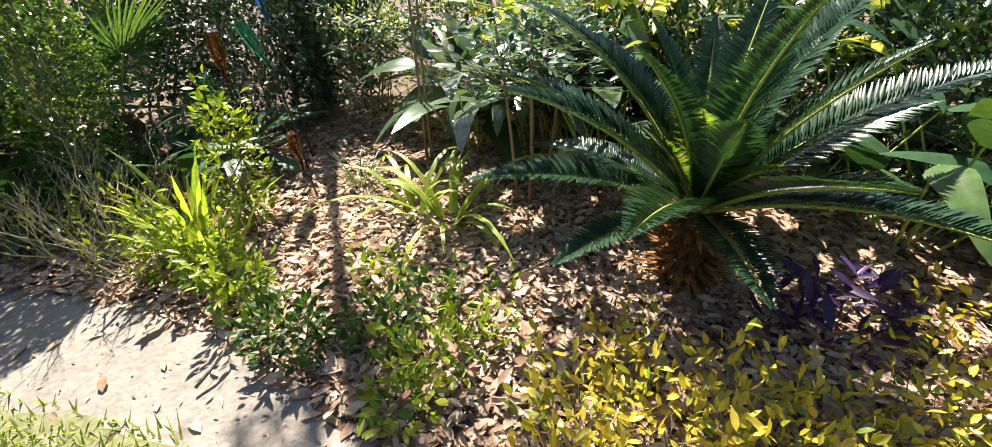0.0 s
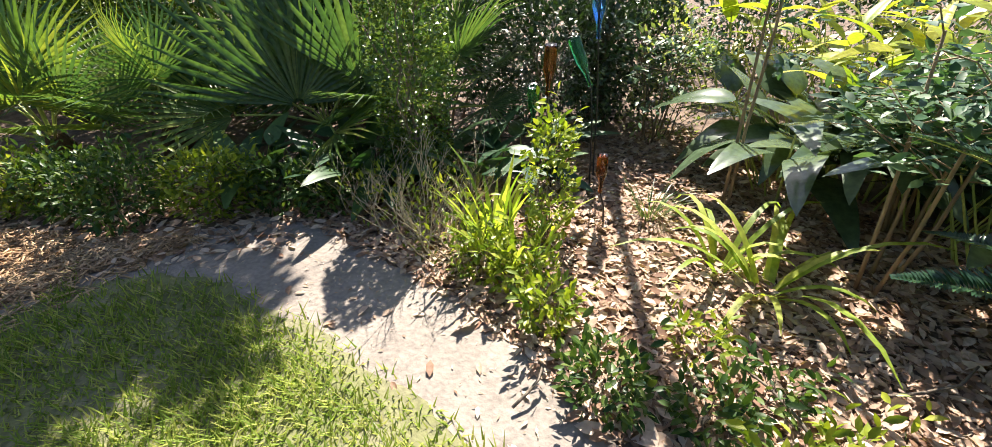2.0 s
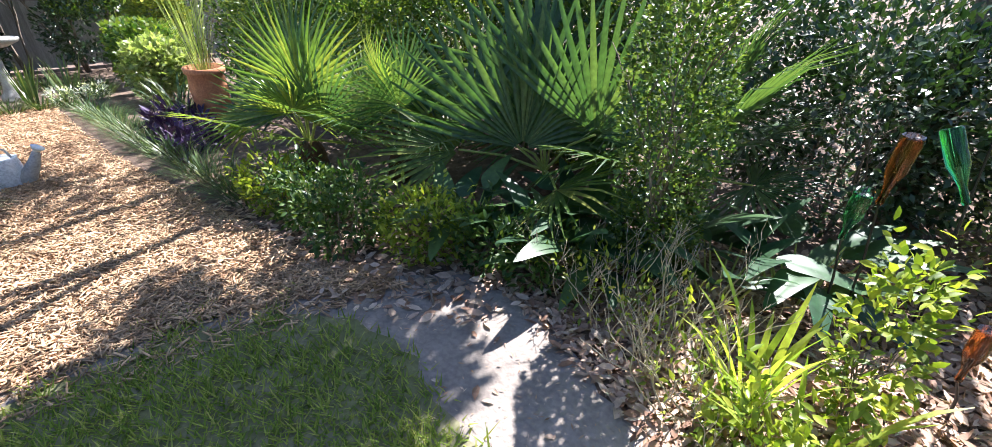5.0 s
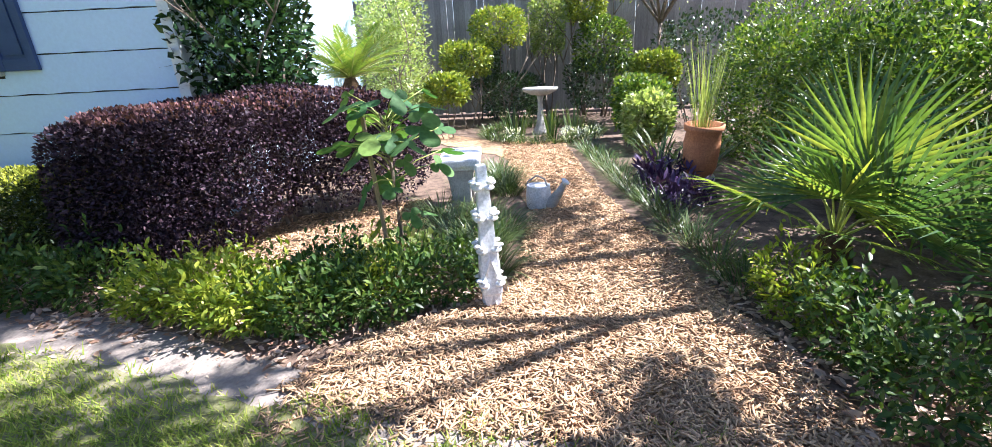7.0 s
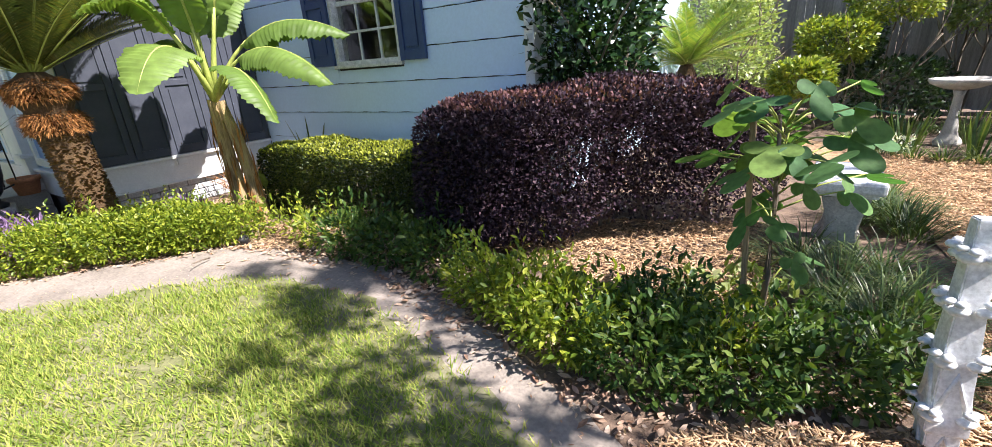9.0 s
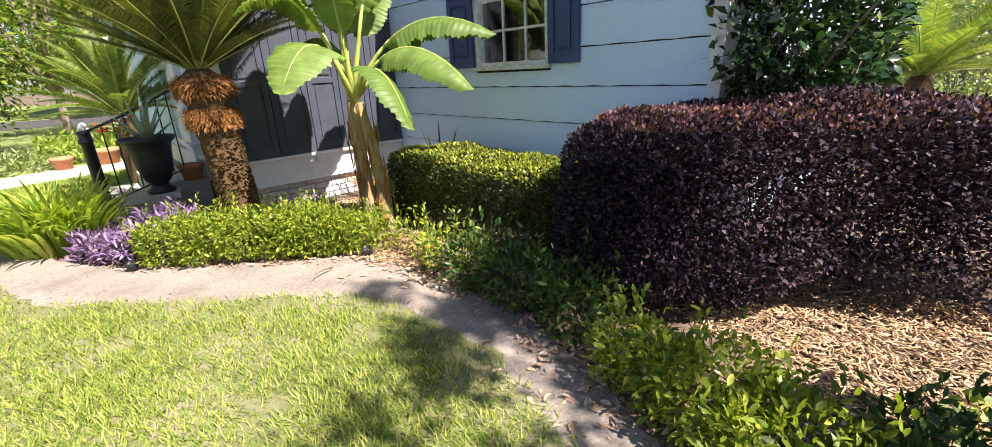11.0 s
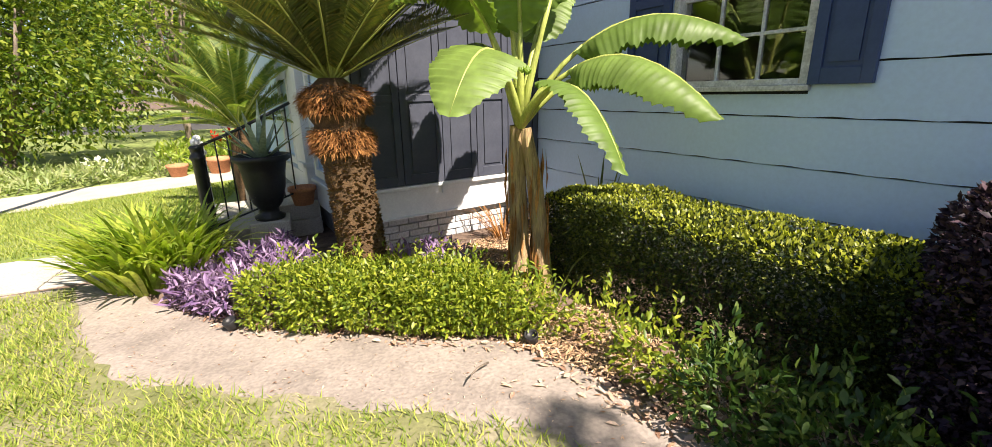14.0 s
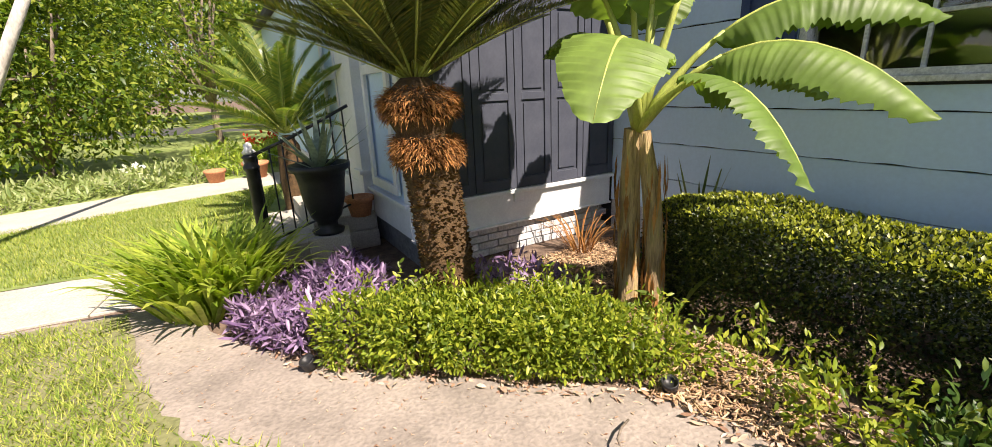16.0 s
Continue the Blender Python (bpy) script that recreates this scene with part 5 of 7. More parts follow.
def watering_can():
    """A squat can with a thick tapering spout and a rose, its bail handle over the top."""
    ob = thing("watering_can", pose(-5.94, -0.38, 0, 0, 0, 72) @ Matrix.Diagonal((0.88, 0.88, 0.92, 1)), "weathered cream watering can among liriope", "watering can")
    bm = bmesh.new()
    lathe(bm, [(0.1, 0.0), (0.125, 0.03), (0.13, 0.16), (0.12, 0.23), (0.125, 0.245), (0.11, 0.25), (0.105, 0.235), (0.02, 0.22)], 26)
    part("body", bm_mesh("body", bm, M_MARBLE, True), ob)
    bm = bmesh.new()
    tube(bm, [(0.06, 0, 0.03), (0.15, 0, 0.08), (0.23, 0, 0.19), (0.28, 0, 0.285)], [0.07, 0.062, 0.042, 0.024], 14)
    spout = part("spout", bm_mesh("spout", bm, M_STONE, True), ob)
    bm = bmesh.new()
    lathe(bm, [(0.02, 0.0), (0.045, 0.03), (0.047, 0.038), (0.02, 0.042)], 18)
    part("rose", bm_mesh("rose", bm, M_MARBLE, True), spout, "white sprinkler rose", m=pose(0.275, 0, 0.275, 0, 35, 0))
    bm = bmesh.new()
    tube(bm, [(0.1, 0, 0.23), (0.07, 0, 0.31), (-0.02, 0, 0.34), (-0.12, 0, 0.27), (-0.13, 0, 0.12)], [0.01] * 5, 8)
    part("handle", bm_mesh("handle", bm, M_STONE, True), ob)


watering_can()


def fig_leaf_mesh(size):
    """A lobed leaf: five rounded fingers round a palm."""
    v, f = [[0, 0, 0]], []
    n = 30
    for i in range(n + 1):
        a = -2.5 + 5.0 * i / n
        lobe = 0.27 + 0.73 * abs(math.cos(a * 1.57)) ** 0.9
        r = size * lobe * (0.75 + 0.25 * math.cos(a))
        v.append([r * math.cos(a) + size * 0.15, r * math.sin(a), -0.12 * r * r / size + 0.03 * size * math.cos(a * 3.1)])
    for i in range(1, n + 1):
        f.append([0, i, i + 1])
    return fast_mesh("leaf", np.array(v), np.array(f), M_FIG, True)


def fig_tree():
    ob = thing("fig_tree", pose(-4.52, -1.18, 0), "young fig sapling with large lobed leaves on a stake", "tree")
    bm = bmesh.new()
    tube(bm, [(0, 0, -0.03), (0.01, 0.01, 0.35), (0.0, 0.0, 0.7), (0.03, -0.02, 1.07)], [0.02, 0.016, 0.013, 0.007], 8)
    part("trunk", bm_mesh("trunk", bm, M_BARK, True), ob)
    ms = [fig_leaf_mesh(s) for s in (0.1, 0.13, 0.155)]
    r = random.Random(4)
    bm = bmesh.new()
    hs = [0.22, 0.3, 0.36, 0.42, 0.9, 0.95, 1.0, 0.96, 0.88, 0.84, 0.8, 0.77, 0.58, 0.66, 0.68, 0.74, 0.76, 0.84, 0.87, 0.91, 0.6, 0.62, 0.65, 0.7, 0.72, 0.75, 0.78, 0.8, 0.82, 0.85, 0.88, 0.9, 0.92, 0.94, 0.96, 0.98, 1.0, 1.0, 1.0, 0.99, 0.97, 0.93, 0.86, 0.79]
    for i, h in enumerate(hs):
        h = h * 1.07 if h > 0.5 else h
        az = i * 2.4 + r.uniform(-0.3, 0.3)
        l = r.uniform(0.1, 0.34) if h > 0.5 else r.uniform(0.1, 0.2)
        s = Vector((0, 0, h - 0.05))
        e = Vector((math.cos(az) * l, math.sin(az) * l, h + r.uniform(0.0, 0.13)))
        tube(bm, [s, s.lerp(e, 0.5) + Vector((0, 0, 0.02)), e], [0.005, 0.004, 0.003], 5)
        part("leaf", ms[i % 3], ob, m=Matrix.Translation(e) @ pose(0, 0, 0, 0, 0, math.degrees(az) + r.uniform(-30, 30)) @ pose(0, 0, 0, r.uniform(-35, 35), r.uniform(5, 60), 0))
    tagged(part("leaf_stalk", bm_mesh("leaf_stalk", bm, M_PETIOLE, True), ob), kind="stuff")
    st = thing("plant_stake", pose(-4.47, -1.24, 0, 2, 3, 0), "weathered wooden stake tied to the fig", "stake")
    bm = bmesh.new()
    box(bm, -0.011, -0.011, -0.05, 0.011, 0.011, 1.06, bevel=0.003)
    part("stick", bm_mesh("stick", bm, M_STAKE), st)


fig_tree()
for i, (x, y, s, c) in enumerate([(-3.98, -2.55, 0.2, 900), (-3.98, -2.2, 0.24, 1300), (-3.9, -1.85, 0.25, 1500), (-3.92, -1.5, 0.25, 1400), (-4.08, -1.12, 0.25, 1300), (-4.3, -0.85, 0.23, 1000), (-4.3, -1.6, 0.2, 800), (-4.25, -1.3, 0.2, 700)]):
    shrub("gardenia", x, y, (s * 1.1, s * 1.05, s * 0.66), (0.046, 0.018), M_GARDSHADE if i in (3, 4, 5, 6) else M_GARD, c, "low creeping gardenia mat edging the sand path", "shrub", "creeping gardenias", stems=5, seed=i + 150.0, sprigs=18, loose=1.0)
for i, (x, y) in enumerate([(-4.55, -0.62), (-4.75, -0.72), (-4.98, -0.75), (-5.2, -0.62), (-5.05, -0.95), (-6.4, -0.72), (-6.6, -0.8), (-6.85, -0.85), (-6.55, -1.05), (-7.1, -0.95)]):
    clump("liriope", x, y, 170, 0.3, 0.007, M_LIRI, "dense grassy liriope mound beside the chips", "grass", "liriope mounds", radius=0.13, lean=0.9, bend=0.55)
for i, (x, y) in enumerate([(-4.75, -1.55), (-4.95, -1.35), (-4.85, -1.1)]):
    shrub("seedling", x, y, (0.13, 0.13, 0.07), (0.06, 0.05), M_VINE, 60, "small pale sprawling seedling in bark mulch", "plant", "seedlings", stems=3, seed=170.0 + i)

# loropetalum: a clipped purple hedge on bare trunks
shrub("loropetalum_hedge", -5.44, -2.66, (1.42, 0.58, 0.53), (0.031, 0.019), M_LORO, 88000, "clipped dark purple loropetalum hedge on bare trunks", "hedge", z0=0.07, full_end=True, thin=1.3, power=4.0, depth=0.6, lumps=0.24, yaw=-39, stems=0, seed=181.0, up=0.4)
lh = bpy.data.objects["loropetalum_hedge"]
lh.matrix_basis = pose(-5.44, -2.66, 0, 0, -1.6, -39)
for i, u in enumerate((-0.95, -0.5, -0.05, 0.4, 0.85)):
    t = part("trunk", stems_mesh(3, 0.52, 0.6, 0.02, M_BARK, 2, 0.1, 190 + i), lh, m=pose(u, 0.12 - 0.04 * i, 0))
shrub("camellia", -6.05, -3.12, (0.66, 0.55, 1.0), (0.085, 0.046), M_CAM, 9500, "tall dark glossy camellia against the house", z0=0.6, seed=200.0, stems=4, depth=0.6)
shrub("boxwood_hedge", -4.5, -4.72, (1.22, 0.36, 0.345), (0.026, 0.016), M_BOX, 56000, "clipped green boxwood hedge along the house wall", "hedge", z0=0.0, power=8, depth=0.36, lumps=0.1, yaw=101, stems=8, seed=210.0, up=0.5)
shrub("gardenia", -3.98, -3.5, (0.24, 0.22, 0.17), (0.05, 0.019), M_GARDSHADE, 900, "low creeping gardenia beside the sand path", "shrub", "creeping gardenias", seed=215.0, sprigs=16)
shrub("gardenia", -4.05, -3.1, (0.24, 0.24, 0.17), (0.05, 0.019), M_GARDSHADE, 900, "low creeping gardenia beside the sand path", "shrub", "creeping gardenias", seed=216.0, sprigs=16)
shrub("gardenia", -3.9, -3.9, (0.24, 0.24, 0.16), (0.05, 0.019), M_GARDSHADE, 850, "low creeping gardenia beside the sand path", "shrub", "creeping gardenias", seed=217.0, sprigs=16)
shrub("gardenia", -3.82, -4.3, (0.2, 0.22, 0.14), (0.05, 0.019), M_GARD, 500, "low creeping gardenia beside the sand path", "shrub", "creeping gardenias", seed=218.0, sprigs=14, bare=0.5)
shrub("gardenia", -3.8, -4.7, (0.18, 0.2, 0.12), (0.045, 0.018), M_GARD, 260, "sparse creeping gardenia in straw-coloured mulch", "shrub", "creeping gardenias", seed=219.0, sprigs=10, bare=0.6, stem_mat=M_DRYTWIG)
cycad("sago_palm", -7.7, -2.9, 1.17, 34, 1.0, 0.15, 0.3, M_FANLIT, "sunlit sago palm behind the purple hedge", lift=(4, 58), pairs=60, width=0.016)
bm = bmesh.new()
lathe(bm, [(0.14, -0.03), (0.15, 0.4), (0.12, 1.05), (0.06, 1.18)], 12)
part("trunk", bm_mesh("trunk", bm, M_TRUNKCORE), bpy.data.objects["sago_palm.001"])



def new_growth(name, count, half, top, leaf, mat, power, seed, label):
    """Paler leaves over a hedge's top: new growth, with sunlight put into its colour."""
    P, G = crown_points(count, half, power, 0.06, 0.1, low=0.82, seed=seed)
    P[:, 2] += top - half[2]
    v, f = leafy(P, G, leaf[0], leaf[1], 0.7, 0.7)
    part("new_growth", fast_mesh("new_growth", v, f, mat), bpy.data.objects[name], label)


new_growth("boxwood_hedge", 12000, (1.22, 0.36, 0.345), 0.7, (0.026, 0.016), M_BOXSUNLIT, 8, 210.0, "fresh top leaves in sunlit yellow-green")
new_growth("loropetalum_hedge", 12000, (1.42, 0.58, 0.53), 1.14, (0.031, 0.019), M_LOROSUNLIT, 4, 181.0, "fresh top leaves in sunlit copper")
for x, y in ((-5.5, -1.2), (-5.42, -0.98), (-5.55, -0.78)):
    clump("liriope", x, y, 150, 0.3, 0.007, M_LIRI, "grassy liriope mound before the stone bench", "grass", "liriope mounds", radius=0.13, lean=0.9, bend=0.55)

# ---- back of the garden ----


def fence():
    ob = tagged(new("fence"), "tall weathered grey board fence", "fence", kind="structure")
    ob.matrix_basis = pose(-13.6, 0, 0, 0, 0, 4)
    bm = bmesh.new()
    box(bm, -0.011, -0.0735, 0.03, 0.011, 0.0735, 2.7)
    me = bm_mesh("board", bm, M_FENCE)
    for i in range(130):
        part("board", me, ob, m=pose(0.004 * ((i * 7) % 5), -10 + i * 0.1445, 0.02 * math.sin(i * 2.3), 0.3 * math.sin(i * 5), 0, 0))
    for zz in (0.5, 1.2, 1.95):
        boxes("rail", ob, M_FENCE, (-0.06, -10, zz, -0.014, 8.8, zz + 0.09))


fence()


def bird_bath():
    ob = thing("bird_bath", pose(-10.15, -0.62, 0) @ Matrix.Diagonal((0.8, 0.8, 0.95, 1)), "weathered stone bird bath on a fluted pedestal", "bird bath")
    bm = bmesh.new()
    lathe(bm, [(0.16, 0.0), (0.17, 0.05), (0.15, 0.09), (0.11, 0.13), (0.09, 0.2), (0.06, 0.42), (0.055, 0.62), (0.08, 0.7)], 20)
    part("pedestal", bm_mesh("pedestal", bm, M_STONE, True), ob)
    bm = bmesh.new()
    lathe(bm, [(0.08, 0.7), (0.2, 0.72), (0.36, 0.78), (0.39, 0.82), (0.38, 0.84), (0.34, 0.835), (0.25, 0.79), (0.01, 0.77)], 32)
    part("bowl", bm_mesh("bowl", bm, M_STONE, True), ob)


bird_bath()
for i in range(22):
    a = i * 2 * math.pi / 22
    clump("liriope", -10.1 + math.cos(a) * 0.95, -0.6 + math.sin(a) * 0.95, 60, 0.24, 0.011, M_LIRI, "liriope ring round the bird bath", "grass", "liriope ring", radius=0.14, lean=0.9, bend=0.5)
for i in range(5):
    a = i * 1.3 + 0.4
    clump("iris", -9.85 + math.cos(a) * 0.5, -0.6 + math.sin(a) * 0.55, 16, 0.5, 0.03, M_LIRI, "upright sword-leaved iris by the bird bath", "plant", "irises", radius=0.12, lean=0.3, bend=0.1)
for x, y in ((-9.4, -1.05), (-9.35, -0.1), (-9.5, 0.25)):
    shrub("dusty_plant", x, y, (0.17, 0.17, 0.12), (0.05, 0.02), M_FLOWERWHITE, 160, "silvery white foliage plant", "plant", "silvery plants", stems=3, seed=220.0 + x)
for i, (x, y, h, z0, mt) in enumerate([(-11.0, -2.05, (0.5, 0.48, 0.3), 1.0, M_TOPIARY), (-11.4, -1.48, (0.5, 0.5, 0.36), 1.5, M_TOPIARY), (-12.5, -0.6, (0.38, 0.38, 0.6), 1.3, M_VINE), (-12.3, 0.55, (0.5, 0.55, 0.55), 0.9, M_HEDGE), (-12.6, 0.2, (0.4, 0.4, 0.35), 1.9, M_TOPIARY), (-9.8, -2.2, (0.34, 0.34, 0.25), 0.6, M_TOPIARY), (-12.2, -2.1, (0.5, 0.5, 0.5), 0.6, M_DARKSHRUB), (-11.9, -1.3, (0.8, 0.6, 0.45), 0.1, M_DARKSHRUB), (-12.3, 0.6, (0.8, 0.8, 0.5), 0.2, M_DARKSHRUB), (-10.6, 1.35, (0.4, 0.4, 0.3), 0.7, M_TOPIARY), (-9.3, 0.95, (0.45, 0.4, 0.42), 0.1, M_HEDGE), (-11.2, 2.2, (0.9, 0.8, 0.9), 0.1, M_DARKSHRUB), (-8.6, 0.95, (0.35, 0.3, 0.33), 0.1, M_VINE)]):
    shrub("topiary_shrub", x, y, h, (0.075, 0.045), mt, 2600, "clipped rounded shrub before the fence", "shrub", "clipped shrubs", z0=z0, seed=230.0 + i, stems=3, depth=0.45, power=3.0)
for i, (x, y, h) in enumerate([(-10.3, -3.25, (0.6, 0.55, 1.25)), (-11.3, -3.6, (0.8, 0.7, 1.4))]):
    shrub("pale_vine", x, y, h, (0.07, 0.042), M_VINE, 4600, "tall pale green flowering vine by the house end", "shrub", "pale vines", seed=250.0 + i, depth=0.6)
tree("crape_myrtle", -11.3, 1.5, 4, (1.6, 1.5, 0.9), (0.06, 0.03), M_TREE, 5200, "slim multi-branched tree before the fence", 2.2, 0.05, 8, 3)
for x, y, w in ((-6.72, 1.2, 1.0),):
    ob = thing("terracotta_pot", pose(x, y, 0, 0, 4, 0), "tall terracotta pot with wispy grass, leaning a little", "pot")
    bm = bmesh.new()
    lathe(bm, [(0.13, 0.12), (0.16, 0.2), (0.175, 0.45), (0.16, 0.56), (0.185, 0.58), (0.19, 0.63), (0.165, 0.63), (0.15, 0.57), (0.02, 0.55)], 28)
    part("pot", bm_mesh("pot", bm, M_TERRA, True), ob)
    bm = bmesh.new()
    lathe(bm, [(0.16, -0.02), (0.16, 0.1), (0.14, 0.12)], 20)
    part("pedestal", bm_mesh("pedestal", bm, M_STONE, True), ob)
clump("pot_grass", -6.72, 1.2, 90, 0.75, 0.006, M_VINE, "wispy tall grass growing in the terracotta pot", "grass", radius=0.09, lean=0.2, bend=0.12, z=0.56)
clump("daylily", -7.4, 0.95, 40, 0.5, 0.022, M_LIRI, "arching green daylily behind purple heart", radius=0.12, lean=0.6, bend=0.4)
clump("daylily", -7.0, 1.25, 40, 0.5, 0.022, M_LIRI, "arching green daylily behind purple heart", radius=0.12, lean=0.6, bend=0.4)

# ---- bed before the bay ----


def big_sago():
    """A tall cycad: leaning trunk covered in leaf stubs, a shaggy collar and a wide crown."""
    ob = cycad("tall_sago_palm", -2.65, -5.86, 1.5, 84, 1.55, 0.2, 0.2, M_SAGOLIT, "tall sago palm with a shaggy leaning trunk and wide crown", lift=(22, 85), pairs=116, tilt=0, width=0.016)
    for c in ob.children:
        c.matrix_basis = Matrix.Translation((0.1, -0.235, 0)) @ c.matrix_basis
    bm = bmesh.new()
    axis = lambda h: Vector((0.1 * (h / 1.5), -0.235 * (h / 1.5), h))
    prof = [(0.15, -0.05), (0.15, 0.2), (0.155, 0.5), (0.15, 0.8), (0.155, 0.98), (0.185, 1.06), (0.19, 1.15), (0.16, 1.22), (0.2, 1.3), (0.22, 1.4), (0.08, 1.52)]
    rings = []
    for r, h in prof:
        c = axis(h)
        rings.append([bm.verts.new(c + Vector((r * math.cos(k * 0.3927), r * math.sin(k * 0.3927), 0))) for k in range(16)])
    for a, b in zip(rings, rings[1:]):
        for k in range(16):
            bm.faces.new((a[k], a[(k + 1) % 16], b[(k + 1) % 16], b[k]))
    bm.faces.new(rings[-1])
    part("trunk", bm_mesh("trunk", bm, M_TRUNKCORE, True), ob, "brown trunk of old leaf stubs")
    n = 3000
    h = rng.uniform(0.0, 1.08, n)
    a = rng.uniform(0, 2 * math.pi, n)
    R = np.interp(h, [p[1] for p in prof], [p[0] for p in prof]) - 0.012
    P = np.stack([0.1 * h / 1.5 + np.cos(a) * R, -0.235 * h / 1.5 + np.sin(a) * R, h], axis=1)
    D = np.stack([np.cos(a), np.sin(a), np.full(n, 0.75)], axis=1)
    v, f = leaf_arrays(P, D, np.tile([0, 0, 1.0], (n, 1)), rng.uniform(0.02, 0.04, n), 0.03, 0.3, 0.0, 0.55)
    tagged(part("stub_cover", fast_mesh("stub_cover", v, f, M_PALMTRUNK), ob), kind="stuff")
    n = 5200
    h = np.concatenate([rng.uniform(1.05, 1.2, n // 2), rng.uniform(1.3, 1.47, n // 2)])
    a = rng.uniform(0, 2 * math.pi, n)
    R = np.interp(h, [p[1] for p in prof], [p[0] for p in prof]) - 0.01
    P = np.stack([0.1 * h / 1.5 + np.cos(a) * R, -0.235 * h / 1.5 + np.sin(a) * R, h], axis=1)
    D = np.stack([np.cos(a) + rng.normal(size=n) * 0.4, np.sin(a) + rng.normal(size=n) * 0.4, rng.uniform(-1.1, 0.5, n)], axis=1)
    v, f = leaf_arrays(P, D, np.tile([0, 0, 1.0], (n, 1)), rng.uniform(0.03, 0.085, n), 0.0085, 0.2, 0.15)
    part("shaggy_collar", fast_mesh("shaggy_collar", v, f, M_FIBRE), ob, "rusty shaggy collar of old fronds")
    return ob


big_sago()


def torn_blade(rib, start, width, hang, twist, rows=64, cols=5):
    """A banana blade along a rib: both halves hang from it, pleated across, with a notched edge and a blunt tip."""
    r = random.Random(int(width * 1000 + hang * 100 + twist))
    v, f = [], []
    notch = {-1: 1.0, 1: 1.0}
    for i in range(rows + 1):
        q = i / rows
        t = start + (1 - start) * q
        p = rib(t)
        d = (rib(min(1.0, t + 0.01)) - rib(min(1.0, t + 0.01) - 0.02)).normalized()
        s = Matrix.Rotation(radians(twist), 3, d) @ d.cross(Vector((0, 0, 1))).normalized()
        n = s.cross(d)
        w = width * 0.5 * min(1.0, (q / 0.16 + 0.02)) ** 0.6 * max(0.0, min(1.0, (1.012 - q) / 0.3)) ** 0.5
        for side in (-1, 1):
            if r.random() < 0.22:
                notch[side] = r.uniform(0.93, 1.03)
        for j in range(-cols, cols + 1):
            u = j / cols
            k = notch[1 if j > 0 else -1]
            e = abs(u) * w * (1 + (k - 1) * abs(u))
            fall = hang * abs(u) ** 0.8
            pleat = 0.012 * abs(u) * math.sin(i * 2.1) + 0.01 * u * u * math.sin(i * 0.55 + 3 * hang)
            v.append(p + s * (math.copysign(e, u) * math.cos(fall)) + n * (0.02 * abs(u) - e * math.sin(fall) + pleat) - d * 0.12 * e)
    c = 2 * cols + 1
    for i in range(rows):
        for j in range(2 * cols):
            f.append([i * c + j, (i + 1) * c + j, (i + 1) * c + j + 1, i * c + j + 1])
    return fast_mesh("blade", np.array([tuple(p) for p in v]), np.array(f), M_BANANA, True)


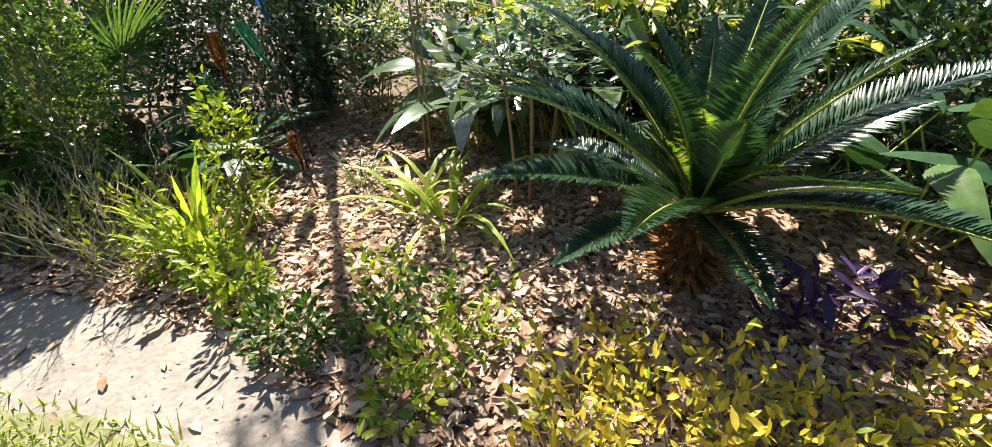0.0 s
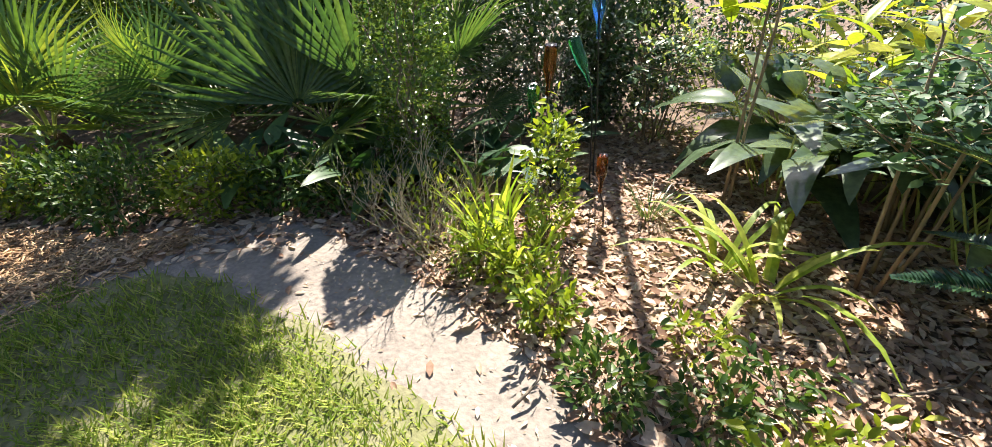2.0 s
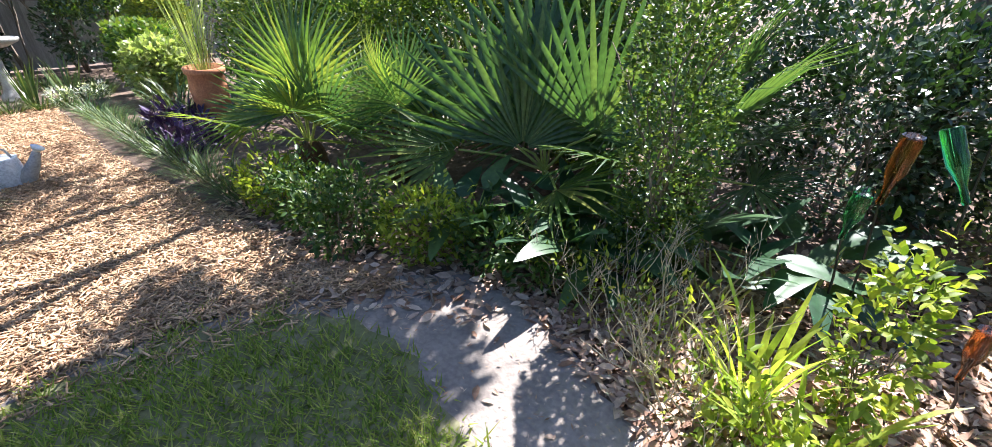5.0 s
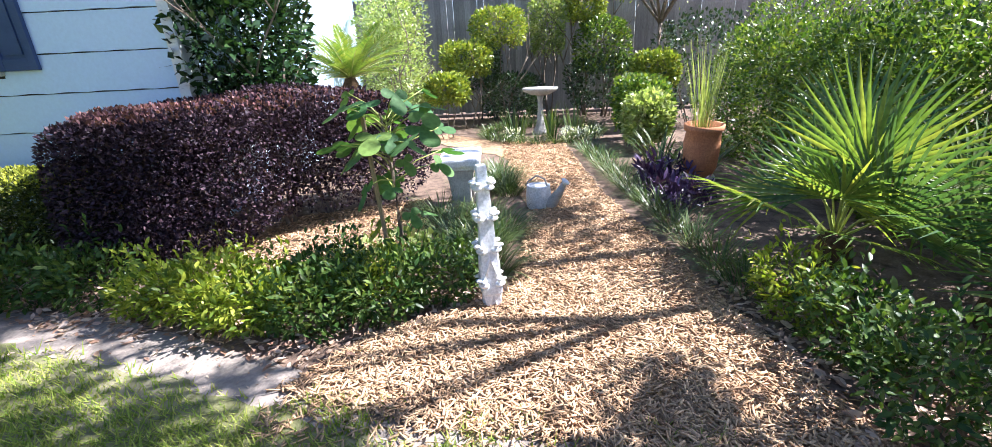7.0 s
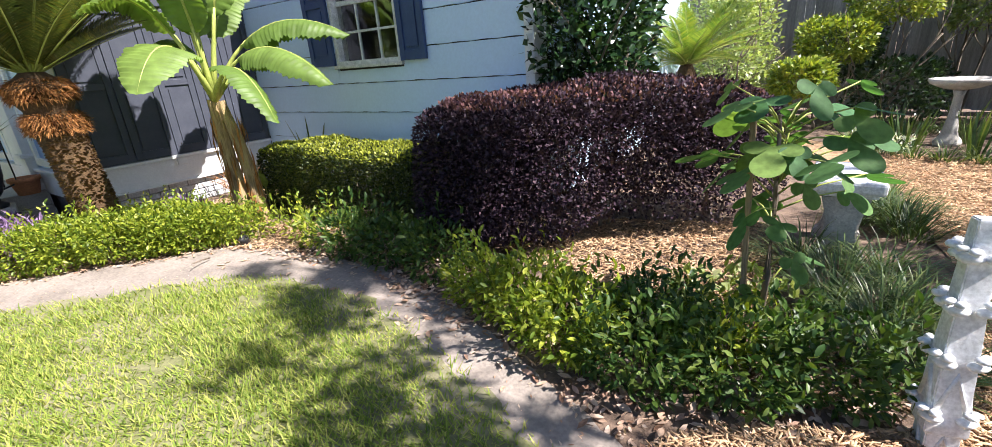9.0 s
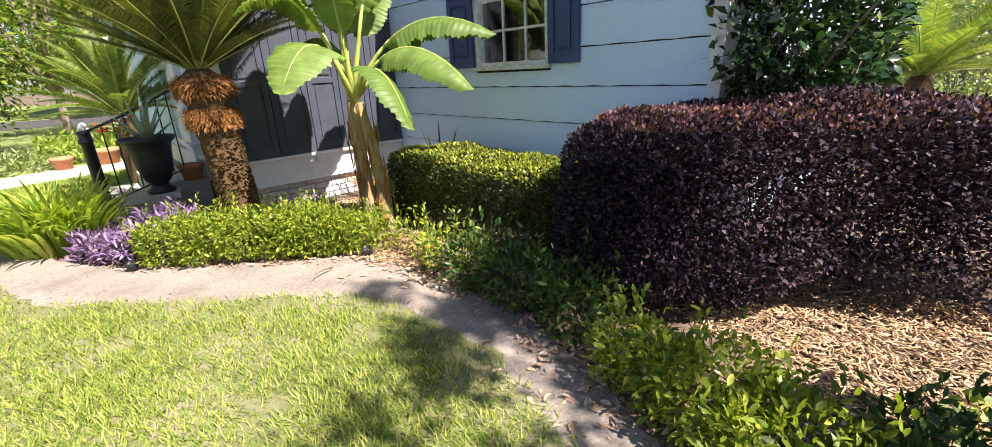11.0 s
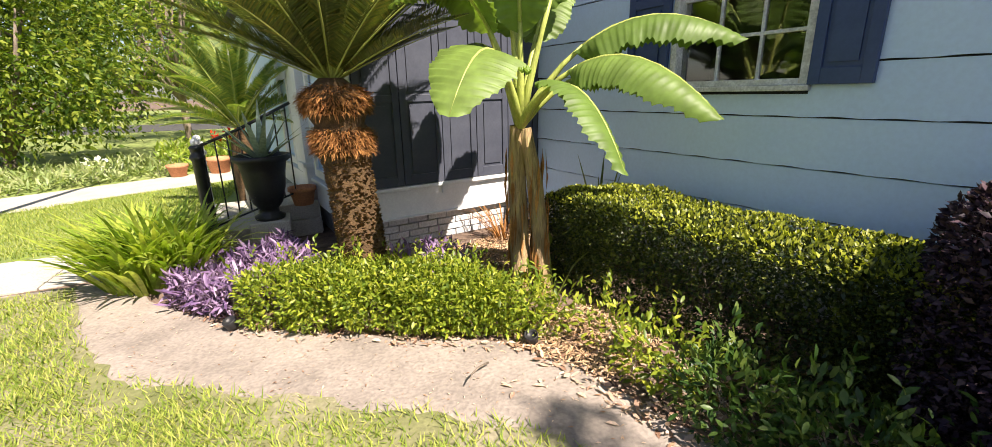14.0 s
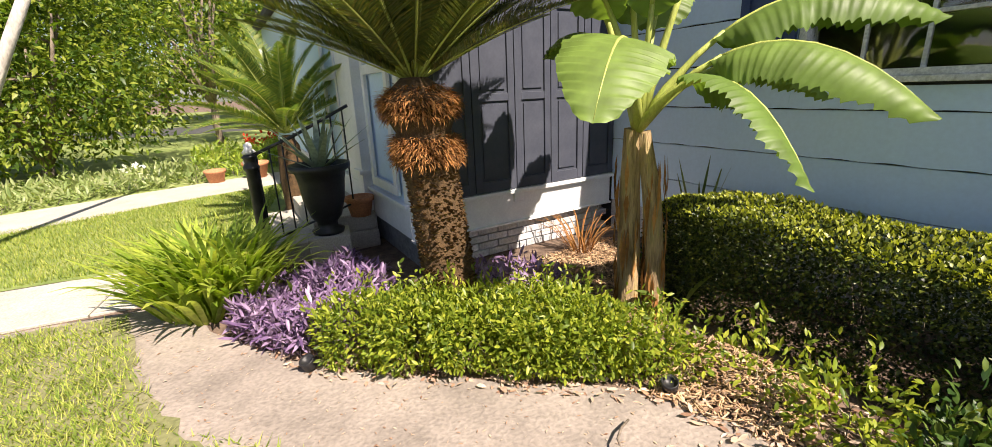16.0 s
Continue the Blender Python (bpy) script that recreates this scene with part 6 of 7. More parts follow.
def banana():
    ob = thing("banana_plant", pose(-3.69, -5.53, 0), "banana plant with two tan trunks and wide torn green leaves", "plant")
    for j, (dx, dy, h, r) in enumerate(((0.02, -0.02, 1.2, 0.066), (-0.11, 0.07, 1.18, 0.058))):
        bm = bmesh.new()
        pts = [(dx, dy, -0.03), (dx * 0.95 + 0.01, dy, h * 0.35), (dx * 0.75 + 0.035, dy * 0.8 + 0.01, h * 0.7), (dx * 0.4 + 0.06, dy * 0.4 + 0.02, h)]
        tube(bm, pts, [r * 1.15, r, r * 0.9, r * 0.65], 14)
        bmesh.ops.subdivide_edges(bm, edges=[e for e in bm.edges if abs(e.verts[0].co.z - e.verts[1].co.z) > 0.15], cuts=5)
        for v in bm.verts:
            o = noise.noise(Vector((v.co.x * 25, v.co.y * 25, v.co.z * 3)))
            v.co.x += o * 0.012
            v.co.y += o * 0.01
        part("trunk", bm_mesh("trunk", bm, M_BANANASTEM), ob, "peeling tan trunk of dry sheaths")
        n = 46
        a = rng.uniform(0, 6.28, n)
        hh = rng.uniform(0.2, h * 0.9, n)
        P = np.stack([dx + 0.05 * hh / h + np.cos(a) * r, dy + np.sin(a) * r, hh], axis=1)
        D = np.stack([np.cos(a) * 0.06, np.sin(a) * 0.06, -np.ones(n)], axis=1)
        v, f = leaf_arrays(P, D, np.stack([np.cos(a), np.sin(a), np.zeros(n)], axis=1), rng.uniform(0.1, 0.34, n), rng.uniform(0.012, 0.035, n), 0.3, 0.03)
        part("dry_sheath", fast_mesh("dry_sheath", v, f, M_FIBRE), ob)
    top = Vector((0.05, 0.04, 1.2))
    # each leaf: where its rib bends, its tip, blade width, how far the halves hang, twist
    for bend, tip, width, hang, twist in (
            ((0.34, 0.32, 2.02), (0.7, 0.62, 1.3), 0.5, 0.3, -14),
            ((-0.35, 0.4, 2.12), (-0.94, 0.84, 1.66), 0.46, 0.85, 0),
            ((-0.28, 0.5, 1.96), (-0.56, 1.08, 1.26), 0.5, 0.85, 0),
            ((-0.05, 0.52, 1.78), (-0.1, 0.95, 1.0), 0.38, 0.55, -25),
            ((-0.42, 0.25, 1.8), (-0.78, 0.5, 1.32), 0.36, 0.8, 0),
            ((0.35, 0.1, 2.35), (0.85, 0.12, 1.85), 0.4, 0.35, 10),
            ((0.0, -0.12, 2.2), (-0.1, -0.55, 2.4), 0.36, 0.4, 0),
            ((0.12, 0.25, 2.2), (0.4, 0.6, 2.5), 0.36, 0.4, 0),
            ((0.12, -0.25, 2.0), (0.3, -0.6, 1.6), 0.3, 0.6, 0),
            ((-0.2, -0.15, 2.2), (-0.6, -0.45, 2.2), 0.4, 0.5, 0),
            ((0.35, -0.1, 2.4), (0.75, -0.3, 2.6), 0.5, 0.3, 0),
            ((-0.15, 0.25, 2.4), (-0.35, 0.5, 2.95), 0.5, 0.3, 0),
            ((0.1, 0.0, 2.3), (0.25, -0.15, 3.05), 0.5, 0.3, 0)):
        a, b, c = top, Vector(bend), Vector(tip)
        rib = lambda t: a * (1 - t) ** 2 + b * 2 * t * (1 - t) + c * t * t
        bm = bmesh.new()
        ts = (0, 0.12, 0.24, 0.34)
        tube(bm, [rib(t) for t in ts], [0.034, 0.024, 0.016, 0.013], 8)
        leaf = part("leaf", bm_mesh("petiole", bm, M_PETIOLE, True), ob)
        part("blade", torn_blade(rib, 0.3, width, hang, twist), leaf)
        bm = bmesh.new()
        tube(bm, [rib(0.3 + 0.69 * k / 8) for k in range(9)], [0.013 - 0.0014 * k for k in range(9)], 6)
        part("midrib", bm_mesh("midrib", bm, M_PETIOLE, True), leaf, "pale yellow-green midrib")
    return ob


banana()
for i, (x, y, s, c) in enumerate([(-2.05, -5.82, 0.24, 1500), (-2.35, -5.66, 0.26, 1900), (-2.65, -5.5, 0.27, 2000), (-2.95, -5.36, 0.26, 1900), (-3.2, -5.2, 0.24, 1500), (-3.42, -5.08, 0.2, 900), (-3.05, -5.22, 0.2, 900), (-2.5, -5.85, 0.22, 1100), (-2.85, -5.65, 0.22, 1100), (-3.15, -5.5, 0.2, 900)]):
    shrub("gardenia", x, y, (s * 1.1, s * 0.95, s * 0.78), (0.037, 0.0145), M_GARD, int(c * 1.35), "bright green creeping gardenia beside sunlit sand", "shrub", "creeping gardenias", stems=5, seed=i + 260.0, sprigs=22, loose=1.0)
shrub("gardenia", -3.55, -4.98, (0.17, 0.17, 0.11), (0.045, 0.017), M_GARD, 260, "sparse creeping gardenia over straw mulch", "shrub", "creeping gardenias", seed=280.0, sprigs=10, stem_mat=M_DRYTWIG)
carpet("purple_heart", [(-1.35, -6.25), (-1.75, -5.86), (-2.15, -5.95), (-2.35, -6.35), (-2.1, -6.85), (-1.7, -6.9), (-1.3, -6.65)], 4200, 0.088, 0.019, M_PURPLE, "sunlit mauve purple heart spreading over the bed", "plant", 0.34)
carpet("purple_heart", [(-2.6, -6.1), (-2.55, -6.4), (-3.3, -6.45), (-3.5, -6.0), (-3.2, -5.75)], 1100, 0.088, 0.019, M_PURPLE, "purple heart behind the gardenia", "plant", 0.28)
for i, (x, y) in enumerate([(-1.15, -6.95), (-1.3, -7.1), (-0.98, -7.0), (-1.12, -6.75), (-1.35, -6.85), (-1.05, -7.15), (-1.22, -6.95), (-0.95, -6.85)]):
    clump("agapanthus", x, y, 70, 0.6, 0.04, M_STRAP, "lush clump of bright green strap leaves by the walk", "plant", "agapanthus clumps", radius=0.14, lean=0.58, bend=0.34, steps=6)
clump("iris", -1.72, -6.6, 16, 0.32, 0.036, M_STRAP, "light green strap leaves among purple heart", radius=0.08, lean=0.7, bend=0.4)
clump("iris", -1.62, -6.3, 12, 0.26, 0.03, M_STRAP, "light green strap leaves among purple heart", radius=0.08, lean=0.8, bend=0.45)
clump("iris", -2.62, -6.02, 12, 0.3, 0.024, M_LIRI, "small green strap plant at the palm foot", radius=0.06, lean=0.4, bend=0.2)
clump("dry_grass", -4.05, -6.75, 60, 0.42, 0.012, M_FIBRE, "dry brown drooping grass tuft by the bay", "grass", radius=0.1, lean=0.6, bend=0.6)
clump("sansevieria", -4.72, -6.1, 7, 0.42, 0.022, M_LIRI, "few dark sword leaves against the wall", radius=0.14, lean=0.35, bend=0.05, z=0.4)
rosette("banana_sucker", -3.88, -5.42, 4, 0.24, 0.07, M_FANLIT, "small banana sucker with a few leaves", lift=(35, 75), stalk=0.3, seed=9, spread=0.03)


def railing():
    ob = thing("stair_railing", pose(-1.42, -7.62, 0, 0, 0, 10.6), "black iron entrance railing with slim balusters", "railing")
    bm = bmesh.new()
    tube(bm, [(0, 0, 0.98), (-0.35, 0.04, 1.12), (-0.82, 0.1, 1.35)], [0.014, 0.014, 0.014], 8)
    part("handrail", bm_mesh("handrail", bm, M_BLACKIRON, True), ob)
    bm = bmesh.new()
    tube(bm, [(0, 0, 0.22), (-0.82, 0.1, 0.5)], [0.01, 0.01], 6)
    part("bottom_rail", bm_mesh("bottom_rail", bm, M_BLACKIRON, True), ob)
    for i in range(8):
        t = (i + 0.5) / 8
        bm = bmesh.new()
        tube(bm, [(-0.82 * t, 0.1 * t, 0.24 + 0.27 * t), (-0.82 * t, 0.1 * t, 0.99 + 0.36 * t)], [0.007, 0.007], 6)
        part("baluster", bm_mesh("baluster", bm, M_BLACKIRON, True), ob)
    for dx, dy, mat, nm in ((0.0, 0.0, M_BLACKIRON, "black newel post"), (-0.02, -0.4, M_OLDWHITE, "grey newel post")):
        bm = bmesh.new()
        lathe(bm, [(0.06, -0.02), (0.06, 0.1), (0.048, 0.12), (0.048, 0.86), (0.064, 0.88), (0.064, 0.9), (0.044, 0.93), (0.05, 0.96), (0.06, 0.98), (0.042, 1.0)], 16)
        part("newel_post", bm_mesh("newel_post", bm, mat, True), ob, nm, m=pose(dx, dy, 0))
        bm = bmesh.new()
        bmesh.ops.create_uvsphere(bm, u_segments=14, v_segments=10, radius=0.036, matrix=Matrix.Translation((dx, dy, 1.03)))
        part("finial", bm_mesh("finial", bm, M_MARBLE, True), ob, "white ball finial")


railing()


def urn():
    ob = thing("urn_planter", pose(-1.95, -7.45, 0) @ Matrix.Diagonal((0.85, 0.85, 1, 1)), "large black urn planter by the entrance railing", "planter")
    bm = bmesh.new()
    lathe(bm, [(0.15, 0.3), (0.16, 0.33), (0.1, 0.36), (0.1, 0.4), (0.15, 0.45), (0.2, 0.6), (0.22, 0.75), (0.24, 0.83), (0.29, 0.86), (0.29, 0.9), (0.25, 0.9), (0.23, 0.84), (0.02, 0.82)], 28)
    part("urn", bm_mesh("urn", bm, M_BLACKPOT, True), ob)
    bm = bmesh.new()
    box(bm, -0.2, -0.2, -0.01, 0.2, 0.2, 0.3, bevel=0.01)
    part("plinth", bm_mesh("plinth", bm, M_CONC), ob)
    ag = thing("agave", pose(-1.95, -7.45, 0.83), "grey-green variegated agave growing in the urn", "plant")
    r = random.Random(2)
    for i in range(16):
        az, el = i * 137.5, 30 + 50 * i / 16
        part("leaf", broad_mesh("leaf", 0.5 + 0.1 * r.random(), 0.07, M_AGAVE, 0.08, 0, 0, 8, 2, 1.2, 0.5), ag, m=pose(0, 0, 0.0, 0, 0, az) @ pose(0, 0, 0, 0, -el, 0))
    for x, y, s, lab in ((-2.25, -7.75, 0.13, "terracotta pot on the entrance step"), (-0.1, -12.75, 0.17, "round terracotta bowl beside the side walk"), (-0.75, -12.9, 0.22, "large terracotta pot beside the side walk")):
        p = thing("terracotta_pot", pose(x, y, 0.34 if y > -9 else 0), lab, "pot", "terracotta pots")
        bm = bmesh.new()
        lathe(bm, [(s * 0.7, 0), (s * 0.95, s * 1.1), (s * 1.05, s * 1.12), (s * 1.05, s * 1.4), (s * 0.9, s * 1.4), (s * 0.85, s * 1.2), (0.01, s * 1.15)], 22)
        part("pot", bm_mesh("pot", bm, M_TERRA, True), p)


urn()
for x, y in ((-1.79, -5.78), (-3.42, -4.86)):
    ob = thing("path_light", pose(x, y, 0, 0, 20, 40), "small black garden spotlight at the bed edge", "lamp", "garden spotlights")
    bm = bmesh.new()
    lathe(bm, [(0.016, -0.04), (0.018, 0.02), (0.036, 0.03), (0.042, 0.085), (0.038, 0.09), (0.034, 0.07), (0.005, 0.06)], 16)
    part("housing", bm_mesh("housing", bm, M_BLACKPOT, True), ob)

# ---- bottles on rods ----


def bottle(x, y, z, mat, tilt, yaw, h, rod, label):
    """An upturned bottle on a thin rod stuck in the ground."""
    ob = thing("glass_bottle", pose(x, y, z, tilt, 0, yaw), label, "bottle", "upturned bottles")
    bm = bmesh.new()
    s = h / 0.29
    prof = [(0.013, 0.0), (0.0145, 0.012), (0.012, 0.02), (0.0135, 0.07), (0.025, 0.115), (0.0355, 0.15), (0.0365, 0.28), (0.034, 0.288), (0.02, 0.28)]
    lathe(bm, [(r * s, zz * s) for r, zz in prof], 20)
    part("glass", bm_mesh("glass", bm, mat, True), ob)
    st = thing("bottle_rod", pose(x, y, 0), "thin dark rod holding an upturned bottle", "rod", "bottle rods")
    bm = bmesh.new()
    m = pose(0, 0, z, tilt, 0, yaw)
    tube(bm, [(0.03, 0.02, -0.05), (0.02, 0.01, z * 0.6), tuple(m @ Vector((0, 0, 0.0))), tuple(m @ Vector((0, 0, h * 0.5)))], [0.005, 0.005, 0.004, 0.004], 6)
    part("rod", bm_mesh("rod", bm, M_BLACKIRON, True), st)


bottle(-1.41, 2.45, 0.58, M_AMBER, 8, 40, 0.27, 0, "amber glass bottle upturned on a rod")
bottle(-1.47, 2.4, 0.43, M_GREENGLASS, 22, 20, 0.25, 0, "green glass bottle upturned on a rod")
bottle(-1.2, 2.55, 0.62, M_GREENGLASS, -30, 70, 0.27, 0, "green glass bottle tilted on a rod")
bottle(-1.22, 2.7, 0.84, M_BLUEGLASS, 10, 0, 0.3, 0, "cobalt blue glass bottle on a rod")
bottle(-1.02, 2.2, 0.18, M_AMBER, 6, 0, 0.22, 0, "amber glass bottle low among leaves")

# ---- distance beyond the entrance ----
for i, (x, y, h, zc, n) in enumerate([(3.2, -15.0, (2.6, 2.0, 2.3), 0.4, 22000), (6.2, -16.5, (3.0, 2.5, 3.0), 0.5, 14000), (1.2, -21.0, (2.4, 2.0, 2.8), 1.6, 10000)]):
    tree("magnolia", x, y, 5, h, (0.14, 0.06), M_TREE, n, "broad evergreen tree with low sunlit branches", zc, 0.13, 9, 20 + i)
tree("pale_tree", 1.69, -9.16, 5, (1.3, 1.2, 0.9), (0.1, 0.045), M_TREE, 2600, "tree with a leaning pale grey trunk by the lawn", 5.2, 0.055, 8, 33, trunk_mat=M_PALEBARK, lean=(-3.72, -1.75))
for i, (x, y, h) in enumerate([(-1.5, -34, (6, 4, 4)), (8, -42, (7, 4, 5)), (-9, -44, (7, 4, 5)), (17, -40, (8, 5, 5)), (26, -30, (7, 6, 5)), (-18, -40, (8, 5, 6)), (1, -48, (8, 4, 6))]):
    tree("far_tree", x, y, 9, h, (0.42, 0.24), M_TREE, 9000, "large leafy tree across the street", 1.5, 0.3, 8, 40 + i, group="street trees")
carpet("fern_bed", [(0.0, -12.9), (2.6, -11.6), (4.0, -11.0), (4.6, -12.2), (3.0, -14.0), (0.6, -15.4), (-0.8, -15.0)], 3600, 0.16, 0.035, M_VINE, "low ferny bed beyond the side walk", "plant", 0.25)
carpet("flower_bed", [(-0.6, -13.3), (0.3, -13.2), (0.8, -15.5), (-0.8, -17.5), (-2.2, -16.5)], 2600, 0.16, 0.035, M_STRAP, "yellow-green leafy flower bed", "plant", 0.55)
carpet("red_flowers", [(-0.9, -16.6), (-0.2, -16.4), (0.0, -17.2), (-0.9, -17.4)], 260, 0.1, 0.07, M_FLOWERRED, "bright red flowers in the bed", "flower", 0.75)
shrub("white_flowers", 1.3, -13.4, (0.2, 0.2, 0.14), (0.07, 0.05), M_FLOWERWHITE, 50, "small white flowers in the bed", "flower", stems=3, seed=300.0, z0=0.1)
cycad("potted_palm", -1.62, -9.2, 1.05, 34, 1.4, 0.17, 0.4, M_FANLIT, "yellow-green palm behind the entrance railing", lift=(8, 80), pairs=90, width=0.02)
bm = bmesh.new()
lathe(bm, [(0.13, -0.03), (0.15, 0.5), (0.12, 0.9), (0.05, 1.02)], 12)
part("trunk", bm_mesh("trunk", bm, M_TRUNKCORE), bpy.data.objects["potted_palm"])


def far_car():
    ob = thing("parked_car", pose(-1.2, -28.5, 0.0, 0, 0, 95), "dark parked car on the street", "car")
    bm = bmesh.new()
    prof = [(-2.1, 0.35), (-2.15, 0.7), (-1.6, 0.9), (-0.8, 0.95), (-0.3, 1.4), (1.1, 1.42), (1.8, 0.98), (2.1, 0.9), (2.15, 0.4)]
    a = [bm.verts.new((x, -0.85 if zz < 1.1 else -0.68, zz)) for x, zz in prof]
    b = [bm.verts.new((x, 0.85 if zz < 1.1 else 0.68, zz)) for x, zz in prof]
    bm.faces.new(a)
    bm.faces.new(b[::-1])
    for i in range(len(prof)):
        j = (i + 1) % len(prof)
        bm.faces.new((a[i], b[i], b[j], a[j]))
    bmesh.ops.bevel(bm, geom=list(bm.edges), offset=0.06, segments=2, affect='EDGES')
    part("body", bm_mesh("body", bm, M_CARPAINT, True), ob)
    for x in (-1.35, 1.35):
        for y in (-0.8, 0.8):
            bm = bmesh.new()
            lathe(bm, [(0.2, -0.1), (0.32, -0.1), (0.33, 0.0), (0.32, 0.1), (0.2, 0.1)], 18)
            part("wheel", bm_mesh("wheel", bm, M_RUBBER, True), ob, m=pose(x, y, 0.34, 90, 0, 0))


far_car()


def canopy():
    ob = thing("garden_canopy", pose(-1.9, -19.5, 0), "white peaked canopy on slim posts", "canopy")
    bm = bmesh.new()
    top = bm.verts.new((0, 0, 3.15))
    c = [bm.verts.new((sx * 1.3, sy * 1.3, 2.7)) for sx, sy in ((-1, -1), (1, -1), (1, 1), (-1, 1))]
    d = [bm.verts.new((v.co.x, v.co.y, 2.5)) for v in c]
    for k in range(4):
        bm.faces.new((c[k], c[(k + 1) % 4], top))
        bm.faces.new((d[k], d[(k + 1) % 4], c[(k + 1) % 4], c[k]))
    part("cover", bm_mesh("cover", bm, M_CANVAS), ob)
    for sx in (-1, 1):
        for sy in (-1, 1):
            bm = bmesh.new()
            tube(bm, [(sx * 1.25, sy * 1.25, 0), (sx * 1.25, sy * 1.25, 2.6)], [0.04, 0.04], 8)
            part("post", bm_mesh("post", bm, M_WHITE, True), ob)


canopy()
# tall trees outside the garden that shade the lawn
tree("shade_tree", -5.4, 3.9, 7, (0.85, 1.1, 0.7), (0.1, 0.05), M_TREE, 1700, "tall leafy tree beyond the viburnum", 4.0, 0.05, 6, 60, lean=(0.95, -2.2), depth=0.95)
tree("shade_tree", -8.4, 4.4, 7, (1.9, 1.4, 0.9), (0.1, 0.05), M_TREE, 2900, "tall leafy tree beyond the viburnum", 3.6, 0.05, 7, 64, lean=(1.6, -1.2), depth=0.95)
tree("shade_tree", -3.7, 4.9, 6, (0.82, 0.6, 0.6), (0.1, 0.05), M_TREE, 6000, "tall leafy tree beyond the viburnum", 2.9, 0.07, 7, 68, lean=(-0.05, -1.66), depth=0.95)
tree("shade_tree", -5.9, 3.6, 8, (0.75, 0.85, 0.55), (0.1, 0.05), M_TREE, 2100, "tall slim leafy tree beyond the viburnum", 6.4, 0.05, 7, 75, lean=(0.26, -1.62), depth=0.95)
tree("slim_tree", -1.5, 3.95, 5, (0.6, 0.6, 0.5), (0.08, 0.04), M_TREE, 700, "slim dark-trunked young tree behind the bottles", 4.2, 0.055, 6, 71)
for i, (x, y, h) in enumerate([(3.2, 3.4, (1.0, 1.0, 1.0)), (3.4, 5.6, (1.4, 1.0, 1.1)), (1.0, 7.0, (1.8, 0.8, 1.2)), (-1.8, 6.8, (1.6, 0.8, 1.3)), (4.5, 1.2, (1.0, 1.2, 1.1))]):
    shrub("back_hedge", x, y, h, (0.08, 0.04), M_DARKSHRUB, 2600, "dense hedge closing the garden", "hedge", "back hedges", seed=310.0 + i)

# ---- loose cover of the ground ----


def scatter(poly, n, seed=0):
    o = np.array(poly)
    X = rng.uniform(o[:, 0].min(), o[:, 0].max(), n)
    Y = rng.uniform(o[:, 1].min(), o[:, 1].max(), n)
    k = inside(poly, X, Y)
    return np.stack([X[k], Y[k], np.zeros(k.sum())], axis=1)


def near_lawn():
    P = scatter([(0.6, 0.3), (-0.3, 0.55), (-0.96, 0.82), (-1.65, 0.98), (-2.4, 1.06), (-2.8, 0.93), (-3.08, 0.62), (-3.18, 0.22), (-3.14, -0.6), (-3.3, -1.45), (-3.53, -2.6), (-3.54, -3.1), (-3.37, -3.9), (-3.1, -4.28), (-2.3, -4.81), (-1.85, -5.07), (-1.2, -5.52), (-0.95, -6.0), (-0.55, -7.05), (1.5, -6.9), (1.5, -4.5), (-0.6, -3.5), (-1.0, -1.0), (0.5, -0.6)], 330000)
    thin = 0.84 + 0.45 * wobble(P, 2.3, 1.3) + 0.35 * wobble(P, 6.0, 4.1)
    edge = np.full(len(P), 9.0)
    for (x0, y0), (x1, y1) in zip(LAWN, LAWN[1:]):
        dx, dy = x1 - x0, y1 - y0
        t = np.clip(((P[:, 0] - x0) * dx + (P[:, 1] - y0) * dy) / (dx * dx + dy * dy), 0, 1)
        edge = np.minimum(edge, np.hypot(P[:, 0] - x0 - t * dx, P[:, 1] - y0 - t * dy))
    for x, y, r in ((-2.02, -4.72, 0.34), (-1.8, -4.42, 0.26), (-2.63, -4.38, 0.2), (-2.49, -3.33, 0.2), (-2.63, -3.03, 0.12), (-1.3, -5.2, 0.25), (-3.0, -3.7, 0.12)):
        thin = thin * np.clip((np.hypot((P[:, 0] - x) * 0.8, P[:, 1] - y) + 0.12 * wobble(P, 9.0, x)) / r, 0.12, 1)
    P = P[rng.random(len(P)) < thin * np.clip(0.12 + edge / (0.22 + 0.12 * wobble(P, 3.1, 0.4)), 0, 1)]
    E = scatter([(-3.36, -1.4), (-3.1, -1.4), (-3.0, 0.3), (-2.8, 0.95), (-3.05, 1.1), (-3.3, 0.6)], 7000)
    P = np.vstack([P, E[wobble(E, 7.0, 2.9) > 0.3]])
    n = len(P)
    P[:, 2] = 0.008
    a = rng.uniform(0, 6.28, n)
    D = np.stack([np.cos(a) * 0.75, np.sin(a) * 0.75, rng.uniform(0.35, 1.1, n)], axis=1)
    D = unit(D)
    L = (rng.uniform(0.025, 0.075, n) * (1 + 0.45 * wobble(P, 11.0, 2.2)))[:, None]
    S = np.stack([-np.sin(a), np.cos(a), np.zeros(n)], axis=1) * 0.0042
    v = np.stack([P - S, P + S, P + D * L], axis=1).reshape(-1, 3)
    f = np.arange(3 * n).reshape(-1, 3)
    ob = tagged(new("grass", fast_mesh("grass", v, f, M_GRASS)), "short sunlit lawn grass, patchy at the edges", "grass", kind="stuff")
    return ob


near_lawn()


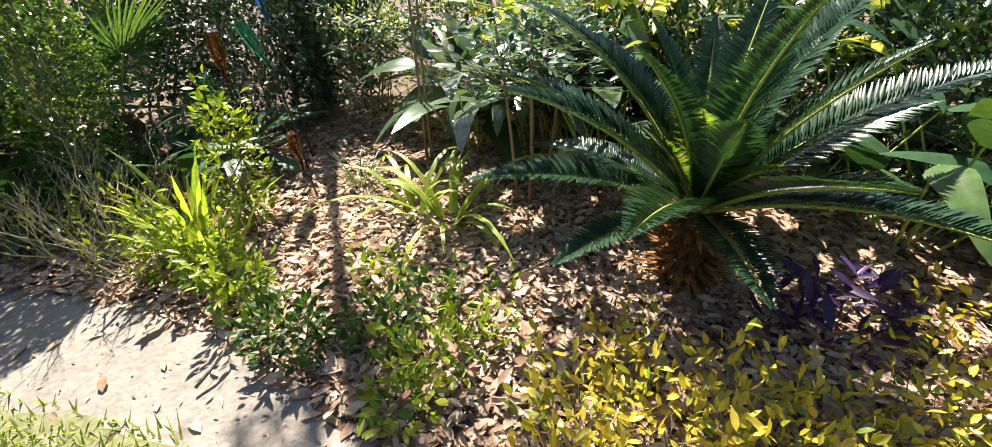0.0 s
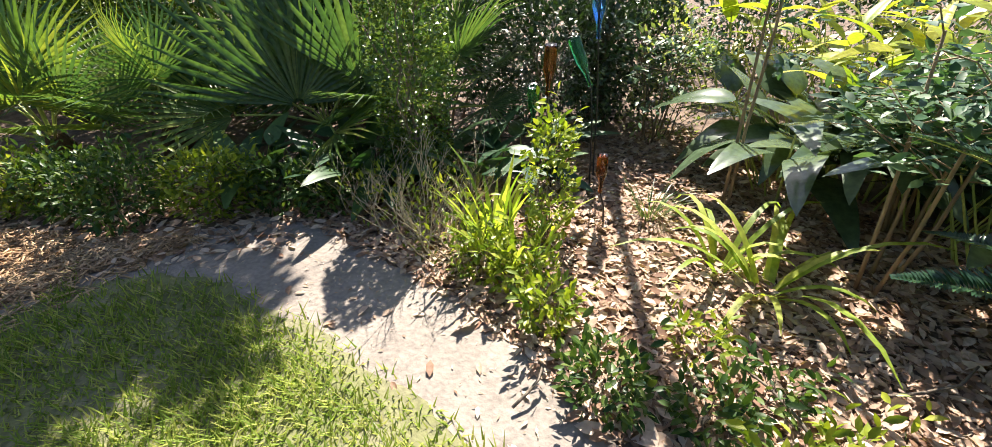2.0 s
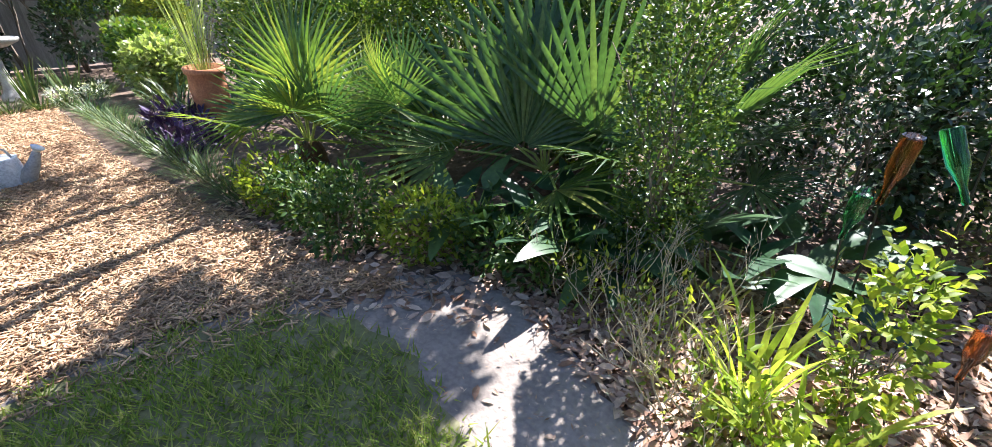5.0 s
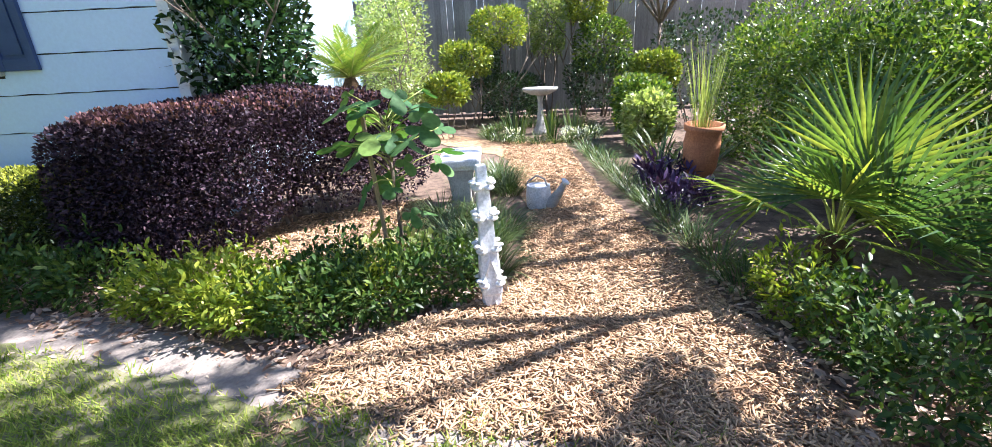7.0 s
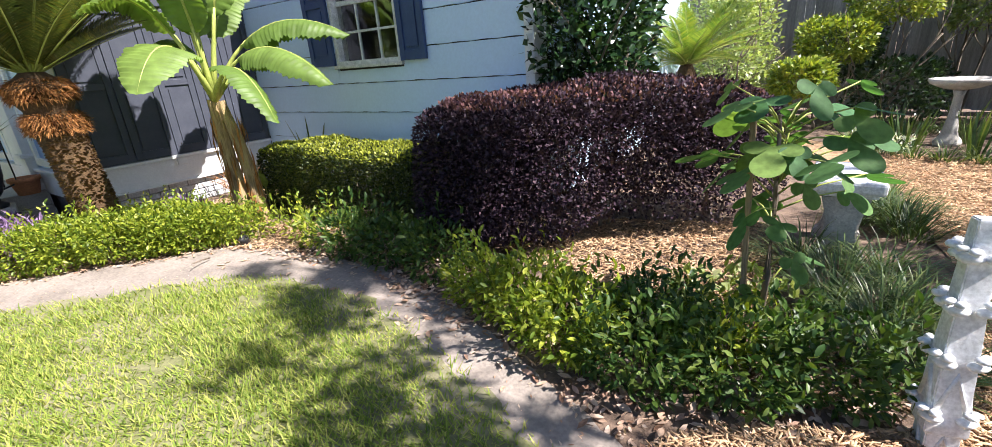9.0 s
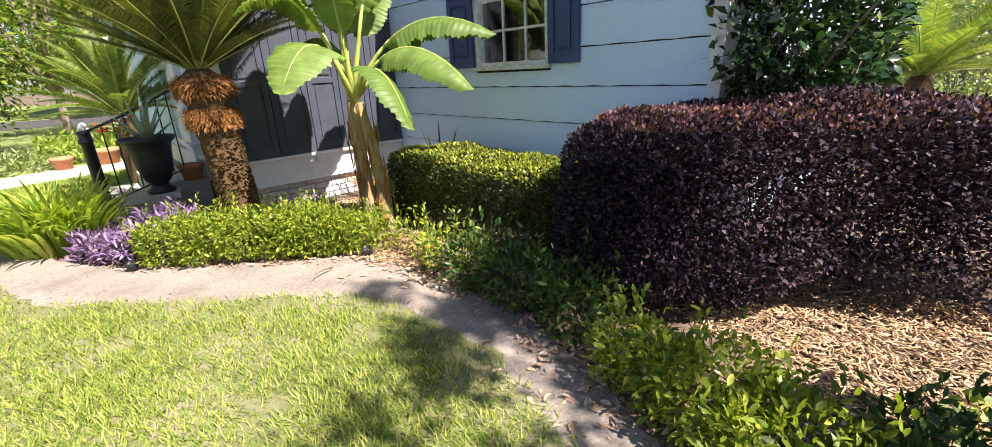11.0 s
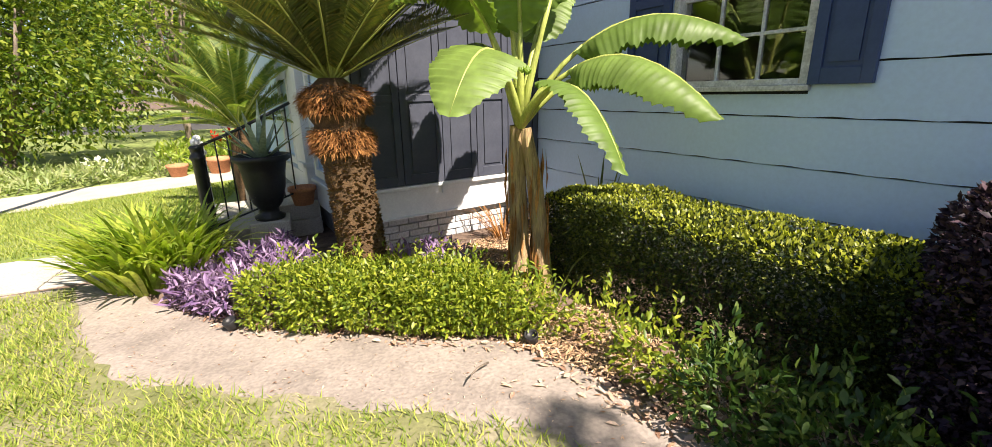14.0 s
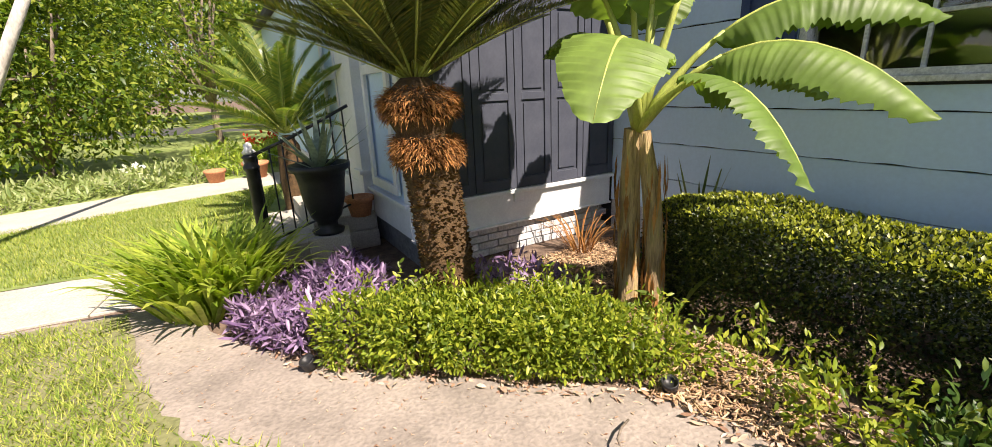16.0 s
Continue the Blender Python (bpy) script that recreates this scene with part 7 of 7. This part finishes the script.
def wide_lawn():
    """Coarser grass over the rest of the lawn."""
    P = scatter([(0.6, 0.3), (9, -0.95), (9, -6.1), (1.5, -6.85), (1.5, -4.5), (-0.6, -3.5), (-1.0, -1.0), (0.5, -0.6)], 170000)
    P = P[rng.random(len(P)) < 0.8 + 0.4 * wobble(P, 2.3, 1.3)]
    n = len(P)
    a = rng.uniform(0, 6.28, n)
    D = unit(np.stack([np.cos(a) * 0.8, np.sin(a) * 0.8, rng.uniform(0.35, 1.0, n)], axis=1))
    S = np.stack([-np.sin(a), np.cos(a), np.zeros(n)], axis=1) * 0.005
    P[:, 2] = 0.008
    v = np.stack([P - S, P + S, P + D * rng.uniform(0.03, 0.08, n)[:, None]], axis=1).reshape(-1, 3)
    tagged(new("wide_grass", fast_mesh("wide_grass", v, np.arange(3 * n).reshape(-1, 3), M_GRASS)), "short sunlit grass over the open lawn", "grass", kind="stuff")


wide_lawn()


def far_grass():
    P = scatter([(-1.1, -8.2), (3.5, -7.9), (2.2, -10.2), (0.0, -11.3), (-1.3, -11.8)], 60000)
    n = len(P)
    a = rng.uniform(0, 6.28, n)
    D = unit(np.stack([np.cos(a) * 0.6, np.sin(a) * 0.6, np.ones(n)], axis=1))
    S = np.stack([-np.sin(a), np.cos(a), np.zeros(n)], axis=1) * 0.004
    v = np.stack([P - S, P + S, P + D * 0.05], axis=1).reshape(-1, 3)
    tagged(new("far_grass", fast_mesh("far_grass", v, np.arange(3 * n).reshape(-1, 3), M_GRASS)), "short lawn grass beyond the walk", "grass", kind="stuff")


far_grass()
LITTER = [
    ([(-0.35, 0.75), (-0.7, 1.0), (-1.05, 1.2), (-1.5, 1.38), (-2.45, 1.58), (-2.9, 1.5), (-3.1, 2.2), (-1.6, 3.0), (-0.9, 3.9), (0.3, 3.0), (1.0, 2.3), (2.0, 1.8), (2.0, 0.2), (0.3, 0.4)], 74000, 0.05),
    ([(1.0, 2.3), (2.0, 0.2), (5.0, 0.4), (5.0, 4.5), (2.0, 6.0), (0.5, 5.0)], 9000, 0.07),
    ([(-3.45, -1.25), (-4.3, -0.4), (-4.7, -1.0), (-4.4, -2.4), (-3.75, -2.5)], 2400, 0.05),
    ([(-1.9, -5.6), (-3.3, -4.8), (-3.5, -5.3), (-3.3, -6.0), (-2.0, -6.3), (-1.4, -6.1)], 3000, 0.04),
    ([(-2.3, 1.4), (-3.0, 0.85), (-3.5, 0.85), (-4.6, 0.7), (-4.6, 1.2), (-3.3, 1.9)], 3200, 0.06),
    ([(-3.6, -2.4), (-3.75, -3.5), (-3.5, -4.2), (-3.3, -4.85), (-3.7, -5.1), (-4.3, -4.5), (-4.4, -3.2), (-4.1, -2.3)], 3600, 0.045),
]


def litter():
    V, F, k0 = [], [], 0
    for poly, n, size in LITTER:
        P = scatter(poly, n)
        n = len(P)
        P[:, 2] = 0.004 + rng.random(n) ** 1.5 * 0.024
        a = rng.uniform(0, 6.28, n)
        D = np.stack([np.cos(a), np.sin(a), rng.normal(size=n) * 0.2], axis=1)
        N = unit(rng.normal(size=(n, 3)) * 0.38 + np.array([0, 0, 1.0]))
        L = size * rng.uniform(0.5, 1.5, n)
        v, f = fine_leaf_arrays(P, D, N, L, L * rng.uniform(0.28, 0.48, n), rng.uniform(-0.1, 0.3), rng.uniform(-0.1, 0.15))
        V.append(v)
        F.append(f + k0)
        k0 += len(v)
    tagged(new("leaf_litter", fast_mesh("leaf_litter", np.vstack(V), np.vstack(F), M_LITTER)), "dry brown fallen leaves covering the beds", "leaves", kind="stuff")


litter()


def chip_verts(P, seed=0):
    """Flat splinters of wood: slim bent boxes."""
    n = len(P)
    a = rng.uniform(0, 6.28, n)
    D = np.stack([np.cos(a), np.sin(a), rng.normal(size=n) * 0.28], axis=1)
    D = unit(D)
    S = np.stack([-np.sin(a), np.cos(a), rng.normal(size=n) * 0.25], axis=1)
    S = unit(S)
    U = np.cross(D, S)
    L = (rng.uniform(0.02, 0.085, n) * 0.5)[:, None]
    W = (rng.uniform(0.003, 0.0095, n) * 0.5)[:, None]
    H = (rng.uniform(0.002, 0.005, n) * 0.5)[:, None]
    c = []
    for sx, sy, sz in ((-1, -1, -1), (1, -1, -1), (1, 1, -1), (-1, 1, -1), (-1, -1, 1), (1, -1, 1), (1, 1, 1), (-1, 1, 1)):
        c.append(P + D * L * sx * (0.8 if sy > 0 else 1.0) + S * W * sy + U * H * sz)
    v = np.stack(c, axis=1).reshape(-1, 3)
    f = np.array([[0, 3, 2, 1], [4, 5, 6, 7], [0, 1, 5, 4], [1, 2, 6, 5], [2, 3, 7, 6], [3, 0, 4, 7]])
    return v, (f[None] + (np.arange(n) * 8)[:, None, None]).reshape(-1, 4)


def chips():
    near = scatter([(-2.8, 1.25), (-3.55, 0.95), (-4.5, 0.7), (-6.3, 0.25), (-6.3, -0.4), (-4.3, -0.45), (-3.75, -1.15), (-3.35, -1.35), (-3.2, -0.6), (-3.2, 0.4), (-3.05, 0.85)], 62000)
    far = scatter([(-6.3, 0.25), (-9.2, -0.2), (-9.4, -1.2), (-8.2, -1.0), (-6.3, -0.45)], 9000)
    under = scatter([(-4.5, -1.9), (-4.7, -1.2), (-5.4, -1.3), (-6.2, -1.5), (-5.6, -2.6), (-4.6, -3.0)], 9000)
    bay_bed = scatter([(-3.3, -5.9), (-3.2, -6.6), (-4.4, -6.95), (-4.6, -6.3), (-4.0, -5.8)], 5000)
    straw = scatter([(-3.3, -4.85), (-3.6, -5.2), (-4.05, -5.1), (-4.1, -4.5), (-3.6, -4.4)], 2200)
    stray = scatter([(-3.4, -1.4), (-3.05, -1.3), (-2.95, 0.2), (-2.85, 0.95), (-3.15, 1.1), (-3.35, 0.6)], 1700)
    P = np.vstack([near, far, under, bay_bed, straw, stray])
    P[:, 2] = 0.012 + rng.random(len(P)) ** 1.3 * 0.02
    v, f = chip_verts(P)
    tagged(new("wood_chips", fast_mesh("wood_chips", v, f, M_CHIP)), "tan shredded wood chips strewn over the path", "wood chips", kind="stuff")


chips()
# single fallen leaves lying on the sand and the mulch
leaf_shapes = []
for s in range(4):
    v, f = fine_leaf_arrays(np.zeros((1, 3)), np.array([[1.0, 0, 0.05]]), np.array([[0, 0, 1.0]]), 0.1 + 0.015 * s, 0.042 + 0.004 * s, 0.22, 0.1)
    leaf_shapes.append(fast_mesh("fallen_leaf", v, f, M_LITTER))
rr = random.Random(12)
spots = [(-0.68, 1.12, 0.02, 100), (-1.31, 1.17, 0.02, 55), (-0.6, 1.0, 0.015, 20), (-0.52, 0.98, 0.015, 120), (-0.76, 0.98, 0.015, 5)]
P = scatter([(-0.4, 0.8), (-1.1, 1.2), (-2.4, 1.5), (-3.0, 1.0), (-2.6, 0.9), (-1.6, 0.9), (-0.6, 0.6)], 75)
spots += [(p[0], p[1], 0.012, rr.uniform(0, 360)) for p in P]
P = scatter([(-3.4, -1.4), (-3.8, -2.6), (-3.85, -3.5), (-3.4, -4.7), (-3.0, -4.6), (-3.4, -3.6), (-3.45, -2.6)], 130)
spots += [(p[0], p[1], 0.012, rr.uniform(0, 360)) for p in P]
P = scatter([(-0.4, 0.9), (-1.4, 1.6), (-0.6, 2.6), (0.5, 1.9), (0.9, 0.9)], 190)
spots += [(p[0], p[1], 0.04, rr.uniform(0, 360)) for p in P]
for i, (x, y, zz, a) in enumerate(spots[:300]):
    big = i < 5
    ob = tagged(new("fallen_leaf", leaf_shapes[i % 4]), "dry tan magnolia leaf lying on the ground", "leaf", "fallen leaves")
    s = 1.1 if big else rr.uniform(0.25, 0.65)
    ob.matrix_basis = pose(x, y, zz, rr.uniform(-18, 18), rr.uniform(-8, 8), a) @ Matrix.Diagonal((s, s, s, 1))


# the wood chips nearest to the walk, one by one
chip_shapes = []
for s in range(5):
    v, f = chip_verts(np.zeros((1, 3)))
    chip_shapes.append(fast_mesh("chip", v, f, M_CHIP))
P = scatter([(-3.1, 1.0), (-3.9, 0.8), (-3.9, -0.8), (-3.4, -1.2), (-3.25, -0.5)], 420)
for i, p in enumerate(P[:290]):
    part("chip", chip_shapes[i % 5], chip_path, m=pose(p[0], p[1], 0.036, rr.uniform(-8, 8), rr.uniform(-8, 8), rr.uniform(0, 360)))


def crumbs():
    """Crumbs of leaf and twig strewn over the bare sand."""
    P = scatter(SAND[2:23], 9000)
    P = P[~inside(LAWN, P[:, 0], P[:, 1])]
    n = len(P)
    P[:, 2] = 0.012
    a = rng.uniform(0, 6.28, n)
    D = np.stack([np.cos(a), np.sin(a), rng.normal(size=n) * 0.15], axis=1)
    L = rng.uniform(0.006, 0.03, n)
    v, f = leaf_arrays(P, D, np.tile([0, 0, 1.0], (n, 1)), L, L * rng.uniform(0.15, 0.4, n), 0.1, 0.05)
    tagged(new("leaf_crumbs", fast_mesh("leaf_crumbs", v, f, M_LITTER)), "crumbs of dry leaf and twig on sand", "debris", kind="stuff")


crumbs()
for i, (x, y, a, l) in enumerate([(0.05, 1.45, 20, 0.35), (-0.95, 0.95, 60, 0.16), (-3.1, -4.75, 30, 0.22), (-2.6, 1.25, 150, 0.2), (-0.1, 1.15, 120, 0.3)]):
    ob = tagged(new("twig"), "dry curved twig lying on the ground", "twig", "fallen twigs")
    ob.matrix_basis = pose(x, y, 0.03, 0, 0, a)
    bm = bmesh.new()
    tube(bm, [(0, 0, 0), (l * 0.4, 0.03 * l, 0.02), (l * 0.75, 0.12 * l, 0.03), (l, 0.3 * l, 0.05)], [0.006, 0.006, 0.005, 0.003], 6)
    part("stick", bm_mesh("stick", bm, M_BARK, True), ob)
